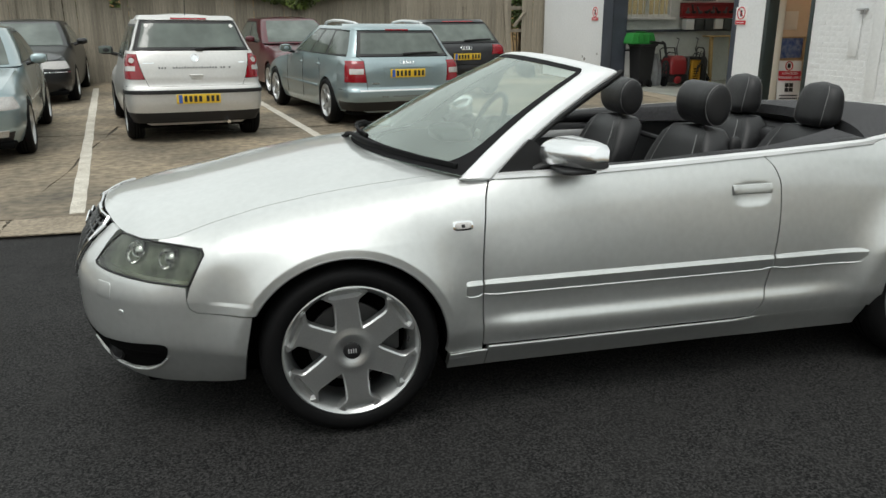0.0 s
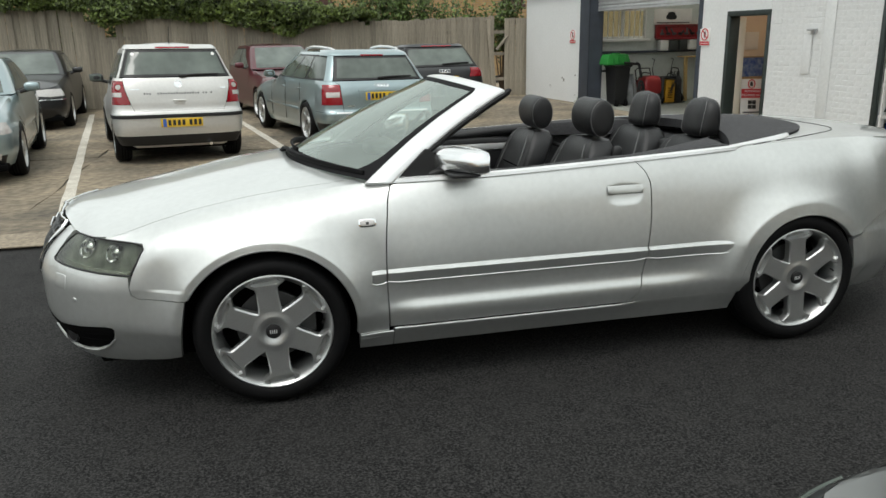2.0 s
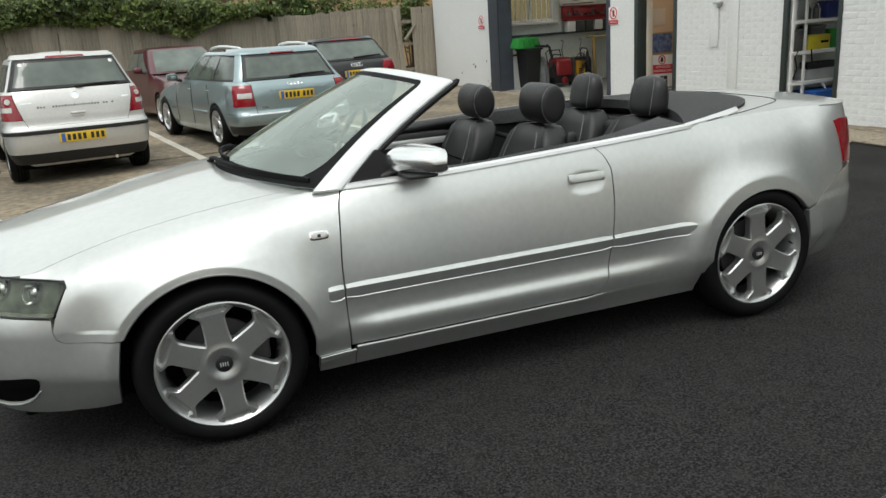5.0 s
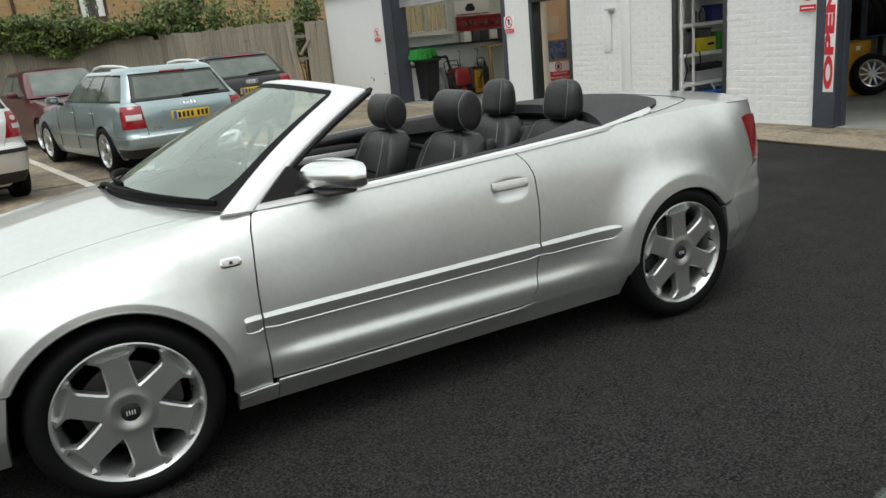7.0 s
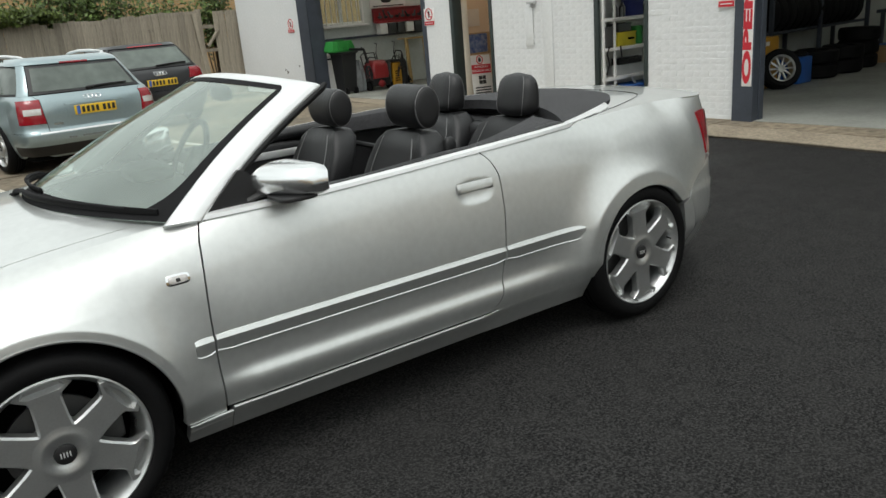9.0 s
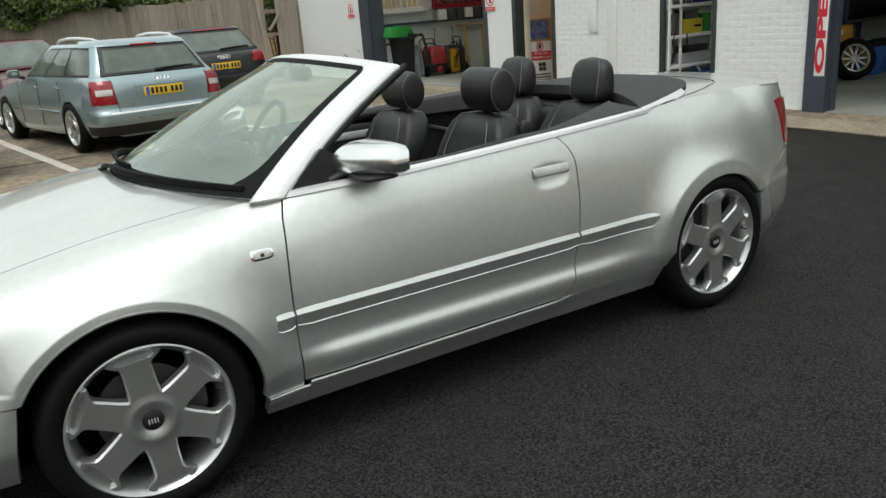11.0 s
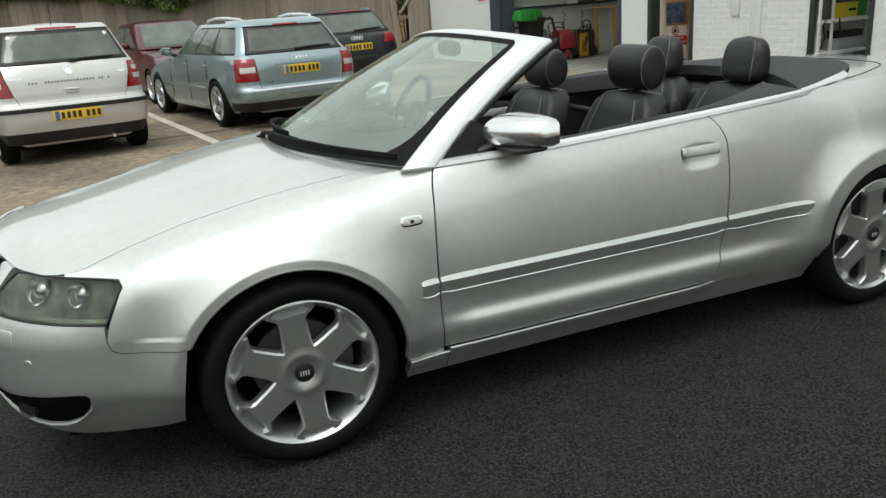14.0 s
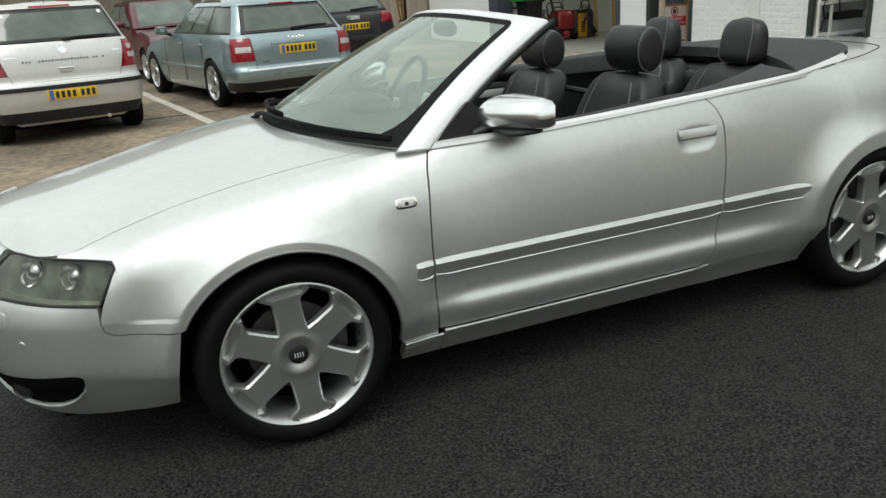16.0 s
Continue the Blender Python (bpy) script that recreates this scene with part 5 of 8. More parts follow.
# bright crescent that carries the belt line round the cover's corners
for sgn in (1, -1):
    rr = []
    for i in range(25):
        u = i / 24
        m = lerp(-1.0, -0.80, u ** 0.55)
        x = deck_line(m) - 0.012
        w = (0.050 + 0.05 * math.sin(math.pi * min(1, u * 1.25))) * (1 - u) ** 0.5 + 0.003
        y = MID + m * (MID - CAB.edge_y(x) - 0.018)
        z = CAB.edge_z(x) + 0.007 + 0.030 * (1 - abs(m) ** 2.2)
        turn_ = min(1, u * 1.5)
        row_ = [(x, y, z - 0.012), (x, y, z + 0.004)]
        for q, up_ in ((0.35, 0.009), (0.75, 0.010), (0.97, 0.006), (1.0, -0.004)):
            xx, yy = x + q * w * 1.15 * turn_, y - q * w * 0.8 * (1 - turn_) * (0.75 if u < 0.2 else 1)
            m_ = min(1, abs((yy - MID) / (MID - CAB.edge_y(xx))))
            row_.append((xx, yy, CAB.edge_z(xx) + (deck_mid(xx) - CAB.edge_z(xx)) * (1 - m_ ** 2.6) + up_))
        rr.append(row_)
    sh = grid(rr, flip=True)
    part("deck_moulding", sh if sgn > 0 else mirrored(sh, MID), SILVER_BRIGHT, cabriolet, "bright moulding round the soft-top cover")
deck_seam = []
for i in range(61):
    m = (-1 + i / 30) * 0.985
    x = 2.36 + 0.84 * (1 - abs(m) ** 6)
    ze = CAB.edge_z(x)
    deck_seam.append((x, MID + m * (MID - CAB.edge_y(x)), ze + (deck_mid(x) - ze) * (1 - abs(m) ** 2.6) + 0.0006))
# the gap is a near-black bar, its shade put into the colour
part("deck_seam", tube(deck_seam, 0.0022, 5), DEEP, cabriolet, "near-black bar painted as the shaded gap round the deck panel")

# wheel wells, floor pan and cabin tub
for wx, r in ((0.0, 0.40), (2.66, 0.375)):
    w = lathe([(r, 0.0), (r, 0.30), (0.05, 0.30)], 24, radians(8), radians(172))
    both_sides("wheel_well", moved(w, Matrix.Translation((wx, 0.075, 0.32)) @ Matrix(((1, 0, 0, 0), (0, 0, 1, 0), (0, 1, 0, 0), (0, 0, 0, 1)))), DEEP)
part("floor_pan", join(box(-0.78, 3.15, 0.34, 1.43, 0.135, 0.22, 0.02), box(0.40, 2.24, 0.14, 1.63, 0.145, 0.22, 0.02), box(-0.72, 0.30, 0.34, 1.43, 0.22, 0.62), box(2.95, 3.2, 0.35, 1.42, 0.24, 0.7)), DEEP, cabriolet)
tub = [[(x, y, z) for x, y, z in ((x_, 0.14, 0.90), (x_, 0.17, 0.60), (x_, 0.20, 0.32), (x_, 0.6, 0.26), (x_, MID, 0.27), (x_, 1.17, 0.26), (x_, 1.57, 0.32), (x_, 1.60, 0.60), (x_, 1.63, 0.90))] for x_ in (0.45, 0.8, 1.2, 1.6, 2.0, 2.4)]
part("cabin_lining", join(grid(tub), box(0.42, 0.46, 0.14, 1.63, 0.25, 0.85), box(2.42, 2.62, 0.12, 1.65, 0.25, 0.96, 0.03)), LEATHER, cabriolet, "black cabin lining")
for sgn in (1, -1):
    sh = [moved(blob(1.15, 0.155, 0.78, 0.60, 0.045, 0.15, 5), Matrix()), blob(1.2, 0.175, 0.62, 0.45, 0.05, 0.05, 4)]
    dc = part("door_card", join(*sh) if sgn > 0 else mirrored(join(*sh), MID), LEATHER, cabriolet, "black door lining")
    inl = box(0.78, 1.62, 0.196, 0.206, 0.845, 0.885, 0.006)
    part("inlay", inl if sgn > 0 else mirrored(inl, MID), SILVER_BRIGHT, dc, "brushed aluminium inlay")
    inl2 = blob(0.98, 0.23, 0.905, 0.16, 0.022, 0.018, 3)
    part("grab_handle", inl2 if sgn > 0 else mirrored(inl2, MID), WHITE_PLASTIC, dc)
both_sides("door_top", tube([(x_, CAB.edge_y(x_) + 0.062, CAB.edge_z(x_) - 0.022 + 0.004 * math.sin(9 * x_)) for x_ in np.linspace(0.84, 2.34, 24)], [0.02] + [0.038] * 22 + [0.02], 12, flat=0.85), LEATHER, "padded black door top")
# dashboard, instrument hood and wheel (right-hand drive)
dash = []
for i in range(31):
    m = -1 + i / 15
    y = MID + m * 0.70
    dash.append([(0.34, y, 0.90), (0.50, y, 0.925), (0.72, y, 0.93 - 0.01 * abs(m)), (0.86, y, 0.90), (0.90, y, 0.82), (0.84, y, 0.66), (0.80, y, 0.45)])
part("dashboard", grid(dash, flip=True), LEATHER, cabriolet, "black dashboard")
part("instrument_hood", blob(0.70, 1.25, 0.945, 0.10, 0.19, 0.045, 3), LEATHER, cabriolet)
sw = thing("steering_wheel", "black leather steering wheel", "steering wheel")
sw.parent = cabriolet
sw.matrix_local = pose(0.90, 1.25, 0.97, 0, -62, 0)
del sw["category"]
part("wheel_ring", lathe([(0.185 + 0.015 * math.cos(t), 0.015 * math.sin(t)) for t in np.linspace(0, 2 * math.pi, 10)], 40), LEATHER, sw)
part("wheel_boss", join(blob(0, 0, -0.02, 0.075, 0.06, 0.03, 2.6), box(-0.03, 0.03, -0.18, 0.18, -0.015, 0.0, 0.006), box(-0.18, 0.0, -0.025, 0.025, -0.015, 0.0, 0.006)), LEATHER, sw)


# seats
def seat(x, y, rear=False, low=0.0):
    s = new("rear_seat" if rear else "front_seat")
    s.parent = cabriolet
    s.location = (x, y, 0)
    h = (0.952 if rear else 0.99) - low
    hz0 = h + 0.155
    h += 0.045
    rows = []
    n = 26
    for i in range(15):
        t = i / 14
        z = lerp(0.50, h, t)
        x0 = lerp(-0.16, 0.06, t)
        w = (0.27 if rear else 0.245) * (1 - 0.32 * max(0, (t - 0.6) / 0.4) ** 2) * (1 if t < 0.97 else 0.86)
        d = 0.075 * (1 if t < 0.95 else 0.6)
        row = []
        for k in range(n):
            a = 2 * math.pi * k / n
            c, sn = math.cos(a), math.sin(a)
            cy, cx = math.copysign(abs(c) ** 0.55, c), math.copysign(abs(sn) ** 0.7, sn)
            side = abs(cy) ** 4
            row.append((x0 + d * cx - (0.055 * side if sn < 0.2 else 0), w * cy, z))
        rows.append(row)
    v, f = grid(rows, close_v=True, flip=True)
    top = len(v)
    v.append((0.05, 0, h + 0.012))
    f = f + [(top - n + k, top - n + (k + 1) % n, top) for k in range(n)]
    part("backrest", (v, f), LEATHER, s, sharp=60)
    part("cushion", blob(-0.30, 0, 0.50, 0.27, 0.255, 0.085, 4), LEATHER, s)
    hx, hz = (0.05, hz0)
    prof = [(0.0, -0.137), (0.05, -0.136), (0.078, -0.133), (0.088, -0.128), (0.094, -0.119), (0.097, -0.105), (0.098, -0.06), (0.098, 0.0), (0.098, 0.06), (0.097, 0.105), (0.094, 0.119), (0.088, 0.128), (0.078, 0.133), (0.05, 0.136), (0.0, 0.137)]
    tilt = Matrix.Translation((hx, 0, hz)) @ pose(0, 0, 0, 90, 0, 0) @ Matrix.Diagonal((0.70, 1.0, 1, 1))
    if rear:
        # taller pad that narrows upwards, flat at its back
        wide, deep = curve([(0, 0.118), (0.12, 0.128), (0.5, 0.127), (0.85, 0.118), (1, 0.104)]), curve([(0, 0.060), (0.15, 0.072), (0.5, 0.066), (0.85, 0.050), (1, 0.036)])
        pad = []
        for i in range(19):
            u = i / 18
            e_ = max(0.12, (1 - abs(2 * u - 1) ** 4.5) ** (1 / 3.2))
            pad.append([(hx + 0.02 * u + deep(u) * e_ * math.copysign(abs(math.cos(a)) ** 0.8, math.cos(a)), wide(u) * e_ * math.copysign(abs(math.sin(a)) ** 0.62, math.sin(a)), hz - 0.108 + 0.218 * u) for a in (2 * math.pi * k / 32 for k in range(32))])
        pv, pf = grid(pad, close_v=True)
        part("headrest", (pv, pf + [tuple(reversed(range(32))), tuple(range(len(pv) - 32, len(pv)))]), LEATHER, s, "tall black leather rear headrest", sharp=60)
    else:
        part("headrest", moved(lathe(prof, 32), tilt), LEATHER, s, "rounded black leather headrest", sharp=60)
    for sgn in (-1, 1):
        ring = [tilt @ Vector((0.0915 * math.cos(a), 0.0915 * math.sin(a), sgn * 0.1245)) for a in np.linspace(0, 2 * math.pi, 33)]
        if rear:
            ring = [(hx + 0.02 * u + q * deep(u) * 0.80 * (1 - abs(2 * u - 1) ** 4.5) ** (1 / 3.2), sgn * (wide(u) * 0.772 * (1 - abs(2 * u - 1) ** 4.5) ** (1 / 3.2) + 0.001), hz - 0.108 + 0.218 * u) for q, us in ((-1, np.linspace(0.07, 0.93, 14)), (1, np.linspace(0.93, 0.07, 14))) for u in us]
            ring.append(ring[0])
        part("stitching", tube(ring, 0.0014, 5, cap=False), STITCH, s, "pale stitched seam")
        part("headrest_post", tube([(0.05, sgn * 0.05, h - 0.03), (0.05, sgn * 0.05, hz - 0.05)], 0.007, 8), CHROME, s)
        line = []
        for i in range(13):
            t = lerp(0.25, 0.97, i / 12)
            w = (0.27 if rear else 0.245) * (1 - 0.32 * max(0, (t - 0.6) / 0.4) ** 2)
            line.append((lerp(-0.16, 0.06, t) - 0.083 - 0.012, sgn * w * 0.66, lerp(0.50, h, t)))
        part("stitching", tube(line, 0.002, 5), STITCH, s)
    for zz in (0.66, 0.80):
        t = (zz - 0.5) / (h - 0.5)
        xx_ = lerp(-0.16, 0.06, t) - 0.079
        # crease shade drawn as a near-black bar
        part("seat_pleat", tube([(xx_, yy_, zz) for yy_ in np.linspace(-0.14, 0.14, 8)], 0.004, 6), DEEP, s)
    if not rear:
        part("belt_guide", blob(0.10, -0.20 if y < MID else 0.20, h - 0.08, 0.03, 0.02, 0.06, 3), BLACK, s)
    return s


seat(1.672, 0.535)
seat(1.625, 1.262, low=0.035)
seat(2.345, 0.60, True)
seat(2.305, 1.17, True)
part("rear_bench", join(blob(2.28, MID, 0.52, 0.34, 0.62, 0.1, 5), blob(2.40, MID, 0.80, 0.07, 0.62, 0.15, 5)), LEATHER, cabriolet, "black rear bench")
part("centre_console", join(box(0.88, 1.95, 0.80, 0.97, 0.28, 0.58, 0.03), blob(1.7, MID, 0.62, 0.22, 0.09, 0.06, 4)), BLACK, cabriolet)
part("wind_deflector_bar", tube([(1.93, 0.20, 0.86), (1.93, 1.57, 0.86)], 0.016, 8), BLACK, cabriolet)

# door mirrors
def mirror_at(sgn):
    root = new("door_mirror")
    root.parent = cabriolet
    fl = (lambda s_: s_) if sgn > 0 else (lambda s_: mirrored(s_, MID))
    rows = []
    for i in range(25):
        t = i / 24
        y = lerp(0.150, -0.062, t)
        k = max(0.10, (1 - abs(2 * t - 1) ** (5 if t > 0.5 else 14)) ** 0.36)
        back, deep_ = 0.915 + 0.062 * t, 0.150 - 0.02 * t - 0.055 * t ** 3
        zc, up, down = 1.020 + 0.004 * t, 0.070 - 0.014 * t ** 2, 0.055 - 0.006 * t
        ring = [(back - deep_ * math.cos(a) ** 0.62, zc + (up if a > 0 else down) * math.copysign(abs(math.sin(a)) ** 0.8, a)) for a in np.linspace(math.pi / 2 - 0.02, -math.pi / 2 + 0.02, 19)]
        ring += [(back + 0.012, zc - down * 0.86), (back + 0.012, zc + up * 0.86)]
        xm = back - deep_ * 0.35
        rows.append([(lerp(xm, x, lerp(k, 1, 0.6)), y, lerp(zc - 0.006, z, k)) for x, z in ring])
    v, f = grid(rows, close_v=True)
    nr = len(rows[0])
    f = f + [tuple(reversed(range(nr))), tuple(range(len(v) - nr, len(v)))]
    part("mirror_shell", fl((v, f)), SHELL_ALU, root, "polished aluminium mirror shell", sharp=50)
    part("mirror_base", fl(blob(0.882, 0.045, 0.974, 0.075, 0.088, 0.011, 4)), BLACK, root, "black mirror underside")
    part("mirror_arm", fl(tube([(0.76, 0.150, 0.965), (0.80, 0.135, 0.980), (0.85, 0.105, 0.992)], [0.03, 0.026, 0.026], 10, flat=0.55)), BLACK, root)
    part("mirror_glass", fl(moved(box(-0.002, 0.002, -0.085, 0.085, -0.042, 0.048, 0.0015), Matrix.Translation((0.957, 0.048, 1.024)) @ pose(0, 0, 0, 0, 0, 16))), CHROME, root)
    sail = [(0.605, 0.955), (0.85, 0.962), (0.845, 0.985), (0.80, 1.03), (0.755, 1.075), (0.735, 1.078)]
    part("mirror_sail", fl(([(x, 0.128 + 0.06 * (z - 0.955), z) for x, z in sail] + [(x, 0.142 + 0.06 * (z - 0.955), z) for x, z in sail], [(0, 1, 2, 3, 4, 5), (11, 10, 9, 8, 7, 6)] + [(k, k + 6, (k + 1) % 6 + 6, (k + 1) % 6) for k in range(6)])), BLACK, root)
    return root


mirror_at(1)
mirror_at(-1)

# wipers
def wiper(pivot, blade, parent, n=14):
    """Lies along the foot of the glass: pivot and blade ends as places (m, t) on the screen."""
    w = new("wiper")
    w.parent = parent
    (pm, pt), (b0, b1) = pivot, blade
    on = lambda u, out: Vector(screen(lerp(b0[0], b1[0], u), lerp(b0[1], b1[1], u), out))
    root, clip = Vector(screen(pm, pt, 0.006)), on(0.52, 0.034)
    part("wiper_arm", tube([root, root.lerp(on(0.1, 0.03), 0.5) + Vector((0, 0, 0.012)), on(0.14, 0.034), on(0.34, 0.038), clip], [0.016, 0.014, 0.012, 0.010, 0.008], 8, flat=0.7), SCUTTLE, w)
    part("wiper_blade", tube([on(i / n, 0.012 + 0.010 * math.sin(math.pi * i / n)) for i in range(n + 1)], 0.0065, 6, flat=1.8), RUBBER, w)
    part("wiper_spine", tube([on(lerp(0.16, 0.88, i / n), 0.022 + 0.012 * math.sin(math.pi * i / n)) for i in range(n + 1)], 0.005, 6), SCUTTLE, w)
    part("wiper_pivot", moved(lathe([(0.0, 0.030), (0.014, 0.028), (0.020, 0.0)], 14), Matrix.Translation(root - Vector((0, 0, 0.012)))), SCUTTLE, w)


wiper((0.30, -0.05), ((0.16, 0.02), (-0.955, 0.045)), cabriolet)
wiper((0.74, -0.03), ((0.70, 0.03), (-0.14, 0.075)), cabriolet)

for cx, cy, sd in ((0.008, 0.0, -1), (2.656, 0.0, -1), (0.008, 2 * MID, 1), (2.656, 2 * MID, 1)):
    wheel(cabriolet, 0.344, 0.258, (cx, cy + 0.004 * -sd, 0.330), sd, turn=radians(35))
# licence plate at the rear, fuel of small marks
part("plate_base", box(3.668, 3.675, MID - 0.26, MID + 0.26, 0.72, 0.83, 0.002), YELLOW_PLATE, cabriolet)

# rain spots on the windscreen
rnd_ = random.Random(4)
drops = []
for _ in range(70):
    m_, t_ = rnd_.uniform(-0.92, 0.92), 1 - abs(rnd_.gauss(0, 0.22))
    if 0.15 < t_ < 0.97:
        r_ = rnd_.uniform(0.001, 0.0026)
        drops.append(blob(*screen(m_, t_, 0.002), r_, r_, r_ * 0.7, 2, 8, 5))
tagged(part("rain_drop", join(*drops), GLASS, cabriolet), kind="stuff")

# ---- parked cars: local x runs back from the front axle, y = 0 is the middle ----
def body_shape(W, fo, wb, ro, nose, bonnet, belt, tail, ws, arch=0.345):
    L = wb + ro
    pts = [(-fo, 0), (-fo + 0.015, -0.42 * W), (-fo + 0.07, -0.70 * W), (-fo + 0.18, -0.88 * W), (-fo + 0.36, -0.965 * W), (-0.25, -0.995 * W), (0.0, -W), (wb * 0.5, -W), (wb, -0.995 * W),
           (L - 0.42, -0.975 * W), (L - 0.2, -0.925 * W), (L - 0.08, -0.82 * W), (L - 0.025, -0.62 * W), (L, -0.3 * W), (L, 0)]
    acc, plan = [0.0], []
    for p, q in zip(pts, pts[1:]):
        acc.append(acc[-1] + math.dist(p, q))
    base = acc[6]
    plan = [(s - base, x, y) for s, (x, y) in zip(acc, pts)]
    a0, a1 = plan[0][0], plan[-1][0]
    edge = [(a0, 0.06, nose), (a0 + 0.6, 0.09, nose + 0.03), (-0.35, 0.15, lerp(nose, bonnet, 0.6)), (ws - 0.1, 0.15, bonnet), (ws + 0.3, 0.085, belt - 0.01), (wb * 0.6, 0.075, belt), (wb + 0.2, 0.085, belt + 0.02), (L - 0.25, 0.09, tail), (a1 - 0.5, 0.06, tail), (a1, 0.05, tail)]
    tuck = [(0.14, 0.09), (0.2, 0.06), (0.3, 0.03), (0.36, 0.022), (0.42, 0.026), (0.5, 0.02), (0.56, 0.012)]
    return Shape(plan, edge, tuck, 0.0, [(0.0, 0.31), (wb, 0.31)], arch, 0.014)


def ring_at(gh, h, q=None):
    """The greenhouse outline at height fraction h."""
    e = h ** 1.25 * 0.18 + h * 0.82
    x0, x1 = lerp(gh["f0"], gh["f1"], e) , lerp(gh["r0"], gh["r1"], h * 0.55 + 0.45 * h ** 2)
    w = lerp(gh["w0"], gh["w1"], 0.75 * h + 0.25 * h ** 3)
    z = lerp(gh["z0"], gh["z1"], h)
    return x0, x1, w, z


def gh_point(gh, h, t, out=0.0):
    """t: 0..1 along the -y side front to rear is 'side'; returns a point on a superellipse ring by angle."""
    x0, x1, w, z = ring_at(gh, h)
    n = 7.0
    c, s_ = math.cos(t), math.sin(t)
    cx, cy = math.copysign(abs(c) ** (2 / n), c), math.copysign(abs(s_) ** (2 / n), s_)
    k = 1 + out / 0.8
    return ((x0 + x1) / 2 + (x1 - x0) / 2 * cx * k, w * cy * k, z)


def side_pt(gh, h, f, sgn, out):
    """f: fraction of the side from windscreen to tail."""
    x0, x1, w, z = ring_at(gh, h)
    xn = -1 + 2 * f
    y = (1 - min(0.9999, abs(xn)) ** 7) ** (1 / 7)
    return (lerp(x0, x1, f), sgn * (w * y + out), z)


def end_pt(gh, h, m, rear, out):
    x0, x1, w, z = ring_at(gh, h)
    xn = (1 - min(0.9999, abs(m)) ** 7) ** (1 / 7)
    c, half = (x0 + x1) / 2, (x1 - x0) / 2
    return (c + (half * xn + out) * (1 if rear else -1), w * m, z + out * 0.4)


def parked_car(label, paint, m, W, fo, wb, ro, nose, bonnet, belt, tail, ws, gh, wheel_r=0.31, rim_r=0.215, side_windows=(), rear_glass=(0.14, 0.90, 0.80), front_glass=(0.06, 0.93, 0.84), strip_z=None, lower=None, group="parked cars", mirrors=True, fancy=None, boot=False, tail_built=False):
    S = body_shape(W, fo, wb, ro, nose, bonnet, belt, tail, ws)
    car = thing("parked_car", label, "car", group, m)
    pair = lambda sh: join(sh, mirrored(sh, 0.0))
    # flanks with their wheel openings
    keys, n = [], 150
    for i in range(n + 1):
        a = lerp(S.a0, S.a1, i / n)
        x = S.px(a)
        zl = 0.20
        for wx, wz in S.wheels:
            if abs(x - wx) < 0.345:
                zl = max(zl, wz + math.sqrt(max(0, 0.345 ** 2 - (x - wx) ** 2)))
        keys.append(((a, zl), a))
    rows = ruled(S, keys, per=1, nv=14)
    part("body", pair(rimmed(rows, 0.04, sides="b")), paint, car)
    mz = curve([(-fo, nose), (-fo + 0.25, nose + 0.07), (-0.2, lerp(nose, bonnet, 0.7) + 0.05), (ws, bonnet + 0.035), (ws + 0.5, bonnet + 0.05)])
    part("bonnet", rimmed(crown(S, S.x0 + 0.01, ws + 0.05, mz, 2.4, 18, 20), 0.015), paint, car)
    if boot:
        bz = curve([(gh["r0"] - 0.2, belt + 0.03), (gh["r0"], tail + 0.05), (S.x1, tail + 0.01)])
        part("boot_lid", rimmed(crown(S, gh["r0"] - 0.15, S.x1 - 0.01, bz, 2.6, 12, 20), 0.015), paint, car)
    # greenhouse
    rings = [[gh_point(gh, h, 2 * math.pi * k / 72) for k in range(72)] for h in np.linspace(0, 1, 14)]
    x0, x1, w, z = ring_at(gh, 1.0)
    for s_ in (0.93, 0.8, 0.55, 0.25, 0.02):
        rings.append([(lerp((x0 + x1) / 2, p[0], s_), p[1] * s_, z + gh.get("dome", 0.05) * (1 - s_ ** 2.2)) for p in rings[13]])
    part("roof", grid(rings, close_v=True), paint, car, sharp=60)
    if side_windows:
        f0, f1 = side_windows[0][0], side_windows[-1][1]
        h0, h1 = min(q[2] for q in side_windows) - 0.045, max(q[3] for q in side_windows) + 0.045
        for sgn in (-1, 1):
            rws = [[side_pt(gh, lerp(h0, h1, j / 8), lerp(lerp(f0[0], f0[1], j / 8) - 0.012, lerp(f1[0], f1[1], j / 8) + 0.012, i / 20), sgn, 0.003) for j in range(9)] for i in range(21)]
            part("window_surround", rimmed(rws, 0.006, flip=sgn > 0), BLACK, car, "black window surround")
    for f0, f1, h0, h1 in side_windows:
        for sgn in (-1, 1):
            rws = [[side_pt(gh, lerp(h0, h1, j / 8), lerp(f0[0], f0[1], j / 8) + (lerp(f1[0], f1[1], j / 8) - lerp(f0[0], f0[1], j / 8)) * i / 8, sgn, 0.006) for j in range(9)] for i in range(9)]
            part("side_window", rimmed(rws, 0.008, flip=sgn > 0), GLASS_REAR, car)
    if not tail_built:
        h0, h1, mw = rear_glass
        rws = [[end_pt(gh, lerp(h0, h1, j / 8), mw * (-1 + i / 8), True, 0.018) for j in range(9)] for i in range(17)]
        part("rear_window", rimmed(rws, 0.008), GLASS_REAR, car)
        rws = [[end_pt(gh, lerp(h0 - 0.05, min(0.985, h1 + 0.045), j / 8), min(0.97, mw + 0.085) * (-1 + i / 8), True, 0.012) for j in range(9)] for i in range(17)]
        part("window_border", rimmed(rws, 0.006), BLACK, car, "black border round the rear window")
    h0, h1, mw = front_glass
    rws = [[end_pt(gh, lerp(h0, h1, j / 8), mw * (-1 + i / 8), False, 0.006) for j in range(9)] for i in range(17)]
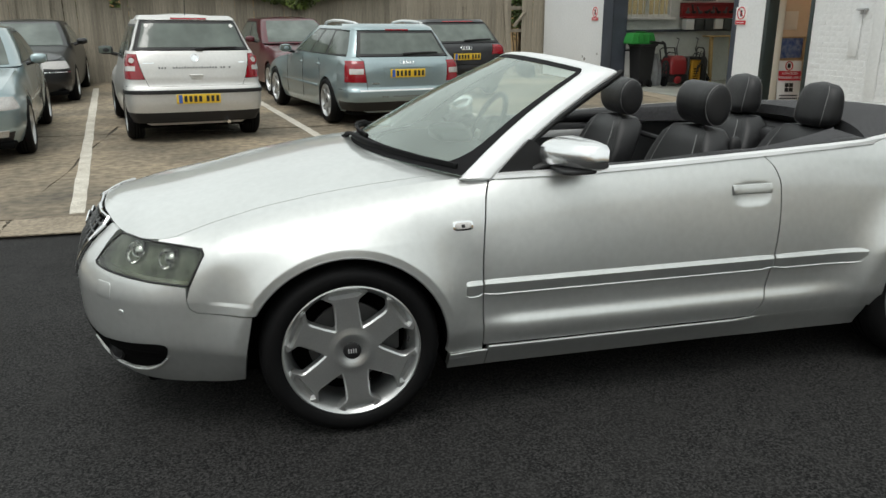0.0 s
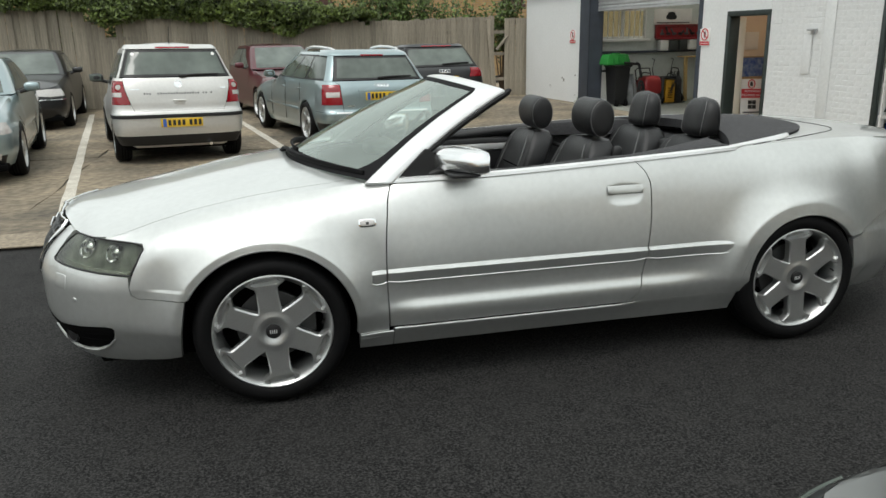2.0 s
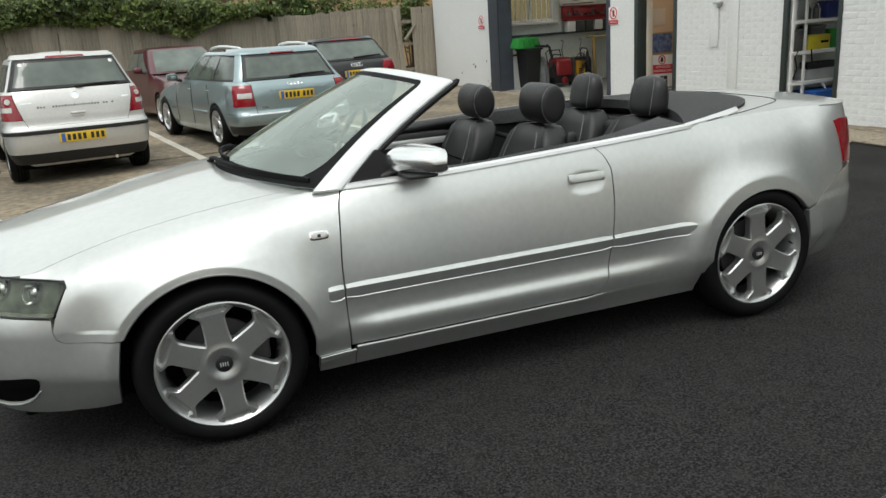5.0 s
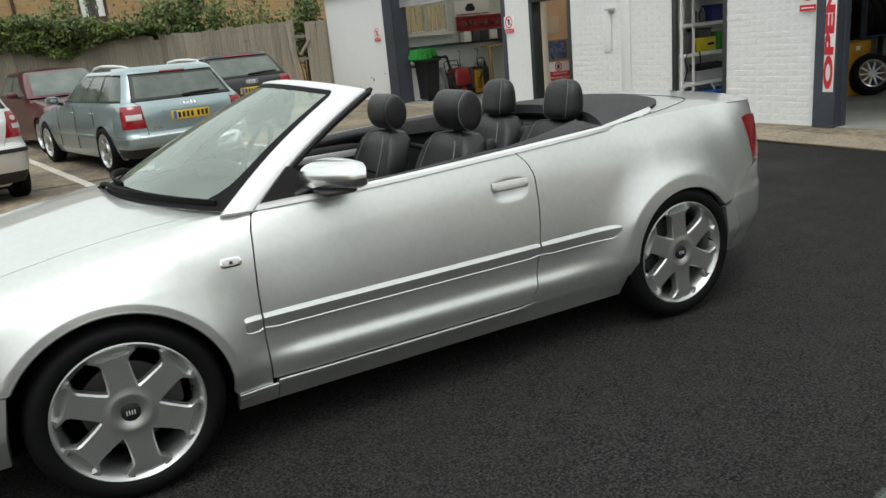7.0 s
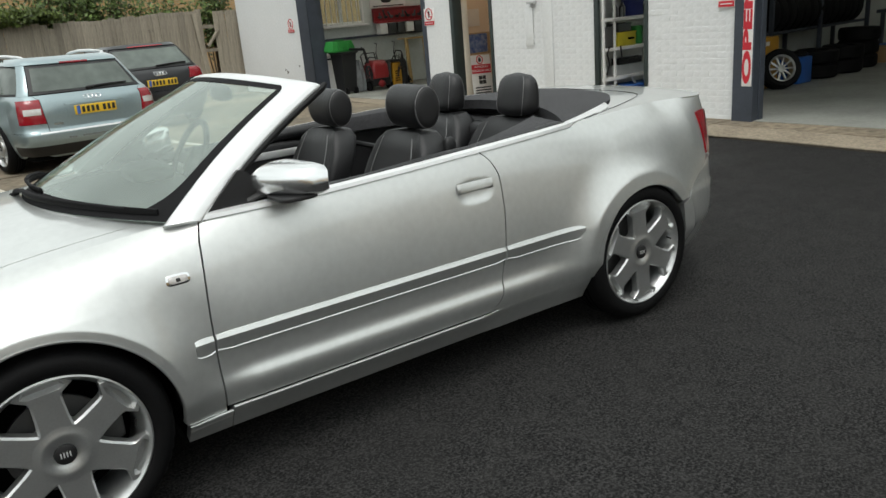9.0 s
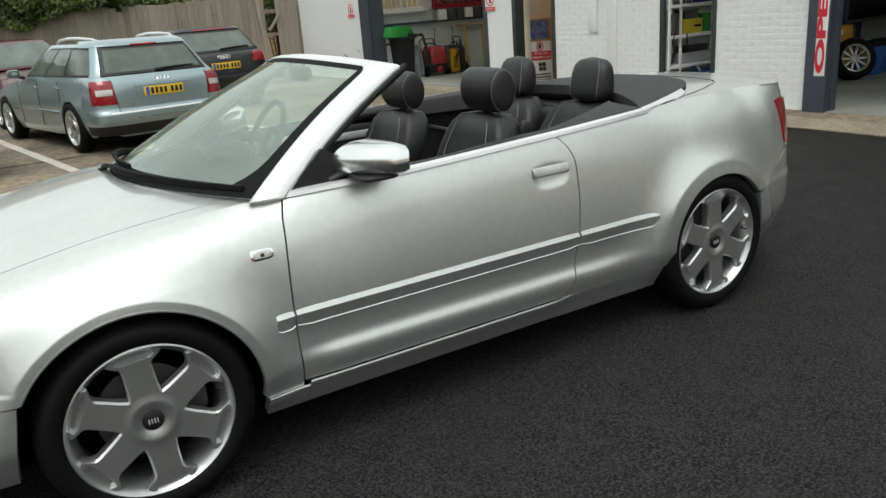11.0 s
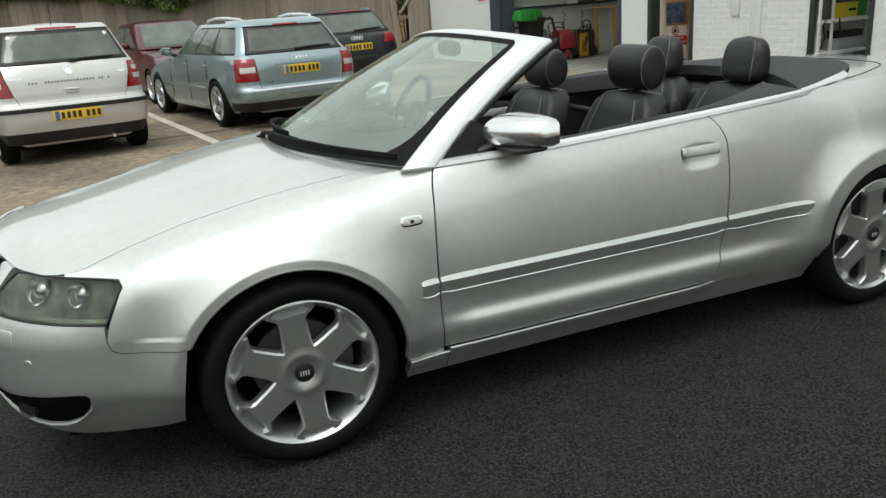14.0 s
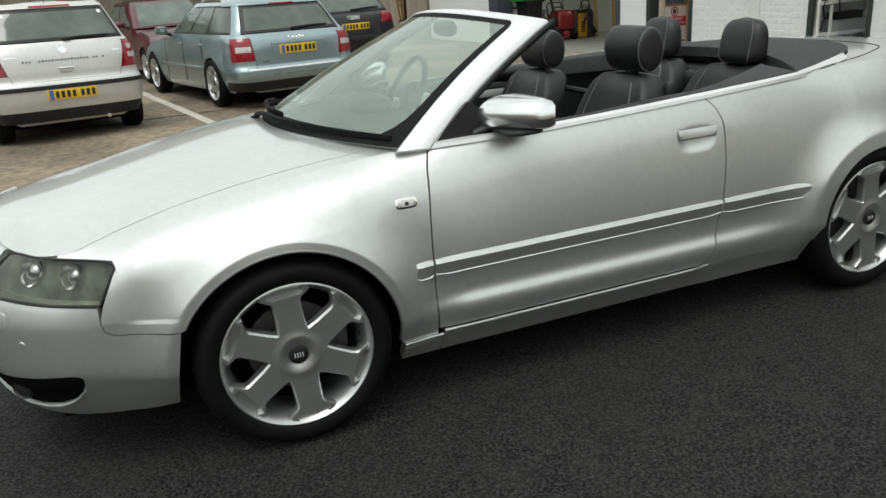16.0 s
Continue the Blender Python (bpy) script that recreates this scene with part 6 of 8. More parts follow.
    part("windscreen", rimmed(rws, 0.008, flip=True), GLASS_REAR, car)
    # underside, wells, wheels
    part("underbody", join(box(-fo + 0.12, wb + ro - 0.12, -W + 0.12, W - 0.12, 0.17, 0.24, 0.02), box(-fo + 0.3, wb + ro - 0.3, -W + 0.26, W - 0.26, 0.22, 0.6)), DEEP, car)
    for wx in (0.0, wb):
        for sgn in (-1, 1):
            wl_ = lathe([(0.36, 0.0), (0.36, 0.22), (0.05, 0.22)], 18, 0, math.pi)
            part("wheel_well", moved(wl_, Matrix.Translation((wx, sgn * (W - 0.04), 0.31)) @ Matrix(((1, 0, 0, 0), (0, 0, -sgn, 0), (0, 1, 0, 0), (0, 0, 0, 1)))), DEEP, car)
            wheel(car, wheel_r, rim_r, (wx, sgn * (W - 0.005), wheel_r), sgn, spokes=5, width=0.2, style="plain")
    if mirrors:
        for sgn in (-1, 1):
            mr = new("door_mirror")
            mr.parent = car
            part("mirror_shell", blob(ws + 0.42, sgn * (W + 0.085), belt + 0.065, 0.065, 0.095, 0.060, 2.8), mirrors if not isinstance(mirrors, bool) else paint, mr)
            part("mirror_glass", box(ws + 0.475, ws + 0.482, sgn * (W + 0.10) - 0.08, sgn * (W + 0.10) + 0.08, belt + 0.025, belt + 0.115, 0.003), GLASS_REAR, mr)
            part("mirror_arm", tube([(ws + 0.40, sgn * (W - 0.06), belt), (ws + 0.42, sgn * (W + 0.04), belt + 0.03)], 0.025, 8), BLACK, mr)
    if lower:
        k0, k1 = lower
        for side_a in ((S.a0, S.a0 + 0.85),) if tail_built else ((S.a1 - 0.95, S.a1), (S.a0, S.a0 + 0.85)):
            rws = ruled(S, [((lerp(*side_a, i / 16), 0.19), (lerp(*side_a, i / 16), k1)) for i in range(17)], per=1, nv=5, out=0.006)
            part("lower_bumper", pair(rimmed(rws, 0.01)), BLACK, car, "black lower bumper")
    if strip_z:
        for side_a in ((S.a0, S.a0 + 1.0),) if tail_built else ((S.a1 - 1.05, S.a1), (S.a0, S.a0 + 1.0)):
            part("bumper_strip", pair(rimmed(ruled(S, [((lerp(*side_a, i / 16), strip_z - 0.025), (lerp(*side_a, i / 16), strip_z + 0.022)) for i in range(17)], per=1, nv=3, out=0.016), 0.015)), BLACK, car, "black rubbing strip")
    return car, S, gh


class Tail:
    """The rear end of a hatchback or estate: a section x(z), half-width w(z), rounded into the flanks."""

    def __init__(self, section, deep=0.46, power=5.0):
        self.x, self.w = curve([(z, x) for z, x, w in section]), curve([(z, w) for z, x, w in section])
        self.deep, self.power = deep, power

    def at(self, m, z, out=0.0):
        e = 0.01
        x, w, n = self.x(z), self.w(z), self.power
        k = max(1e-7, 1 - min(1.0, abs(m)) ** n) ** (1 / n)
        nx, ny = max(0.02, k) ** (n - 1) / self.deep, abs(m) ** (n - 1) / w
        nz = (self.x(z - e) - self.x(z + e)) / (2 * e) * nx
        q = out / math.sqrt(nx * nx + ny * ny + nz * nz)
        return (x - self.deep + self.deep * k + nx * q, w * m + ny * q * (1 if m >= 0 else -1), z + nz * q)

    def sheet(self, m0, m1, z0, z1, out=0.0, nu=24, nv=12, depth=0.02):
        """A panel between two edges m0(z), m1(z), turned in at its borders."""
        f0, f1 = [g if callable(g) else (lambda z, g=g: g) for g in (m0, m1)]
        rows = []
        for i in range(nu + 1):
            row = []
            for j in range(nv + 1):
                z = lerp(z0, z1, j / nv)
                a, b = [math.copysign(1 - (1 - min(1.0, abs(q))) ** 0.4, q) for q in (f0(z), f1(z))]
                s_ = lerp(a, b, i / nu)
                row.append(self.at(math.copysign(1 - (1 - abs(s_)) ** 2.5, s_), z, out))
            rows.append(row)
        return rimmed(rows, depth)


def tail_end(car, paint, T, low, strip, bumper_top, gate, lamp, glass, top, lamp_label, lamp_out=0.991):
    """Bumper, tailgate, lamps, rear window and pillars of a rear end; heights in metres, gate and lamp edges as shares of the half-width."""
    E = 0.99999
    z_gate, m_gate, m_gate_top = gate
    z_l0, z_l1, m_l0, m_l1 = lamp
    z_g0, z_g1, m_g0, m_g1 = glass
    lamp_in = lambda z: lerp(m_l0, m_l1, min(1, max(0, (z - z_l0) / (z_l1 - z_l0))))
    edge = lambda z: lerp(m_gate, lamp_in(z) - 0.010, min(1, max(0, (z - z_gate) / max(0.01, z_l0 - z_gate)))) if z < z_l1 else lerp(m_l1 - 0.010, m_gate_top, min(1, (z - z_l1) / 0.05))
    # near-black shell behind the panels paints the shade in their gaps
    part("rear_shell", T.sheet(-E, E, low - 0.12, z_g0 - 0.02, -0.014, 60, 30, 0.01), DEEP, car)
    part("rear_shell", T.sheet(-0.966, 0.966, z_g0 - 0.02, z_g1 + 0.03, -0.014, 40, 14, 0.01), DEEP, car)
    part("lower_bumper", T.sheet(-E, E, low - 0.13, low, 0.0, 60, 6), BLACK, car, "black lower bumper")
    bumper = part("rear_bumper", T.sheet(-E, E, low + 0.002, bumper_top, 0.004, 60, 16), paint, car)
    if strip:
        part("bumper_strip", T.sheet(-E, E, strip - 0.022, strip + 0.022, 0.014, 60, 4), BLACK, bumper, "black rubbing strip")
    for sgn in (-1, 1):
        flank = lambda f, g: ((lambda z: -E), (lambda z: -(f(z) + g))) if sgn < 0 else ((lambda z: f(z) + g), (lambda z: E))
        part("rear_wing", T.sheet(*flank(edge, 0.008), bumper_top + 0.004, z_l0 - 0.004, 0.0, 24, 5), paint, car)
        part("rear_wing", T.sheet(*flank(lambda z: edge(z), 0.008), z_l1 + 0.004, z_g0 - 0.014, 0.0, 24, 5), paint, car)
        part("tail_lamp", T.sheet(*((lambda z: -lamp_out, lambda z: -lamp_in(z)) if sgn < 0 else (lamp_in, lambda z: lamp_out)), z_l0, z_l1, 0.006, 24, 10), RED_LAMP, car, lamp_label)
        part("rear_wing", T.sheet(*flank(lambda z: lamp_out, 0.0002), z_l0 - 0.004, z_l1 + 0.004, 0.0, 16, 8), paint, car)
        pill = lambda z: lerp(m_g0, m_g1, min(1, max(0, (z - z_g0) / (z_g1 - z_g0))))
        part("rear_pillar", T.sheet(*((lambda z: -0.97, lambda z: -pill(z) - 0.012) if sgn < 0 else (lambda z: pill(z) + 0.012, lambda z: 0.97)), z_g0 - 0.012, z_g1 + 0.012, 0.0, 24, 12), paint, car)
    lid = part("tailgate", T.sheet(lambda z: -edge(z), edge, z_gate, z_g0 - 0.014, 0.002, 40, 36), paint, car, "tailgate in body colour")
    part("window_border", T.sheet(lambda z: -lerp(m_g0, m_g1, (z - z_g0) / (z_g1 - z_g0)), lambda z: lerp(m_g0, m_g1, (z - z_g0) / (z_g1 - z_g0)), z_g0, z_g1, -0.002, 40, 12), BLACK, car, "black border round the rear window")
    g = (z_g1 - z_g0) * 0.085
    part("rear_window", T.sheet(lambda z: -lerp(m_g0, m_g1, (z - z_g0) / (z_g1 - z_g0)) + 0.055, lambda z: lerp(m_g0, m_g1, (z - z_g0) / (z_g1 - z_g0)) - 0.055, z_g0 + g, z_g1 - g, 0.001, 40, 12), GLASS_REAR, car)
    part("roof_lip", T.sheet(-E, E, z_g1 + 0.012, top, 0.004, 40, 6), paint, car)
    return lid


def plate_on(car, x, z, facing, material=None, w=0.52, blue=True, y=0.0, recess=True):
    """Number plate with its characters as plain bars."""
    p = new("number_plate")
    p.parent = car
    s = 1 if facing > 0 else -1
    xa = (x, x + 0.012 * s)
    part("plate_base", box(min(xa), max(xa), y - w / 2, y + w / 2, z - 0.056, z + 0.056, 0.003), material or YELLOW_PLATE, p, "yellow number plate")
    xb = sorted((x + 0.0125 * s, x + 0.0145 * s))
    if blue:
        part("blue_band", box(xb[0], xb[1], y + s * -(w / 2 - 0.045) - 0.022, y + s * -(w / 2 - 0.045) + 0.022, z - 0.05, z + 0.05), BLUE_BAND, p)
    n = 0
    for k in range(7):
        off = -0.155 + 0.058 * k + (0.03 if k > 3 else 0)
        part("bar", box(xb[0], xb[1], y + s * off - 0.018, y + s * off + 0.018, z - 0.036, z + 0.036, 0.0), INK, p)
    return p


def lamp_patch(car, S, name, keys, material, out=0.008, label="", nv=8):
    rows = ruled(S, keys, per=5, nv=nv, out=out)
    sh = rimmed(rows, 0.02)
    a = part(name, sh, material, car, label)
    b = part(name, mirrored(sh, 0.0), material, car, label)
    return a, b


# opaque glass: light seen through the panes is painted as pale green patches
GLASS_REAR = node_mat("painted_car_glass", (0.075, 0.09, 0.08), 0.05, spec=0.6, vary=0.8, scale=2.2, tint=(0.16, 0.19, 0.17))


def place_rear_axle(x, y, yaw, wb, roll=0.0):
    """Car with its nose towards +y turned left by yaw, leaning with the ground by roll; rear axle centre given."""
    m = pose(0, 0, 0, 0, 0, yaw - 90) @ pose(0, 0, 0, roll, 0, 0)
    p = Vector((x, y, 0.014)) - m.to_3x3() @ Vector((wb, 0, 0))
    return Matrix.Translation(p) @ m


# silver hatchback, tail to the camera
gh = dict(f0=0.62, f1=1.35, r0=2.90, r1=2.66, w0=0.765, w1=0.585, z0=0.93, z1=1.455, dome=0.085)
polo, S, gh = parked_car("silver three-door hatchback parked nose to fence", POLO_SILVER, place_rear_axle(-1.085, 7.93, 12.0, 2.46, -1.0), 0.815, 0.78, 2.46, 0.48, 0.66, 0.88, 0.98, 1.05, 0.60, gh,
    wheel_r=0.29, rim_r=0.19, side_windows=(((0.14, 0.27), (0.55, 0.55), 0.12, 0.86), ((0.60, 0.60), (0.88, 0.86), 0.14, 0.86)), strip_z=0.60, lower=(0.2, 0.345), mirrors=BLACK, tail_built=True)
T = Tail([(0.22, 2.99, 0.74), (0.36, 3.05, 0.80), (0.50, 3.08, 0.818), (0.63, 3.085, 0.822), (0.67, 3.075, 0.818), (0.70, 3.045, 0.812), (0.80, 3.035, 0.806), (0.95, 3.015, 0.795), (1.06, 2.975, 0.768), (1.11, 2.945, 0.742), (1.25, 2.865, 0.682), (1.43, 2.765, 0.612), (1.47, 2.73, 0.592), (1.515, 2.64, 0.55)])
lid = tail_end(polo, POLO_SILVER, T, 0.375, 0.622, 0.685, (0.69, 0.68, 0.90), (0.775, 1.065, 0.74, 0.86), (1.115, 1.448, 0.925, 0.93), 1.513, "red tail lamp with a round clear lamp")
for sgn in (-1, 1):
    p = T.at(0.905 * sgn, 0.99, 0.010)
    part("clear_lamp", moved(lathe([(0.0, 0.010), (0.030, 0.009), (0.036, 0.0)], 20), Matrix.Translation(p) @ pose(0, 0, 0, 0, 80, 20 * sgn)), CLEAR_LAMP, polo)
    part("lamp_ring", moved(lathe([(0.036, 0.0), (0.041, 0.008), (0.052, 0.006), (0.056, -0.004)], 24), Matrix.Translation(p) @ pose(0, 0, 0, 0, 80, 20 * sgn)), RED_LAMP, polo)
    part("clear_lamp", T.sheet(*((-0.985, -0.86) if sgn < 0 else (0.86, 0.985)), 0.87, 0.925, 0.009, 10, 4, 0.01), CLEAR_LAMP, polo)
    p = T.at(0.80 * sgn, 1.395, 0.003)
    part("window_sticker", moved(lathe([(0.0, 0.002), (0.024, 0.002), (0.024, 0.0)], 16), Matrix.Translation(p) @ pose(0, 0, 0, 0, 60, 8 * sgn)), SIGN_WHITE, polo)
part("plate_recess", T.sheet(-0.36, 0.36, 0.462, 0.597, 0.008, 16, 6, 0.01), POLO_SILVER, polo)
plate_on(polo, T.x(0.53) + 0.010, 0.538, 1, w=0.52)
part("emblem", moved(lathe([(0.0, 0.005), (0.036, 0.005), (0.040, 0.011), (0.050, 0.010), (0.053, 0.0)], 28), Matrix.Translation(T.at(0, 1.02, 0.004)) @ pose(0, 0, 0, 0, 76, 0)), CHROME, lid, "round chrome badge")
part("tailgate_handle", join(blob(*T.at(0, 0.815, 0.006), 0.022, 0.085, 0.014, 3), blob(*T.at(0, 0.785, -0.002), 0.012, 0.072, 0.022, 3)), POLO_SILVER, lid)
letters = 26
for k in range(letters):
    if k not in (3, 4, 21, 24):
        y0 = -0.43 + 0.86 * k / letters
        part("lettering_bar", moved(box(-0.002, 0.002, 0.0, 0.020, -0.010, 0.010 + 0.005 * (k % 3 == 0), 0.0), Matrix.Translation(T.at(y0 / T.w(0.90), 0.905, 0.004)) @ pose(0, 0, 0, 0, -8, 0)), LETTER_GREY, lid)
part("badge_bar", T.sheet(-0.76, -0.60, 0.955, 0.968, 0.004, 4, 1, 0.004), CHROME, lid)
part("badge_bar", T.sheet(0.66, 0.76, 0.958, 0.972, 0.004, 4, 1, 0.004), CHROME, lid)
part("high_brake_lamp", T.sheet(-0.36, 0.36, 1.464, 1.482, 0.008, 12, 2), RED_LAMP, polo)
part("aerial", tube([(2.42, 0, 1.48), (2.52, 0, 1.74)], 0.005, 6), BLACK, polo)
part("rear_wiper", join(tube([T.at(m_, z_, 0.016) for m_, z_ in ((0.06, 1.118), (0.3, 1.13), (0.72, 1.135))], [0.016, 0.012, 0.008], 6), blob(*T.at(0.10, 1.115, 0.014), 0.02, 0.05, 0.022, 3)), BLACK, polo)
part("exhaust", tube([(2.9, 0.35, 0.25), (3.06, 0.35, 0.24)], 0.022, 10), CHROME, polo)

# pale blue estate
gh = dict(f0=0.62, f1=1.45, r0=3.40, r1=3.08, w0=0.80, w1=0.605, z0=0.93, z1=1.35, dome=0.035)
estate, S, gh = parked_car("pale blue estate car with silver roof rails, nose to fence", PALE_BLUE, place_rear_axle(1.562, 8.83, 13.6, 2.65, -0.9), 0.875, 0.88, 2.65, 0.86, 0.66, 0.88, 0.93, 0.94, 0.60, gh,
    wheel_r=0.318, rim_r=0.225, side_windows=(((0.12, 0.25), (0.40, 0.42), 0.10, 0.86), ((0.42, 0.44), (0.66, 0.67), 0.10, 0.86), ((0.69, 0.695), (0.955, 0.93), 0.12, 0.84)), lower=(0.2, 0.36), tail_built=True)
T = Tail([(0.22, 3.50, 0.78), (0.34, 3.59, 0.855), (0.44, 3.635, 0.878), (0.50, 3.638, 0.882), (0.525, 3.625, 0.882), (0.56, 3.60, 0.880), (0.74, 3.595, 0.876), (0.86, 3.575, 0.862), (0.93, 3.52, 0.835), (0.975, 3.475, 0.805), (1.15, 3.35, 0.722), (1.31, 3.22, 0.650), (1.345, 3.18, 0.632), (1.385, 3.06, 0.58)], 0.52, 5.5)
lid = tail_end(estate, PALE_BLUE, T, 0.365, None, 0.525, (0.53, 0.67, 0.82), (0.63, 0.905, 0.69, 0.735), (0.965, 1.290, 0.845, 0.865), 1.383, "red tail lamp with a clear centre", 0.978)
for sgn in (-1, 1):
    part("clear_lamp", T.sheet(*((-0.93, -0.735) if sgn < 0 else (0.735, 0.93)), 0.735, 0.805, 0.010, 12, 4, 0.01), CLEAR_LAMP, estate)
part("plate_recess", T.sheet(-0.40, 0.40, 0.665, 0.825, 0.006, 16, 6, 0.012), PALE_BLUE, lid)
part("plate_light_bar", T.sheet(-0.42, 0.42, 0.812, 0.834, 0.016, 16, 2, 0.02), PALE_BLUE, lid)
plate_on(estate, T.x(0.74) + 0.004, 0.742, 1)
part("bumper_moulding", T.sheet(-0.80, 0.80, 0.508, 0.524, 0.012, 24, 2), SILVER_BRIGHT, estate)
for k in range(4):
    cy = -0.072 + 0.048 * k
    c = T.at(0, 0.885, 0.006)
    part("badge_ring", tube([(c[0] - 0.55 * 0.030 * math.sin(t), cy + 0.030 * math.cos(t), c[2] + 0.030 * math.sin(t) * 0.85) for t in np.linspace(0, 6.2832, 20)], 0.0045, 6), CHROME, lid)
for k in range(24):
    if k not in (3, 4, 20):
        p = T.at((-0.40 + 0.80 * k / 24) / 0.88, 0.437, 0.008)
        part("lettering_bar", box(p[0] - 0.003, p[0] + 0.002, p[1], p[1] + 0.020, 0.428, 0.444 + 0.005 * (k % 3 == 0)), LETTER_GREY, estate)
part("badge_bar", T.sheet(-0.60, -0.48, 0.60, 0.622, 0.005, 6, 1, 0.004), CHROME, lid)
part("high_brake_lamp", T.sheet(-0.27, 0.27, 1.298, 1.314, 0.008, 12, 2), RED_LAMP, estate)
part("rear_wiper", join(tube([T.at(m_, z_, 0.016) for m_, z_ in ((0.0, 0.985), (0.3, 0.998), (0.66, 1.002))], [0.016, 0.013, 0.009], 6), blob(*T.at(0.04, 0.983, 0.012), 0.02, 0.05, 0.02, 3)), BLACK, estate)
for sgn in (-1, 1):
    rp = [side_pt(gh, 1.0, f, sgn, -0.055) for f in (0.20, 0.26, 0.45, 0.7, 0.92, 0.975)]
    lift = (0.0, 0.05, 0.075, 0.07, 0.045, 0.0)
    part("roof_rail", tube([(p[0], p[1], p[2] + l_) for p, l_ in zip(rp, lift)], 0.019, 8), SILVER_BRIGHT, estate, "silver roof rail")
    part("side_moulding", moved(box(0.42, 2.25, -0.012, 0.012, -0.02, 0.02, 0.006), Matrix.Translation((0, sgn * 0.862, 0.50))), PALE_BLUE, estate)
    for xx_ in (1.40, 2.25):
        part("door_handle", blob(xx_, sgn * 0.835, 0.81, 0.085, 0.02, 0.016, 3), PALE_BLUE, estate)
    for xx_, lean in ((0.72, 0.02), (1.55, 0.0), (2.36, -0.03)):
        # near-black bars painted as the shade between the doors
        part("door_gap", tube([(xx_ + lean, sgn * 0.846, 0.90), (xx_, sgn * 0.862, 0.62), (xx_, sgn * 0.855, 0.30)], 0.0035, 5), DEEP, estate)

# black hatchback further back, tail to the camera
gh = dict(f0=0.60, f1=1.45, r0=3.12, r1=2.72, w0=0.78, w1=0.585, z0=0.95, z1=1.37, dome=0.045)
black_hatch, S, gh = parked_car("black five-door hatchback parked by the fence", BLACK_PAINT, place_rear_axle(3.45, 11.9, 7.0, 2.58), 0.87, 0.85, 2.58, 0.62, 0.66, 0.90, 0.99, 0.985, 0.60, gh,
    wheel_r=0.31, rim_r=0.22, side_windows=(((0.12, 0.27), (0.42, 0.44), 0.10, 0.86), ((0.45, 0.47), (0.86, 0.82), 0.10, 0.86)), tail_built=True)
T = Tail([(0.22, 3.25, 0.78), (0.40, 3.33, 0.86), (0.55, 3.355, 0.875), (0.62, 3.345, 0.872), (0.75, 3.33, 0.865), (0.92, 3.29, 0.845), (1.0, 3.20, 0.80), (1.2, 3.01, 0.71), (1.36, 2.86, 0.625), (1.41, 2.78, 0.57)], 0.52, 4.5)
lid = tail_end(black_hatch, BLACK_PAINT, T, 0.33, None, 0.62, (0.63, 0.57, 0.80), (0.80, 0.965, 0.58, 0.66), (1.005, 1.35, 0.90, 0.92), 1.408, "red tail lamp")
plate_on(black_hatch, T.x(0.76) + 0.004, 0.765, 1)
for k in range(4):
    cy = -0.075 + 0.05 * k
    part("badge_ring", tube([(T.x(0.92) + 0.01 - 0.4 * 0.032 * math.sin(t), cy + 0.032 * math.cos(t), 0.915 + 0.030 * math.sin(t)) for t in np.linspace(0, 6.2832, 18)], 0.005, 6), CHROME, lid)
part("high_brake_lamp", T.sheet(-0.5, 0.5, 1.364, 1.380, 0.008, 12, 2), RED_LAMP, black_hatch)
part("rear_wiper", tube([T.at(m_, z_, 0.018) for m_, z_ in ((0.0, 1.03), (0.35, 1.045), (0.70, 1.05))], 0.014, 6), BLACK, black_hatch)


def place_front_axle(x, y, yaw):
    """Car with its nose towards -y, turned by yaw; front axle centre given."""
    return pose(x, y, 0.014, 0, 0, 90 + yaw)


# dark red car facing out
gh = dict(f0=0.58, f1=1.40, r0=3.40, r1=2.95, w0=0.79, w1=0.59, z0=0.96, z1=1.42, dome=0.05)
red_car, S, gh = parked_car("dark red car facing out of its bay", RED_PAINT, place_front_axle(0.86, 13.1, 12), 0.87, 0.85, 2.6, 0.80, 0.66, 0.90, 0.98, 1.0, 0.56, gh,
    side_windows=(((0.12, 0.27), (0.42, 0.44), 0.10, 0.86), ((0.45, 0.47), (0.86, 0.82), 0.10, 0.86)), wheel_r=0.31, rim_r=0.22)
lamp_patch(red_car, S, "headlight", [((S.a0 + 0.55, 0.60), (S.a0 + 0.5, 0.68)), ((S.a0 + 0.9, 0.60), (S.a0 + 0.9, 0.72))], CLEAR_LAMP, 0.008)

# pale blue saloon facing out, at the edge of the yard
gh = dict(f0=0.60, f1=1.42, r0=3.25, r1=2.62, w0=0.80, w1=0.60, z0=0.94, z1=1.37, dome=0.05)
blue_saloon, S, gh = parked_car("pale blue saloon facing out of its bay", PALE_BLUE, place_front_axle(-3.66, 6.95, 9), 0.88, 0.90, 2.65, 1.0, 0.71, 0.91, 0.95, 0.97, 0.58, gh,
    side_windows=(((0.12, 0.28), (0.46, 0.48), 0.10, 0.86), ((0.49, 0.51), (0.84, 0.80), 0.10, 0.86)), wheel_r=0.318, rim_r=0.22, lower=(0.2, 0.34), boot=True)
lights = lamp_patch(blue_saloon, S, "headlight", [((S.a0 + 0.42, 0.585), (S.a0 + 0.40, 0.70)), ((S.a0 + 0.65, 0.57), (S.a0 + 0.62, 0.715)), ((S.a0 + 0.98, 0.575), (S.a0 + 0.96, 0.70))], CLEAR_LAMP, 0.010, "clear headlight")
lamp_patch(blue_saloon, S, "fog_lamp", [((S.a0 + 0.55, 0.29), (S.a0 + 0.55, 0.36)), ((S.a0 + 0.75, 0.29), (S.a0 + 0.75, 0.36))], CLEAR_LAMP, 0.012)

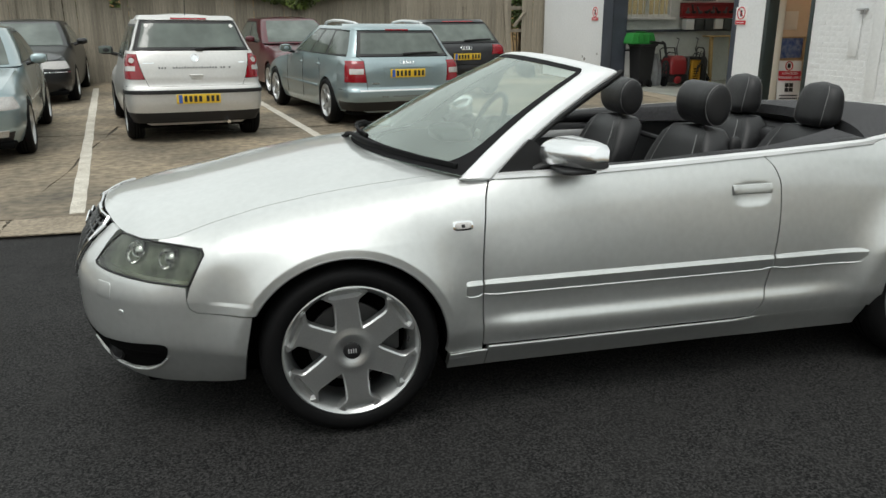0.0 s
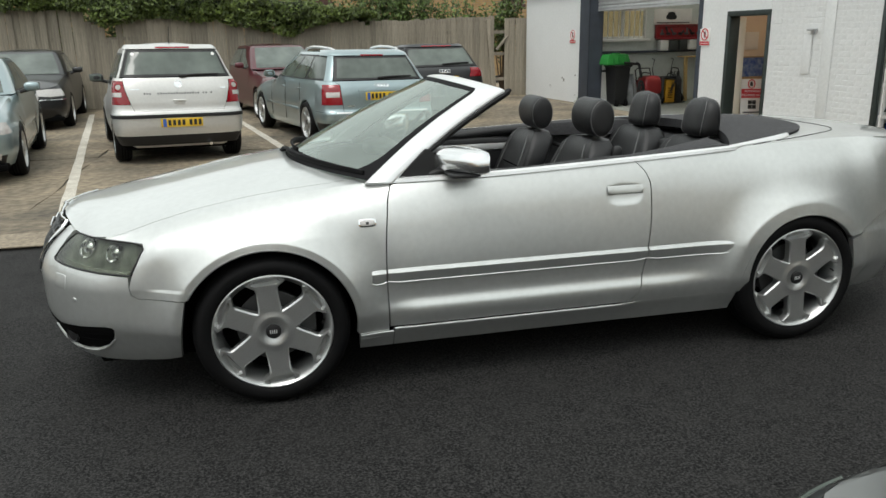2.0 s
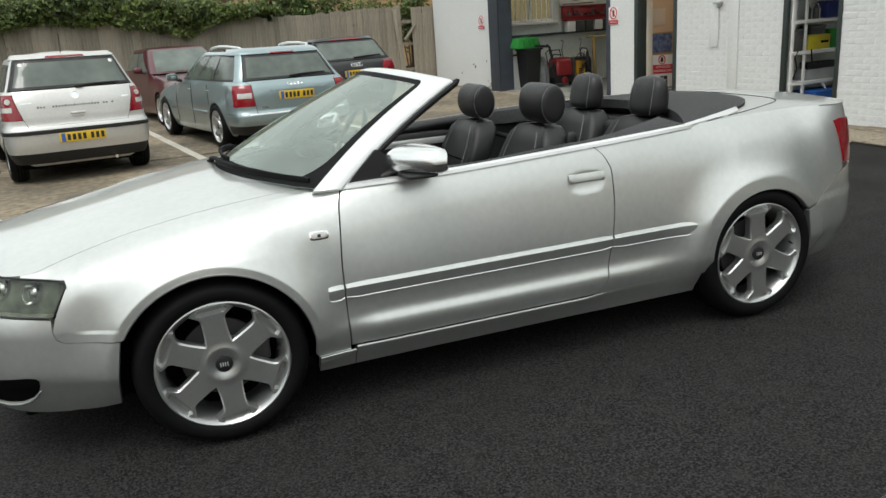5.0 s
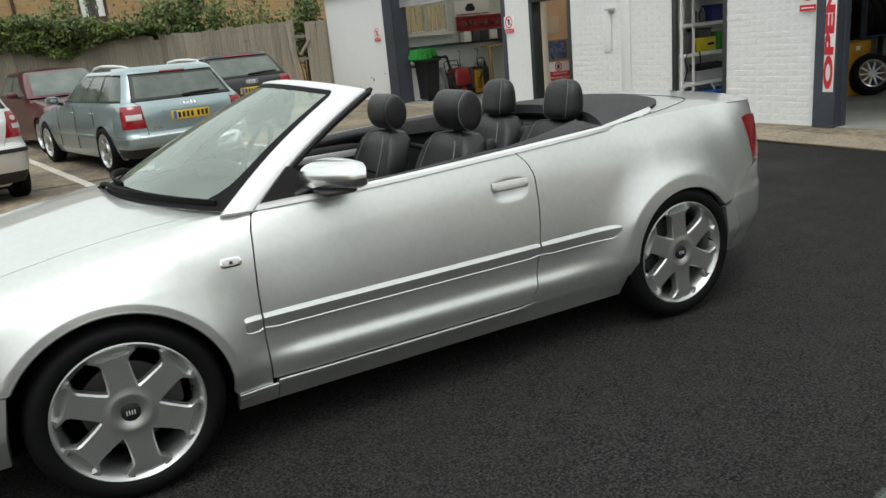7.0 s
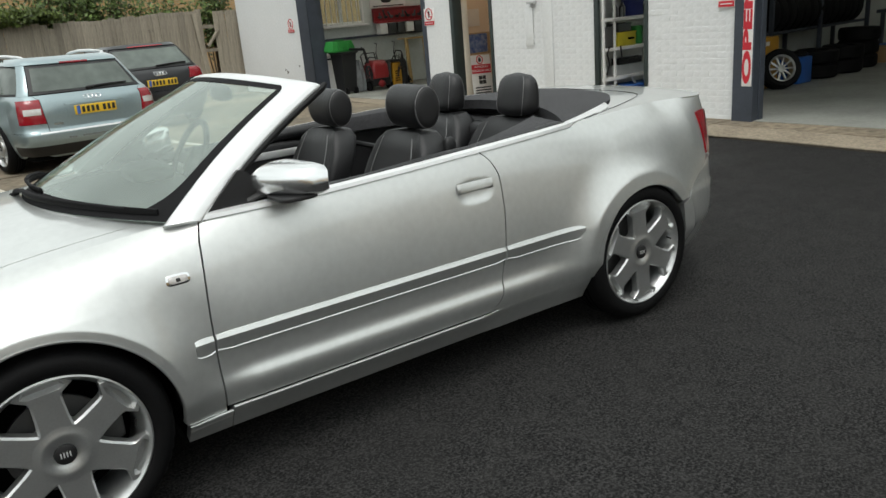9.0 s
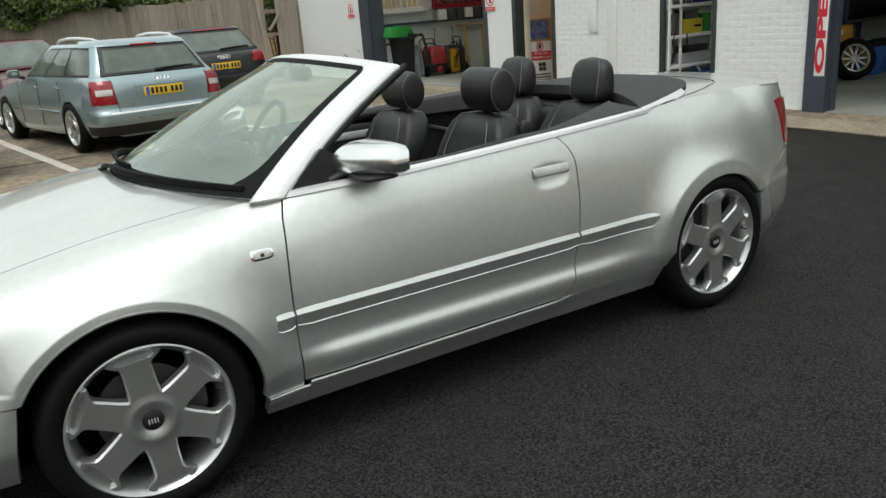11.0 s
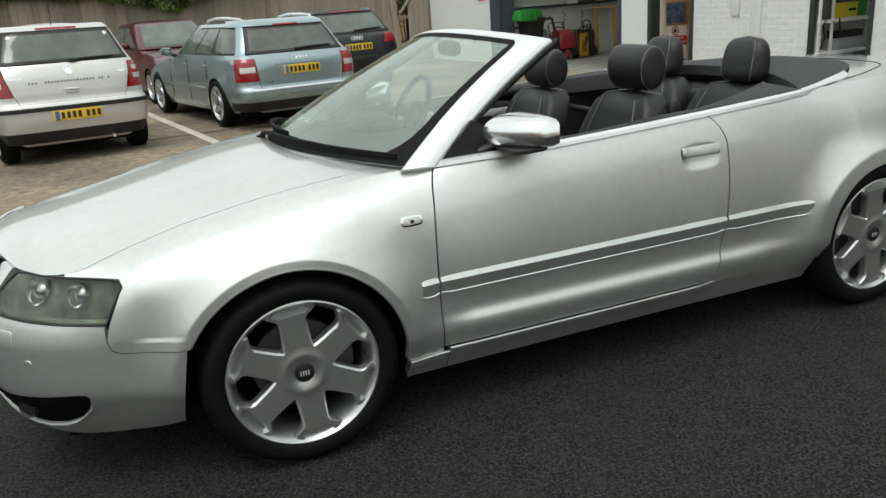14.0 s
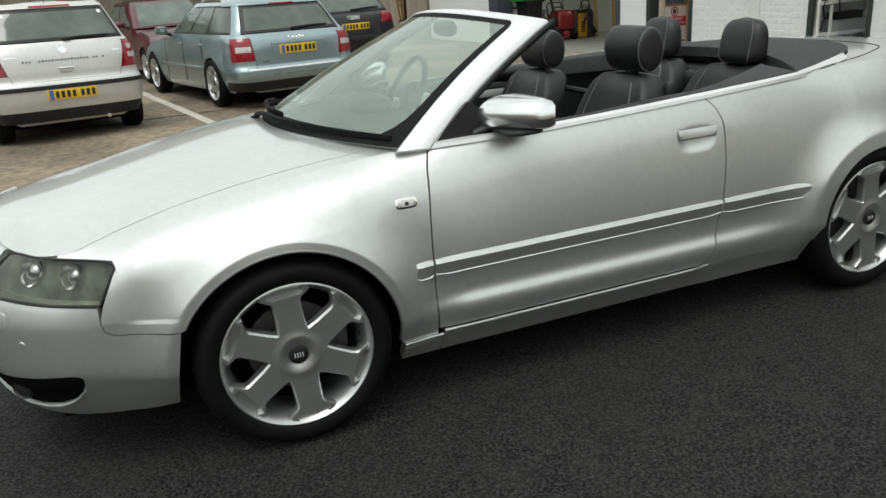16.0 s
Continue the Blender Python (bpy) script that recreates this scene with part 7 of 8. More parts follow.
# black saloon behind it
gh = dict(f0=0.66, f1=1.50, r0=3.75, r1=3.0, w0=0.84, w1=0.62, z0=0.95, z1=1.40, dome=0.05)
black_saloon, S, gh = parked_car("black saloon facing out with clear headlights", BLACK_PAINT, place_front_axle(-4.38, 13.0, 7), 0.93, 0.92, 2.94, 1.12, 0.74, 0.93, 0.97, 1.0, 0.62, gh,
    side_windows=(((0.12, 0.27), (0.46, 0.48), 0.10, 0.86), ((0.49, 0.51), (0.84, 0.80), 0.10, 0.86)), wheel_r=0.335, rim_r=0.24, boot=True)
lamp_patch(black_saloon, S, "headlight", [((S.a0 + 0.42, 0.64), (S.a0 + 0.40, 0.74)), ((S.a0 + 0.65, 0.62), (S.a0 + 0.62, 0.755)), ((S.a0 + 1.0, 0.62), (S.a0 + 0.98, 0.75))], CLEAR_LAMP, 0.010, "clear headlight")
lamp_patch(black_saloon, S, "bright_trim", [((S.a0 + 0.42, 0.56), (S.a0 + 0.42, 0.575)), ((S.a0 + 1.0, 0.555), (S.a0 + 1.0, 0.57))], CHROME, 0.012, nv=2)

# silver-grey car with its nose towards the cabriolet
gh = dict(f0=0.60, f1=1.42, r0=3.25, r1=2.62, w0=0.80, w1=0.60, z0=0.92, z1=1.36, dome=0.05)
grey_car, S, gh = parked_car("silver-grey car standing nose-on to the cabriolet", GREY_SILVER, place_rear_axle(1.71, -5.42, 0.0, 2.65) @ Matrix.Translation((0, 0, -0.027)), 0.88, 0.90, 2.65, 1.0, 0.62, 0.86, 0.93, 0.95, 0.58, gh,
    side_windows=(((0.12, 0.28), (0.46, 0.48), 0.10, 0.86), ((0.49, 0.51), (0.84, 0.80), 0.10, 0.86)), boot=True)
lamp_patch(grey_car, S, "headlight", [((S.a0 + 0.50, 0.53), (S.a0 + 0.50, 0.615)), ((S.a0 + 0.72, 0.53), (S.a0 + 0.72, 0.63)), ((S.a0 + 1.02, 0.54), (S.a0 + 1.00, 0.645))], GLASS_REAR, 0.006, "dark glassy headlight")

# ---- things inside the workshop, seen through its openings (local to the building) ----
def local(name, label, category, group=""):
    return thing(name, label, category, group, BM)


# barred window of the first bay
win = local("window_1", "white barred window in the bay wall", "window")
tagged(win, kind="structure")
part("window_frame", join(box(0.36, 1.56, 13.19, 13.24, 2.04, 2.10), box(0.36, 1.56, 13.19, 13.24, 1.43, 1.49), box(0.36, 0.42, 13.19, 13.24, 1.49, 2.04), box(1.50, 1.56, 13.19, 13.24, 1.49, 2.04), box(0.93, 0.98, 13.19, 13.24, 1.49, 2.04)), SIGN_WHITE, win, smooth=False)
part("window_sill", box(0.30, 1.62, 13.08, 13.2, 1.38, 1.43, 0.006), SIGN_WHITE, win, smooth=False)
pn = part("pane", box(0.42, 1.5, 13.245, 13.25, 1.49, 2.04), GLASS, win, smooth=False)
pn.visible_shadow = False
for k in range(9):
    part("window_bar", tube([(0.42 + 0.135 * k, 13.15, 1.45), (0.42 + 0.135 * k, 13.15, 2.08)], 0.012, 6), SIGN_WHITE, win)
# grey ledge along the wall
solid("wall_ledge", box(0.3, 6, 13.08, 13.2, 1.12, 1.17, 0.008), SLATE_STEEL, "grey service ledge along the wall", "ledge", m=BM)
# red tool shelf with clutter and trays
rs = local("tool_shelf", "red wall shelf crowded with tools and grey bins", "shelf")
part("shelf_back", box(1.78, 3.3, 13.10, 13.19, 1.43, 1.70, 0.01), RED_METAL, rs)
part("shelf_board", box(1.76, 3.32, 12.92, 13.12, 1.40, 1.44, 0.008), RED_METAL, rs)
for k in range(6):
    part("bin", box(1.80 + 0.25 * k, 2.01 + 0.25 * k, 12.93, 13.10, 1.16 + 0.01 * (k % 2), 1.39, 0.015), (GREY_PAINT if k % 3 else WHITE_PLASTIC), rs)
random.seed(9)
for k in range(9):
    xk = 1.85 + 0.16 * k
    part("tool", join(tube([(xk, 12.98, 1.50), (xk + random.uniform(-0.1, 0.1), 12.97, 1.50 + random.uniform(0.08, 0.2))], 0.02, 6), blob(xk, 12.98, 1.53, 0.05, 0.04, 0.03, 3, 10, 6)), BLACK if k % 2 else DARK_ALLOY, rs)
part("top_rail", box(1.78, 3.3, 13.06, 13.19, 1.70, 1.73, 0.006), RED_METAL, rs)
post = solid("wall_banner", box(1.75, 2.75, 13.18, 13.195, 1.74, 2.08, 0.003), SIGN_WHITE, "white banner with a dark car emblem", "banner", m=BM)
part("car_shape", join(blob(2.2, 13.176, 1.90, 0.14, 0.006, 0.06, 3), blob(2.2, 13.176, 1.96, 0.10, 0.006, 0.05, 3)), BLACK, post)
part("caption_bar", box(1.82, 2.68, 13.170, 13.179, 1.765, 1.785), GREY_PAINT, post)
# black bin with a green box on it
bin_ = local("waste_bin", "black wheelie bin with an open flap", "bin")
rows = [[(0.47 + sx, 12.50 + sy, z) for sx, sy in ((-w, -d), (w, -d), (w, d), (-w, d))] for z, w, d in ((0.06, 0.14, 0.17), (0.84, 0.18, 0.22), (0.87, 0.20, 0.24))]
v, f = grid(rows, close_v=True)
part("bin_body", (v, f + [(3, 2, 1, 0)]), BLACK, bin_, smooth=False)
part("bin_rim", box(0.25, 0.69, 12.24, 12.74, 0.86, 0.90, 0.015), BLACK, bin_)
part("bin_flap", moved(box(0.0, 0.36, -0.22, 0.22, 0.0, 0.05, 0.015), Matrix.Translation((0.50, 12.48, 0.92)) @ pose(0, 0, 0, 0, 6, 0)), BLACK, bin_)
part("bin_handle", tube([(0.80, 12.30, 0.94), (0.86, 12.28, 0.90), (0.92, 12.26, 0.62)], 0.03, 8), BLACK, bin_)
for sx in (0.36, 0.58):
    part("bin_wheel", moved(lathe([(0.0, -0.02), (0.08, -0.02), (0.08, 0.02), (0.0, 0.02)], 20), Matrix.Translation((sx, 12.32, 0.082)) @ pose(0, 0, 0, 0, 90, 0)), RUBBER, bin_)
gb = local("green_box", "green plastic carry box lying on the bin", "box")
box_rows = [[(0.38 + sx * k, 12.48 + sy * k, z) for sx, sy in ((-0.27, -0.17), (0.27, -0.17), (0.27, 0.17), (-0.27, 0.17))] for z, k in ((0.902, 1.0), (0.93, 1.04), (1.02, 0.97), (1.11, 0.86), (1.125, 0.82))]
v, f = grid(box_rows, close_v=True)
part("box_body", (v, f + [(3, 2, 1, 0), tuple(range(len(v) - 4, len(v)))]), BIN_GREEN, gb, smooth=False)
for k in range(3):
    part("rib", box(0.24 + 0.13 * k, 0.28 + 0.13 * k, 12.295, 12.34, 0.95, 1.08, 0.006), BIN_GREEN, gb)
part("grip", box(0.28, 0.50, 12.46, 12.50, 1.125, 1.15, 0.01), BIN_GREEN, gb)
cab = local("white_cabinet", "white low cupboard beside the bin", "cupboard")
part("cabinet_body", box(0.10, 0.44, 12.80, 13.16, 0.02, 0.74, 0.006), SIGN_WHITE, cab, smooth=False)
part("cabinet_top", box(0.09, 0.45, 12.78, 13.17, 0.74, 0.77, 0.006), BLACK, cab, smooth=False)
solid("paper_roll", moved(lathe([(0.02, -0.09), (0.055, -0.09), (0.055, 0.09), (0.02, 0.09)], 20), Matrix.Translation((0.24, 12.88, 0.826)) @ pose(0, 0, 0, 0, 90, 0)), WHITE_PLASTIC, "white paper roll on the cupboard", "paper roll", m=BM)
sack = local("plastic_sack", "clear grey plastic sack beside the bin", "sack")
sk = []
for i in range(12):
    u = i / 11
    r_ = 0.15 * (1 - 0.75 * u ** 2.5) * (1 - 0.2 * (1 - u) ** 4)
    sk.append([(0.82 + r_ * (1 + 0.16 * math.sin(5 * a + 4 * u)) * math.cos(a), 12.50 + r_ * (1 + 0.14 * math.sin(7 * a + 2)) * math.sin(a), 0.03 + 0.66 * u) for a in (2 * math.pi * k / 24 for k in range(24))])
part("film", grid(sk, close_v=True), node_mat("grey_film", (0.26, 0.27, 0.28), 0.25, vary=0.5, scale=9), sack)

# red wheeled washer: tapered hood, dark chassis, round pump cover, hoses
ws = local("pressure_washer", "red pressure washer with dark chassis and looped hoses", "machine")
hood = []
for z, x0, x1, d in ((0.27, 1.00, 1.42, 0.22), (0.34, 0.985, 1.44, 0.235), (0.52, 1.00, 1.43, 0.215), (0.60, 1.03, 1.41, 0.19), (0.645, 1.09, 1.37, 0.13)):
    cx, hw = (x0 + x1) / 2, (x1 - x0) / 2
    hood.append([(cx + hw * math.copysign(abs(math.cos(a)) ** 0.38, math.cos(a)), 12.42 + d * math.copysign(abs(math.sin(a)) ** 0.38, math.sin(a)), z) for a in (2 * math.pi * (k + 0.5) / 32 for k in range(32))])
v, f = grid(hood, close_v=True)
part("hood", (v, f + [tuple(reversed(range(32))), tuple(range(len(v) - 32, len(v)))]), RED_METAL, ws, sharp=40)
part("side_panel", box(1.42, 1.50, 12.22, 12.60, 0.14, 0.62, 0.04), GREY_PAINT, ws)
part("chassis", box(0.97, 1.46, 12.22, 12.62, 0.10, 0.27, 0.04), BLACK, ws)
part("pump_cover", moved(lathe([(0.0, 0.03), (0.055, 0.028), (0.075, 0.012), (0.082, -0.02)], 24), Matrix.Translation((1.20, 12.20, 0.155)) @ pose(0, 0, 0, 90, 0, 0)), RED_METAL, ws)
for sx in (0.95, 1.48):
    part("wheel", moved(lathe([(0.0, -0.03), (0.10, -0.03), (0.115, 0.0), (0.10, 0.03), (0.0, 0.03)], 20), Matrix.Translation((sx, 12.34, 0.117)) @ pose(0, 0, 0, 0, 90, 0)), RUBBER, ws)
part("push_bar", tube([(1.02, 12.58, 0.45), (0.98, 12.62, 0.76), (1.04, 12.62, 0.80), (1.34, 12.62, 0.80), (1.40, 12.6, 0.5)], 0.013, 8), BLACK, ws)
for k, (ox, oz, r_) in enumerate(((0.90, 0.40, 0.13), (0.93, 0.36, 0.10), (0.89, 0.44, 0.08))):
    part("hose", tube([(ox + 0.5 * r_ * math.cos(t), 12.24 - 0.012 * k, oz + r_ * 1.25 * math.sin(t) + 0.01 * math.sin(3 * t)) for t in np.linspace(0.3, 6.6, 32)], 0.017, 6), BLACK, ws, "black looped hose")
part("lance", tube([(0.86, 12.30, 0.60), (0.98, 12.28, 0.73), (1.18, 12.30, 0.70)], 0.014, 6), BLACK, ws)
ch = local("engine_charger", "yellow upright workshop charger with black leads", "machine")
part("casing", box(1.54, 1.78, 12.24, 12.60, 0.05, 0.56, 0.025), YELLOW_METAL, ch)
part("control_panel", moved(box(1.52, 1.80, 12.20, 12.58, 0.0, 0.05, 0.02), Matrix.Translation((0, 0, 0.57))), BLACK, ch)
part("louvre", join(*[box(1.60, 1.72, 12.232, 12.24, 0.16 + 0.05 * k, 0.18 + 0.05 * k) for k in range(5)]), DEEP, ch, smooth=False)
for k in range(3):
    part("lead", tube([(1.52 + 0.09 * k, 12.22, 0.62), (1.56 + 0.08 * k, 12.20, 0.70 + 0.02 * k), (1.68 + 0.05 * k, 12.19, 0.66), (1.66 + 0.02 * k, 12.20, 0.40), (1.64 + 0.05 * k, 12.20, 0.25 + 0.08 * k)], 0.012, 6), BLACK, ch)
tr = local("bottle_trolley", "black two-wheeled trolley with a steel bottle", "trolley")
part("frame", join(tube([(1.84, 12.50, 0.10), (1.84, 12.54, 0.72), (1.88, 12.54, 0.80), (2.02, 12.54, 0.78), (2.04, 12.52, 0.70), (2.06, 12.48, 0.10)], 0.014, 8), tube([(1.84, 12.52, 0.45), (2.05, 12.51, 0.45)], 0.012, 8)), BLACK, tr)
part("bottle", moved(lathe([(0.0, 0.0), (0.085, 0.0), (0.09, 0.02), (0.09, 0.46), (0.06, 0.54), (0.025, 0.57), (0.025, 0.61), (0.0, 0.61)], 20), Matrix.Translation((1.94, 12.40, 0.06))), BLACK, tr)
part("toe_plate", box(1.82, 2.08, 12.28, 12.54, 0.04, 0.06, 0.004), BLACK, tr)
for sx in (1.82, 2.10):
    part("wheel", moved(lathe([(0.0, -0.02), (0.085, -0.02), (0.09, 0.0), (0.085, 0.02), (0.0, 0.02)], 20), Matrix.Translation((sx, 12.50, 0.112)) @ pose(0, 0, 0, 0, 90, 0)), RUBBER, tr)
part("hose", tube([(1.94, 12.40, 0.66), (1.86, 12.30, 0.72), (1.80, 12.26, 0.5), (1.90, 12.24, 0.3), (2.04, 12.26, 0.12)], 0.014, 6), BLACK, tr)
tb = local("timber_stand", "yellow timber stand against the wall", "stand")
part("board", box(2.36, 3.04, 12.72, 13.1, 1.0, 1.03, 0.004), node_mat("raw_timber", (0.5, 0.34, 0.14), 0.7, vary=0.3, scale=4), tb)
for sx in (2.44, 2.96):
    part("leg", moved(box(-0.035, 0.035, -0.03, 0.03, 0, 1.0, 0.004), Matrix.Translation((sx, 12.80, 0.0)) @ pose(0, 0, 0, 0, -3, 0)), bpy.data.materials["raw_timber"], tb)
for k, sx in enumerate((1.75, 2.25)):
    solid("hose", tube([(sx, 13.17, 0.98), (sx + 0.03, 13.12, 0.96), (sx - 0.03, 13.10, 0.75), (sx + 0.02, 13.1, 0.55)], 0.012, 6), GREY_PAINT, "grey air hose hanging on the wall", "hose", "air hoses", m=BM)

# corridor: notice, blue crate on a shelf, standing board
solid("wall_notice", box(0.35, 0.65, 8.305, 8.315, 1.26, 1.54, 0.001), SIGN_CREAM, "faded paper notice on the wall", "notice", m=BM)
nt = solid("notice_board", box(0.34, 0.80, 8.30, 8.316, 0.82, 1.13, 0.004), node_mat("blue_board", (0.03, 0.07, 0.22), 0.6, vary=0.8, scale=14, tint=(0.25, 0.28, 0.34)), "dark blue board pinned with pale papers", "notice board", m=BM)
part("frame", join(box(0.33, 0.86, 8.29, 8.30, 1.13, 1.15), box(0.80, 0.86, 8.29, 8.30, 0.8, 1.13), box(0.33, 0.86, 8.29, 8.30, 0.79, 0.82)), CARDBOARD, nt, smooth=False)
bd = solid("standing_sign", moved(box(0, 0.46, -0.008, 0.008, 0, 0.76, 0.003), Matrix.Translation((0.33, 8.20, 0.03)) @ pose(0, 0, 0, -7, 2, 0)), SIGN_WHITE, "tall white sign board with red AUTHORISED PERSONNEL ONLY band", "sign", m=BM)
SB = Matrix.Translation((0.33, 8.20, 0.03)) @ pose(0, 0, 0, -7, 2, 0)
part("red_band", moved(box(0.01, 0.45, -0.014, -0.009, 0.45, 0.60), SB), SIGN_RED, bd, smooth=False)
for k, tx in enumerate(("AUTHORISED", "PERSONNEL ONLY")):
    words(tx, 0.052, SB @ Matrix.Translation((0.23, -0.015, 0.56 - 0.066 * k)) @ pose(0, 0, 0, 90, 0, 0), SIGN_WHITE, "lettering", bd, 0.001)
part("red_ring", moved(tube([(0.21 + 0.068 * math.cos(t), -0.012, 0.68 + 0.068 * math.sin(t)) for t in np.linspace(0, 6.2832, 24)], 0.009, 6), SB), SIGN_RED, bd)
part("pictogram", moved(blob(0.21, -0.011, 0.68, 0.03, 0.003, 0.04, 3, 10, 6), SB), INK, bd)
for ix in range(2):
    for iz in range(2):
        part("pictogram", moved(box(0.15 + 0.085 * ix, 0.225 + 0.085 * ix, -0.012, -0.009, 0.27 + 0.075 * iz, 0.335 + 0.075 * iz), SB), INK, bd, smooth=False)
for k in range(4):
    part("caption_bar", moved(box(0.05, 0.41, -0.012, -0.009, 0.20 - 0.045 * k, 0.222 - 0.045 * k), SB), GREY_PAINT, bd, smooth=False)

# store: white slotted shelving along its side wall
sh = local("store_shelving", "white slotted steel shelving filled with parts", "shelving")
for x, y in ((0.066, 5.15), (0.30, 5.15), (1.25, 5.15), (0.30, 5.36), (1.25, 5.36)):
    part("upright", box(x - 0.017, x + 0.017, y - 0.013, y + 0.013, 0.02, 2.3, 0.002), SIGN_WHITE, sh, smooth=False)
for z in (0.475, 0.875, 1.272, 1.66):
    part("shelf_board", join(box(0.26, 1.30, 5.13, 5.38, z - 0.045, z, 0.004), box(0.045, 0.26, 5.13, 5.172, z - 0.045, z, 0.003)), SIGN_WHITE, sh, smooth=False)
part("brace", tube([(0.66, 5.14, 0.435), (0.86, 5.14, 0.20)], 0.016, 6), SIGN_WHITE, sh)


def stock(name, label, cat, x0, x1, z0, h, mat_, d0=5.17, d1=5.35, crown=0.0):
    """Container on the shelf with a rim, or a lid where it has a crown."""
    top = z0 + h
    ob = thing(name, label, cat, m=BM)
    part("body", box(x0, x1, d0, d1, z0 + 0.001, top - 0.02, 0.008), mat_, ob)
    part("rim", box(x0 - 0.006, x1 + 0.006, d0 - 0.006, d1 + 0.006, top - 0.022, top + crown, 0.006), mat_, ob)
    return ob


yb = stock("parts_box", "yellow plastic parts box on the shelf", "box", 0.39, 0.80, 0.875, 0.19, node_mat("yellow_box", (0.62, 0.52, 0.03), 0.4, vary=0.3, scale=6))
part("label_slot", box(0.62, 0.76, 5.166, 5.171, 0.955, 0.985), DEEP, yb, smooth=False)
stock("parts_box", "grey parts box on the yellow box", "box", 0.42, 0.70, 1.068, 0.12, GREY_PAINT)
solid("green_drum", moved(lathe([(0.0, 0.0), (0.085, 0.0), (0.088, 0.01), (0.088, 0.23), (0.092, 0.24), (0.088, 0.25), (0.0, 0.252)], 24), Matrix.Translation((0.92, 5.25, 0.876))), BIN_GREEN, "green oil drum on the shelf", "drum", m=BM)
stock("crate", "blue plastic crate on the floor", "crate", 0.36, 1.10, 0.022, 0.32, BLUE_PLASTIC, 4.98, 5.33)
stock("blue_bag", "dark blue bag on the upper shelf", "bag", 0.72, 0.98, 1.272, 0.20, node_mat("blue_bag", (0.02, 0.03, 0.16), 0.6, vary=0.4, scale=8), crown=0.02)
stock("steel_tray", "pale steel tray on the shelf", "tray", 0.38, 1.05, 0.475, 0.14, GALV)
stock("battery", "black battery lying on the steel tray", "battery", 0.46, 0.98, 0.616, 0.09, BLACK, 5.20, 5.34)
stock("parts_box", "dark box of parts on the shelf", "box", 0.10, 0.25, 0.875, 0.28, DARK_ALLOY, 5.135, 5.17)
for k in range(5):
    solid("bottle", lathe([(0.0, 0.0), (0.04, 0.0), (0.04, 0.13), (0.015, 0.16), (0.015, 0.19), (0.0, 0.19)], 14), WHITE_PLASTIC if k % 2 else GREY_PAINT, "plastic bottle on the shelf", "bottle", "shelf bottles", m=BM @ Matrix.Translation((0.38 + 0.075 * k if k < 4 else 1.08, 5.2 + 0.05 * (k % 2), 1.273)))
solid("hanging_cable", tube([(0.16, 5.125, 0.90), (0.10, 5.12, 0.8), (0.15, 5.12, 0.66), (0.09, 5.125, 0.52)], 0.012, 6), BLACK, "black cable hanging from the shelf", "cable", m=BM)
solid("hanging_cable", tube([(0.40, 5.125, 0.89), (0.42, 5.12, 0.72), (0.55, 5.12, 0.68), (0.78, 5.125, 0.72)], 0.010, 6), BLACK, "black cable slung below the shelf", "cable", m=BM)

# tyre bay
def loose_wheel(m, label, r=0.295, rim=0.195):
    w = thing("wheel", label, "wheel", "", BM @ m)
    part("tyre", lathe([(rim - 0.01, -0.1), (r - 0.03, -0.11), (r, -0.08), (r, 0.08), (r - 0.03, 0.11), (rim + 0.01, 0.1), (rim - 0.01, 0.08)], 40), RUBBER, w)
    part("rim", lathe([(rim - 0.02, -0.08), (rim - 0.03, 0.0), (rim - 0.02, 0.08), (rim + 0.005, 0.098)], 40), ALLOY, w)
    for k in range(10):
        a = 2 * math.pi * k / 10
        part("spoke", moved(box(0.03, rim - 0.015, -0.014, 0.014, 0.03, 0.07, 0.006), Matrix.Rotation(a, 4, "Z")), ALLOY, w)
    part("hub", lathe([(0.0, 0.075), (0.05, 0.072), (0.055, 0.02)], 20), ALLOY, w)


loose_wheel(Matrix.Translation((2.80, 4.07, 0.31)) @ pose(0, 0, 0, 72, 0, -38), "alloy wheel with a black tyre leaning against a yellow cabinet")
yc_ = local("yellow_cabinet", "yellow steel machine cabinet in the bay", "cabinet")
part("cabinet_body", box(2.55, 3.1, 4.25, 4.75, 0.02, 0.78, 0.02), YELLOW_METAL, yc_)
part("badge", box(2.70, 2.80, 4.24, 4.25, 0.66, 0.72), SIGN_WHITE, yc_, smooth=False)
tyre_mesh = mesh_of("tyre", lathe([(0.20, -0.1), (0.30, -0.11), (0.33, -0.08), (0.335, 0.0), (0.33, 0.08), (0.30, 0.11), (0.20, 0.1), (0.19, 0.0), (0.20, -0.1)], 32), RUBBER)


def tyre(m, label="used black tyre"):
    t = new("tyre", tyre_mesh)
    t.matrix_world = BM @ m
    tagged(t, label, "tyre", "stored tyres")


rack = local("tyre_rack", "dark steel rack holding rows of tyres", "rack")
for x in (3.4, 5.0, 6.8):
    for y in (4.55, 5.15):
        part("upright", box(x - 0.03, x + 0.03, y - 0.03, y + 0.03, 0.02, 2.6), SLATE_STEEL, rack, smooth=False)
for z in (0.78, 1.55, 2.3):
    for y in (4.6, 5.1):
        part("rail", tube([(3.35, y, z), (6.85, y, z)], 0.025, 8), SLATE_STEEL, rack)
for lvl in (0.78, 1.55):
    for k in range(13):
        tyre(Matrix.Translation((3.55 + 0.245 * k, 4.85, lvl + 0.30)) @ pose(0, 0, 0, 0, 90, 3 * ((k * 7) % 3 - 1)), "black tyre standing on the rack")
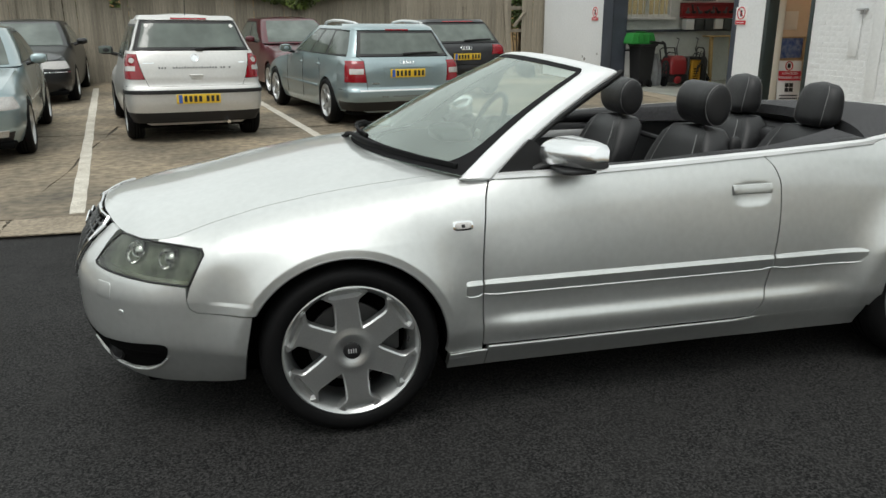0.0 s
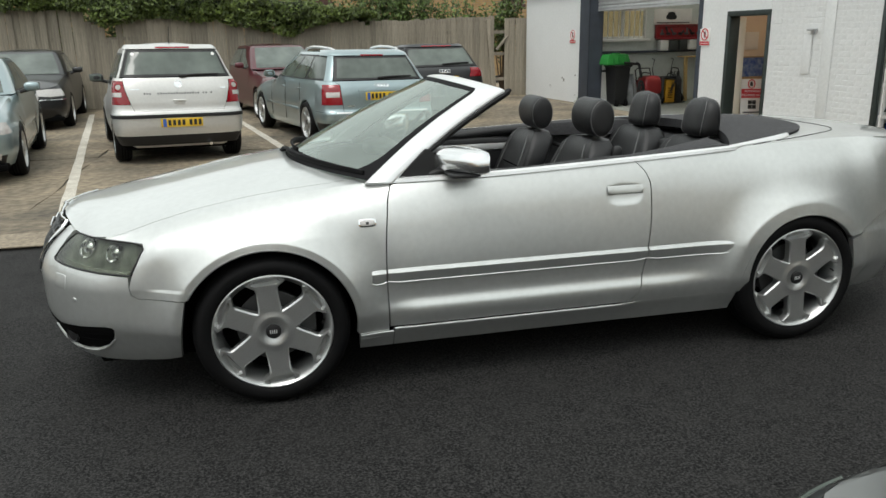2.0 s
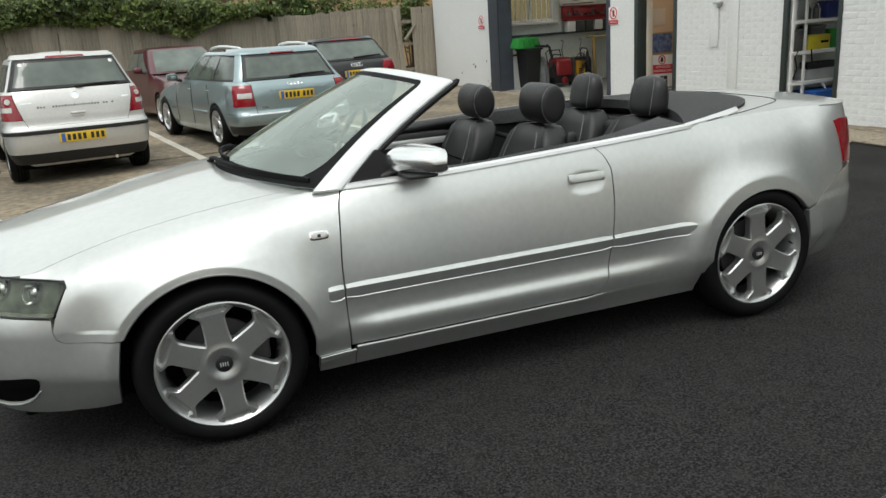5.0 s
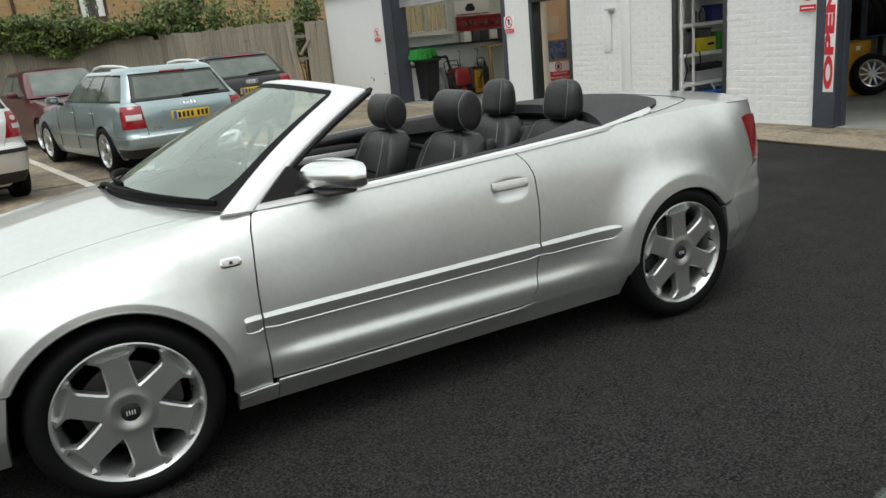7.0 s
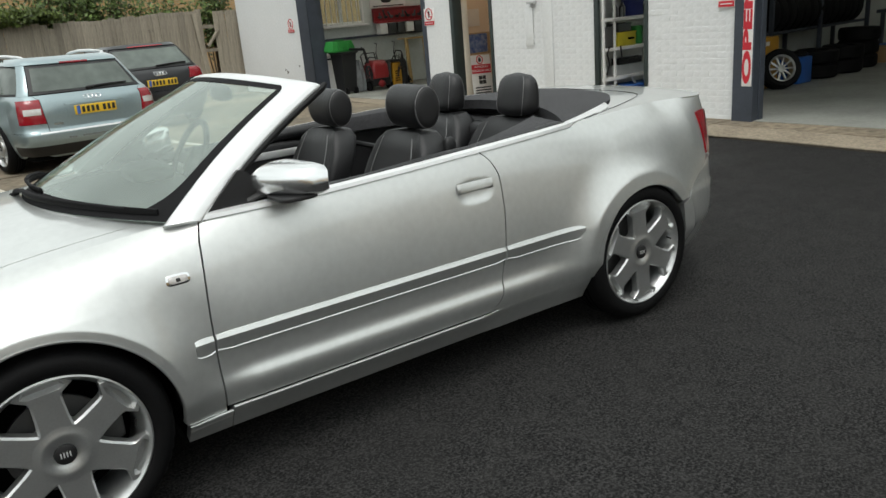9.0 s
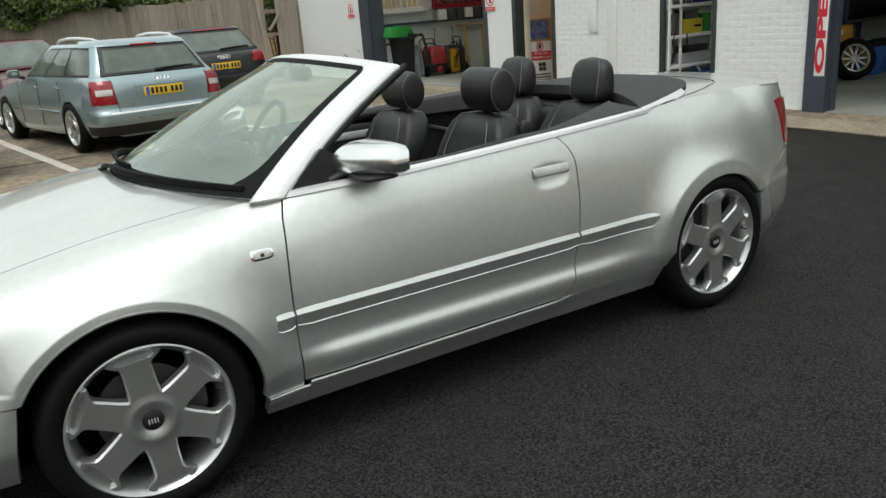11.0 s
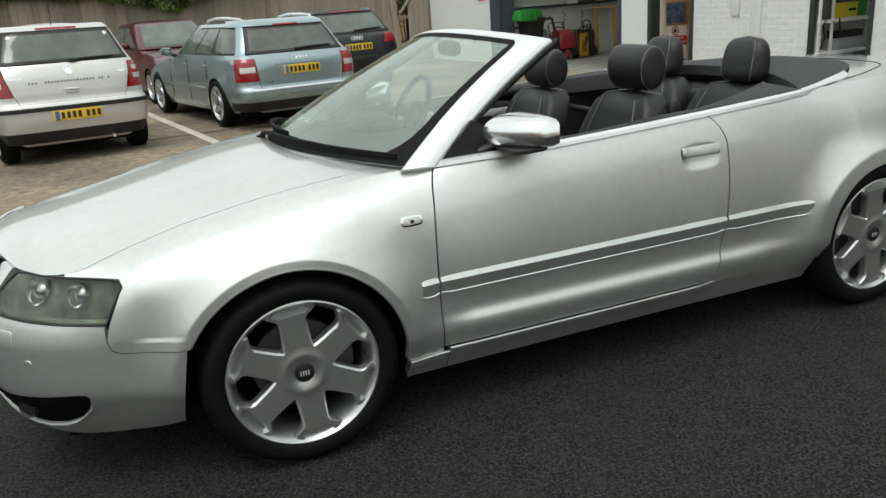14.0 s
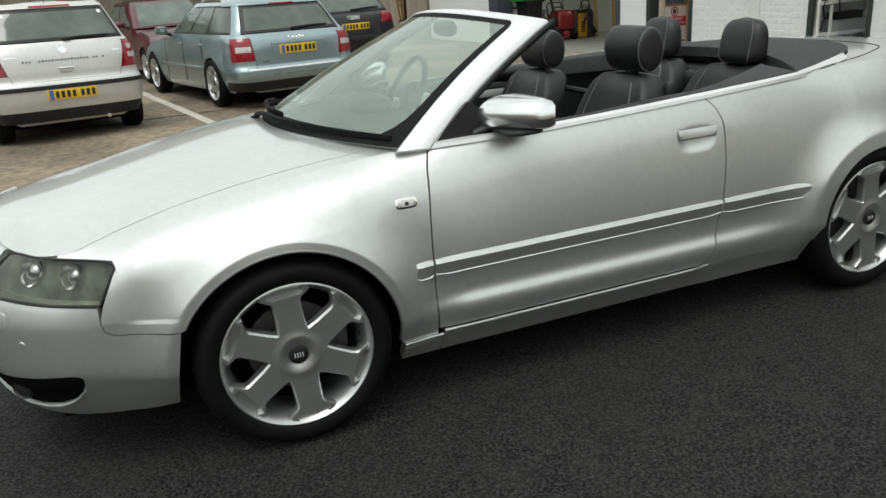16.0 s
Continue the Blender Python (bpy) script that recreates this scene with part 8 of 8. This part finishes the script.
for k, (x, y, n) in enumerate(((4.3, 4.25, 2), (5.1, 4.2, 2), (5.9, 4.3, 3), (3.7, 4.45, 2))):
    for j in range(n):
        tyre(Matrix.Translation((x + 0.02 * j, y, 0.14 + 0.225 * j)) @ pose(0, 0, 0, 0, 0, 40 * j), "black tyre lying in a stack")
for k, (x, y, mt, lb) in enumerate(((3.35, 4.05, BLUE_PLASTIC, "blue crate by the tyres"), (6.6, 4.1, CARDBOARD, "cardboard box on the floor"), (7.2, 4.4, BLUE_PLASTIC, "blue crate on the floor"))):
    solid("crate", box(x, x + 0.42, y, y + 0.35, 0.022, 0.30 + 0.12 * (k == 0), 0.012), mt, lb, "crate", m=BM)
bench = local("workbench", "cluttered dark workbench at the bay's end", "workbench")
part("top", box(7.3, 8.7, 2.0, 4.6, 0.86, 0.92, 0.008), SLATE_STEEL, bench)
for x in (7.36, 8.6):
    for y in (2.06, 4.5):
        part("leg", box(x - 0.03, x + 0.03, y - 0.03, y + 0.03, 0.02, 0.86), SLATE_STEEL, bench, smooth=False)
for k in range(8):
    solid("workshop_tool", blob(7.5 + 0.13 * (k % 3), 2.3 + 0.28 * k, 1.0, 0.08, 0.10, 0.085, 3, 12, 8), (BLACK, GREY_PAINT, RED_METAL)[k % 3], "tool case on the workbench", "tool case", "tool cases", m=BM)

# ---- ivy and shrubs over the fence ----
def leaf_mat(name, light, dark):
    m = node_mat(name, light, 0.5, vary=0.75, scale=1.3, fine=0.2, tint=dark)
    n, l = m.node_tree.nodes, m.node_tree.links
    b = n["Principled BSDF"]
    src = b.inputs["Base Color"].links[0].from_socket
    gi = n.new("ShaderNodeNewGeometry")
    r = n.new("ShaderNodeMapRange")
    r.inputs["To Min"].default_value, r.inputs["To Max"].default_value = 0.4, 1.75
    l.new(gi.outputs["Random Per Island"], r.inputs["Value"])
    s = n.new("ShaderNodeVectorMath")
    s.operation = "SCALE"
    l.new(src, s.inputs[0])
    l.new(r.outputs[0], s.inputs["Scale"])
    l.new(s.outputs[0], b.inputs["Base Color"])
    return m


IVY = leaf_mat("ivy", (0.095, 0.130, 0.024), (0.030, 0.048, 0.011))
SHRUB = leaf_mat("shrub_leaf", (0.10, 0.15, 0.035), (0.035, 0.06, 0.014))
# near-black colour, so that gaps between leaves read as shade
CORE = node_mat("hedge_shade", (0.012, 0.02, 0.007), 0.95, vary=0.4, scale=4)
TWIG = node_mat("twig", (0.12, 0.085, 0.055), 0.9, vary=0.3, scale=5)


def leaf_cloud(points, size, rnd):
    verts, faces = [], []
    for p, n in points:
        n = Vector(n).normalized()
        t = n.orthogonal().normalized()
        t = Matrix.Rotation(rnd.uniform(0, 6.28), 3, n) @ t
        s = n.cross(t)
        a = size * rnd.uniform(0.6, 1.35)
        k = len(verts)
        c = Vector(p)
        fold = n * a * 0.28
        verts += [tuple(c - t * a), tuple(c + s * a * 0.62 + fold - t * a * 0.2), tuple(c + t * a), tuple(c - s * a * 0.62 + fold - t * a * 0.2)]
        faces += [(k, k + 1, k + 2), (k, k + 2, k + 3)]
    return verts, faces


rnd = random.Random(3)
crest = curve([(0, 2.72), (3, 2.85), (6, 2.78), (9, 2.75), (11, 2.72), (13, 2.72), (15.2, 2.55), (16.4, 2.3), (17.2, 2.12)])
hang = curve([(0, 2.33), (4, 2.36), (8, 2.34), (10.3, 2.28), (10.7, 1.9), (11, 1.95), (11.6, 2.1), (13, 2.0), (14.2, 1.82), (15.0, 1.68), (15.8, 1.92), (16.6, 2.0), (17.2, 2.05)])
FM = Matrix.Translation(F0) @ Matrix.Rotation(fang, 4, "Z")
pts = []
for i in range(19000):
    x = rnd.uniform(0, 17.2)
    lo, hi = hang(x) + 0.16 * noise.noise((x * 1.7, 3, 0)), crest(x) + 0.22 * noise.noise((x * 1.1, 0, 5))
    if lo > hi:
        continue
    t = rnd.random()
    z = lerp(lo, hi, t)
    bulge = -0.08 - 0.20 * math.sin(math.pi * min(1, t * 0.8 + 0.15)) - 0.20 * noise.noise((x * 2.2, z * 2.5, 1)) - 0.13 * noise.noise((x * 5.5, z * 6, 4))
    if t > 0.86:
        bulge = rnd.uniform(-0.2, 0.9)
    pts.append((FM @ Vector((x, bulge + rnd.uniform(-0.05, 0.05), z)), Matrix.Rotation(fang, 3, "Z") @ Vector((rnd.uniform(-1, 1), rnd.uniform(-1, 0.1), rnd.uniform(-0.2, 1.0)))))
ivy = solid("ivy", leaf_cloud(pts, 0.05, rnd), IVY, "dense green ivy spilling over the fence", "ivy", kind="stuff", smooth=False)
# core sheet that carries the ivy's inner shade in its colour
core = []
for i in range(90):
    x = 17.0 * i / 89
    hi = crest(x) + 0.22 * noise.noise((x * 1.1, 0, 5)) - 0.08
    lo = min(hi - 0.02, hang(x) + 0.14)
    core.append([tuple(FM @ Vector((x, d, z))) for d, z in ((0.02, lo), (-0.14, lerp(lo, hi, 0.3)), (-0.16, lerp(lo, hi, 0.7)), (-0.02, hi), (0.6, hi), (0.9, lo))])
solid("ivy_depth", grid(core, close_v=True), CORE, "near-black core painted as shade behind the ivy leaves", "ivy", kind="stuff")
# shrubs with thin stems behind the fence
for k, (sx, sy, top, spread, cnt) in enumerate(((16.6, 0.9, 2.65, 0.9, 900), (18.1, 1.0, 2.85, 0.9, 1100), (19.4, 1.1, 2.6, 0.8, 800), (20.6, 0.7, 2.45, 0.55, 700), (15.4, 1.2, 3.0, 0.8, 700), (17.4, 1.6, 3.05, 0.7, 600))):
    shrub = thing("shrub", "loose light green shrub behind the fence", "shrub", "shrubs", FM @ Matrix.Translation((sx, sy, 0)))
    stems, pts = [], []
    for j in range(14):
        a, r = rnd.uniform(0, 6.28), spread * rnd.uniform(0.2, 1.0)
        end = Vector((r * math.cos(a), 0.6 * r * math.sin(a), top * rnd.uniform(0.75, 1.08)))
        mid = Vector((end.x * 0.4, end.y * 0.4, end.z * 0.55))
        stems.append(tube([(0.03 * math.cos(a), 0.03 * math.sin(a), 0), mid, end], [0.02, 0.012, 0.004], 5))
        for q in range(cnt // 5):
            u = rnd.uniform(0.35, 1.0)
            p = mid.lerp(end, (u - 0.35) / 0.65)
            pts.append((p + Vector((rnd.gauss(0, 0.13), rnd.gauss(0, 0.12), rnd.gauss(0, 0.11))), (rnd.uniform(-1, 1), rnd.uniform(-1, 0.4), rnd.uniform(0, 1))))
    part("stem", join(*stems), TWIG, shrub)
    part("crown", leaf_cloud(pts, 0.05, rnd), SHRUB, shrub, smooth=False)
# dark trees far left behind the fence
for k, (sx, sy, top) in enumerate(((1.5, 4.0, 4.8), (5.0, 4.5, 4.4), (8.5, 4.0, 4.0), (11.8, 4.2, 3.6))):
    tree = thing("tree", "dark leafy tree behind the fence", "tree", "trees", FM @ Matrix.Translation((sx, sy, 0)))
    limbs, pts = [tube([(0, 0, 0), (0.1, 0, top * 0.4), (0, 0.1, top * 0.8)], [0.14, 0.1, 0.03], 8)], []
    for j in range(26):
        a, zz, r = rnd.uniform(0, 6.28), rnd.uniform(0.3, 0.95) * top, rnd.uniform(0.7, 1.9)
        end = Vector((r * math.cos(a), r * math.sin(a), zz + 0.4))
        limbs.append(tube([(0.03, 0.03, zz * 0.8), end * 0.55 + Vector((0, 0, zz * 0.4)), end], [0.05, 0.03, 0.008], 5))
        for q in range(110):
            pts.append((end + Vector((rnd.gauss(0, 0.38), rnd.gauss(0, 0.38), rnd.gauss(0, 0.32))), (rnd.uniform(-1, 1), rnd.uniform(-1, 0.3), rnd.uniform(0, 1))))
    part("trunk", join(*limbs), TWIG, tree)
    part("crown", leaf_cloud(pts, 0.075, rnd), IVY, tree, smooth=False)
# weeds at the foot of the wall
pts = [((BM @ Vector((-0.05 + rnd.gauss(0, 0.03), 13.25 + rnd.gauss(0, 0.08), 0.03 + abs(rnd.gauss(0, 0.07)))))[:], (rnd.uniform(-1, 1), rnd.uniform(-1, 1), 1)) for _ in range(90)]
solid("weeds", leaf_cloud(pts, 0.022, rnd), SHRUB, "small weeds at the foot of the wall", "weeds", kind="stuff", smooth=False)
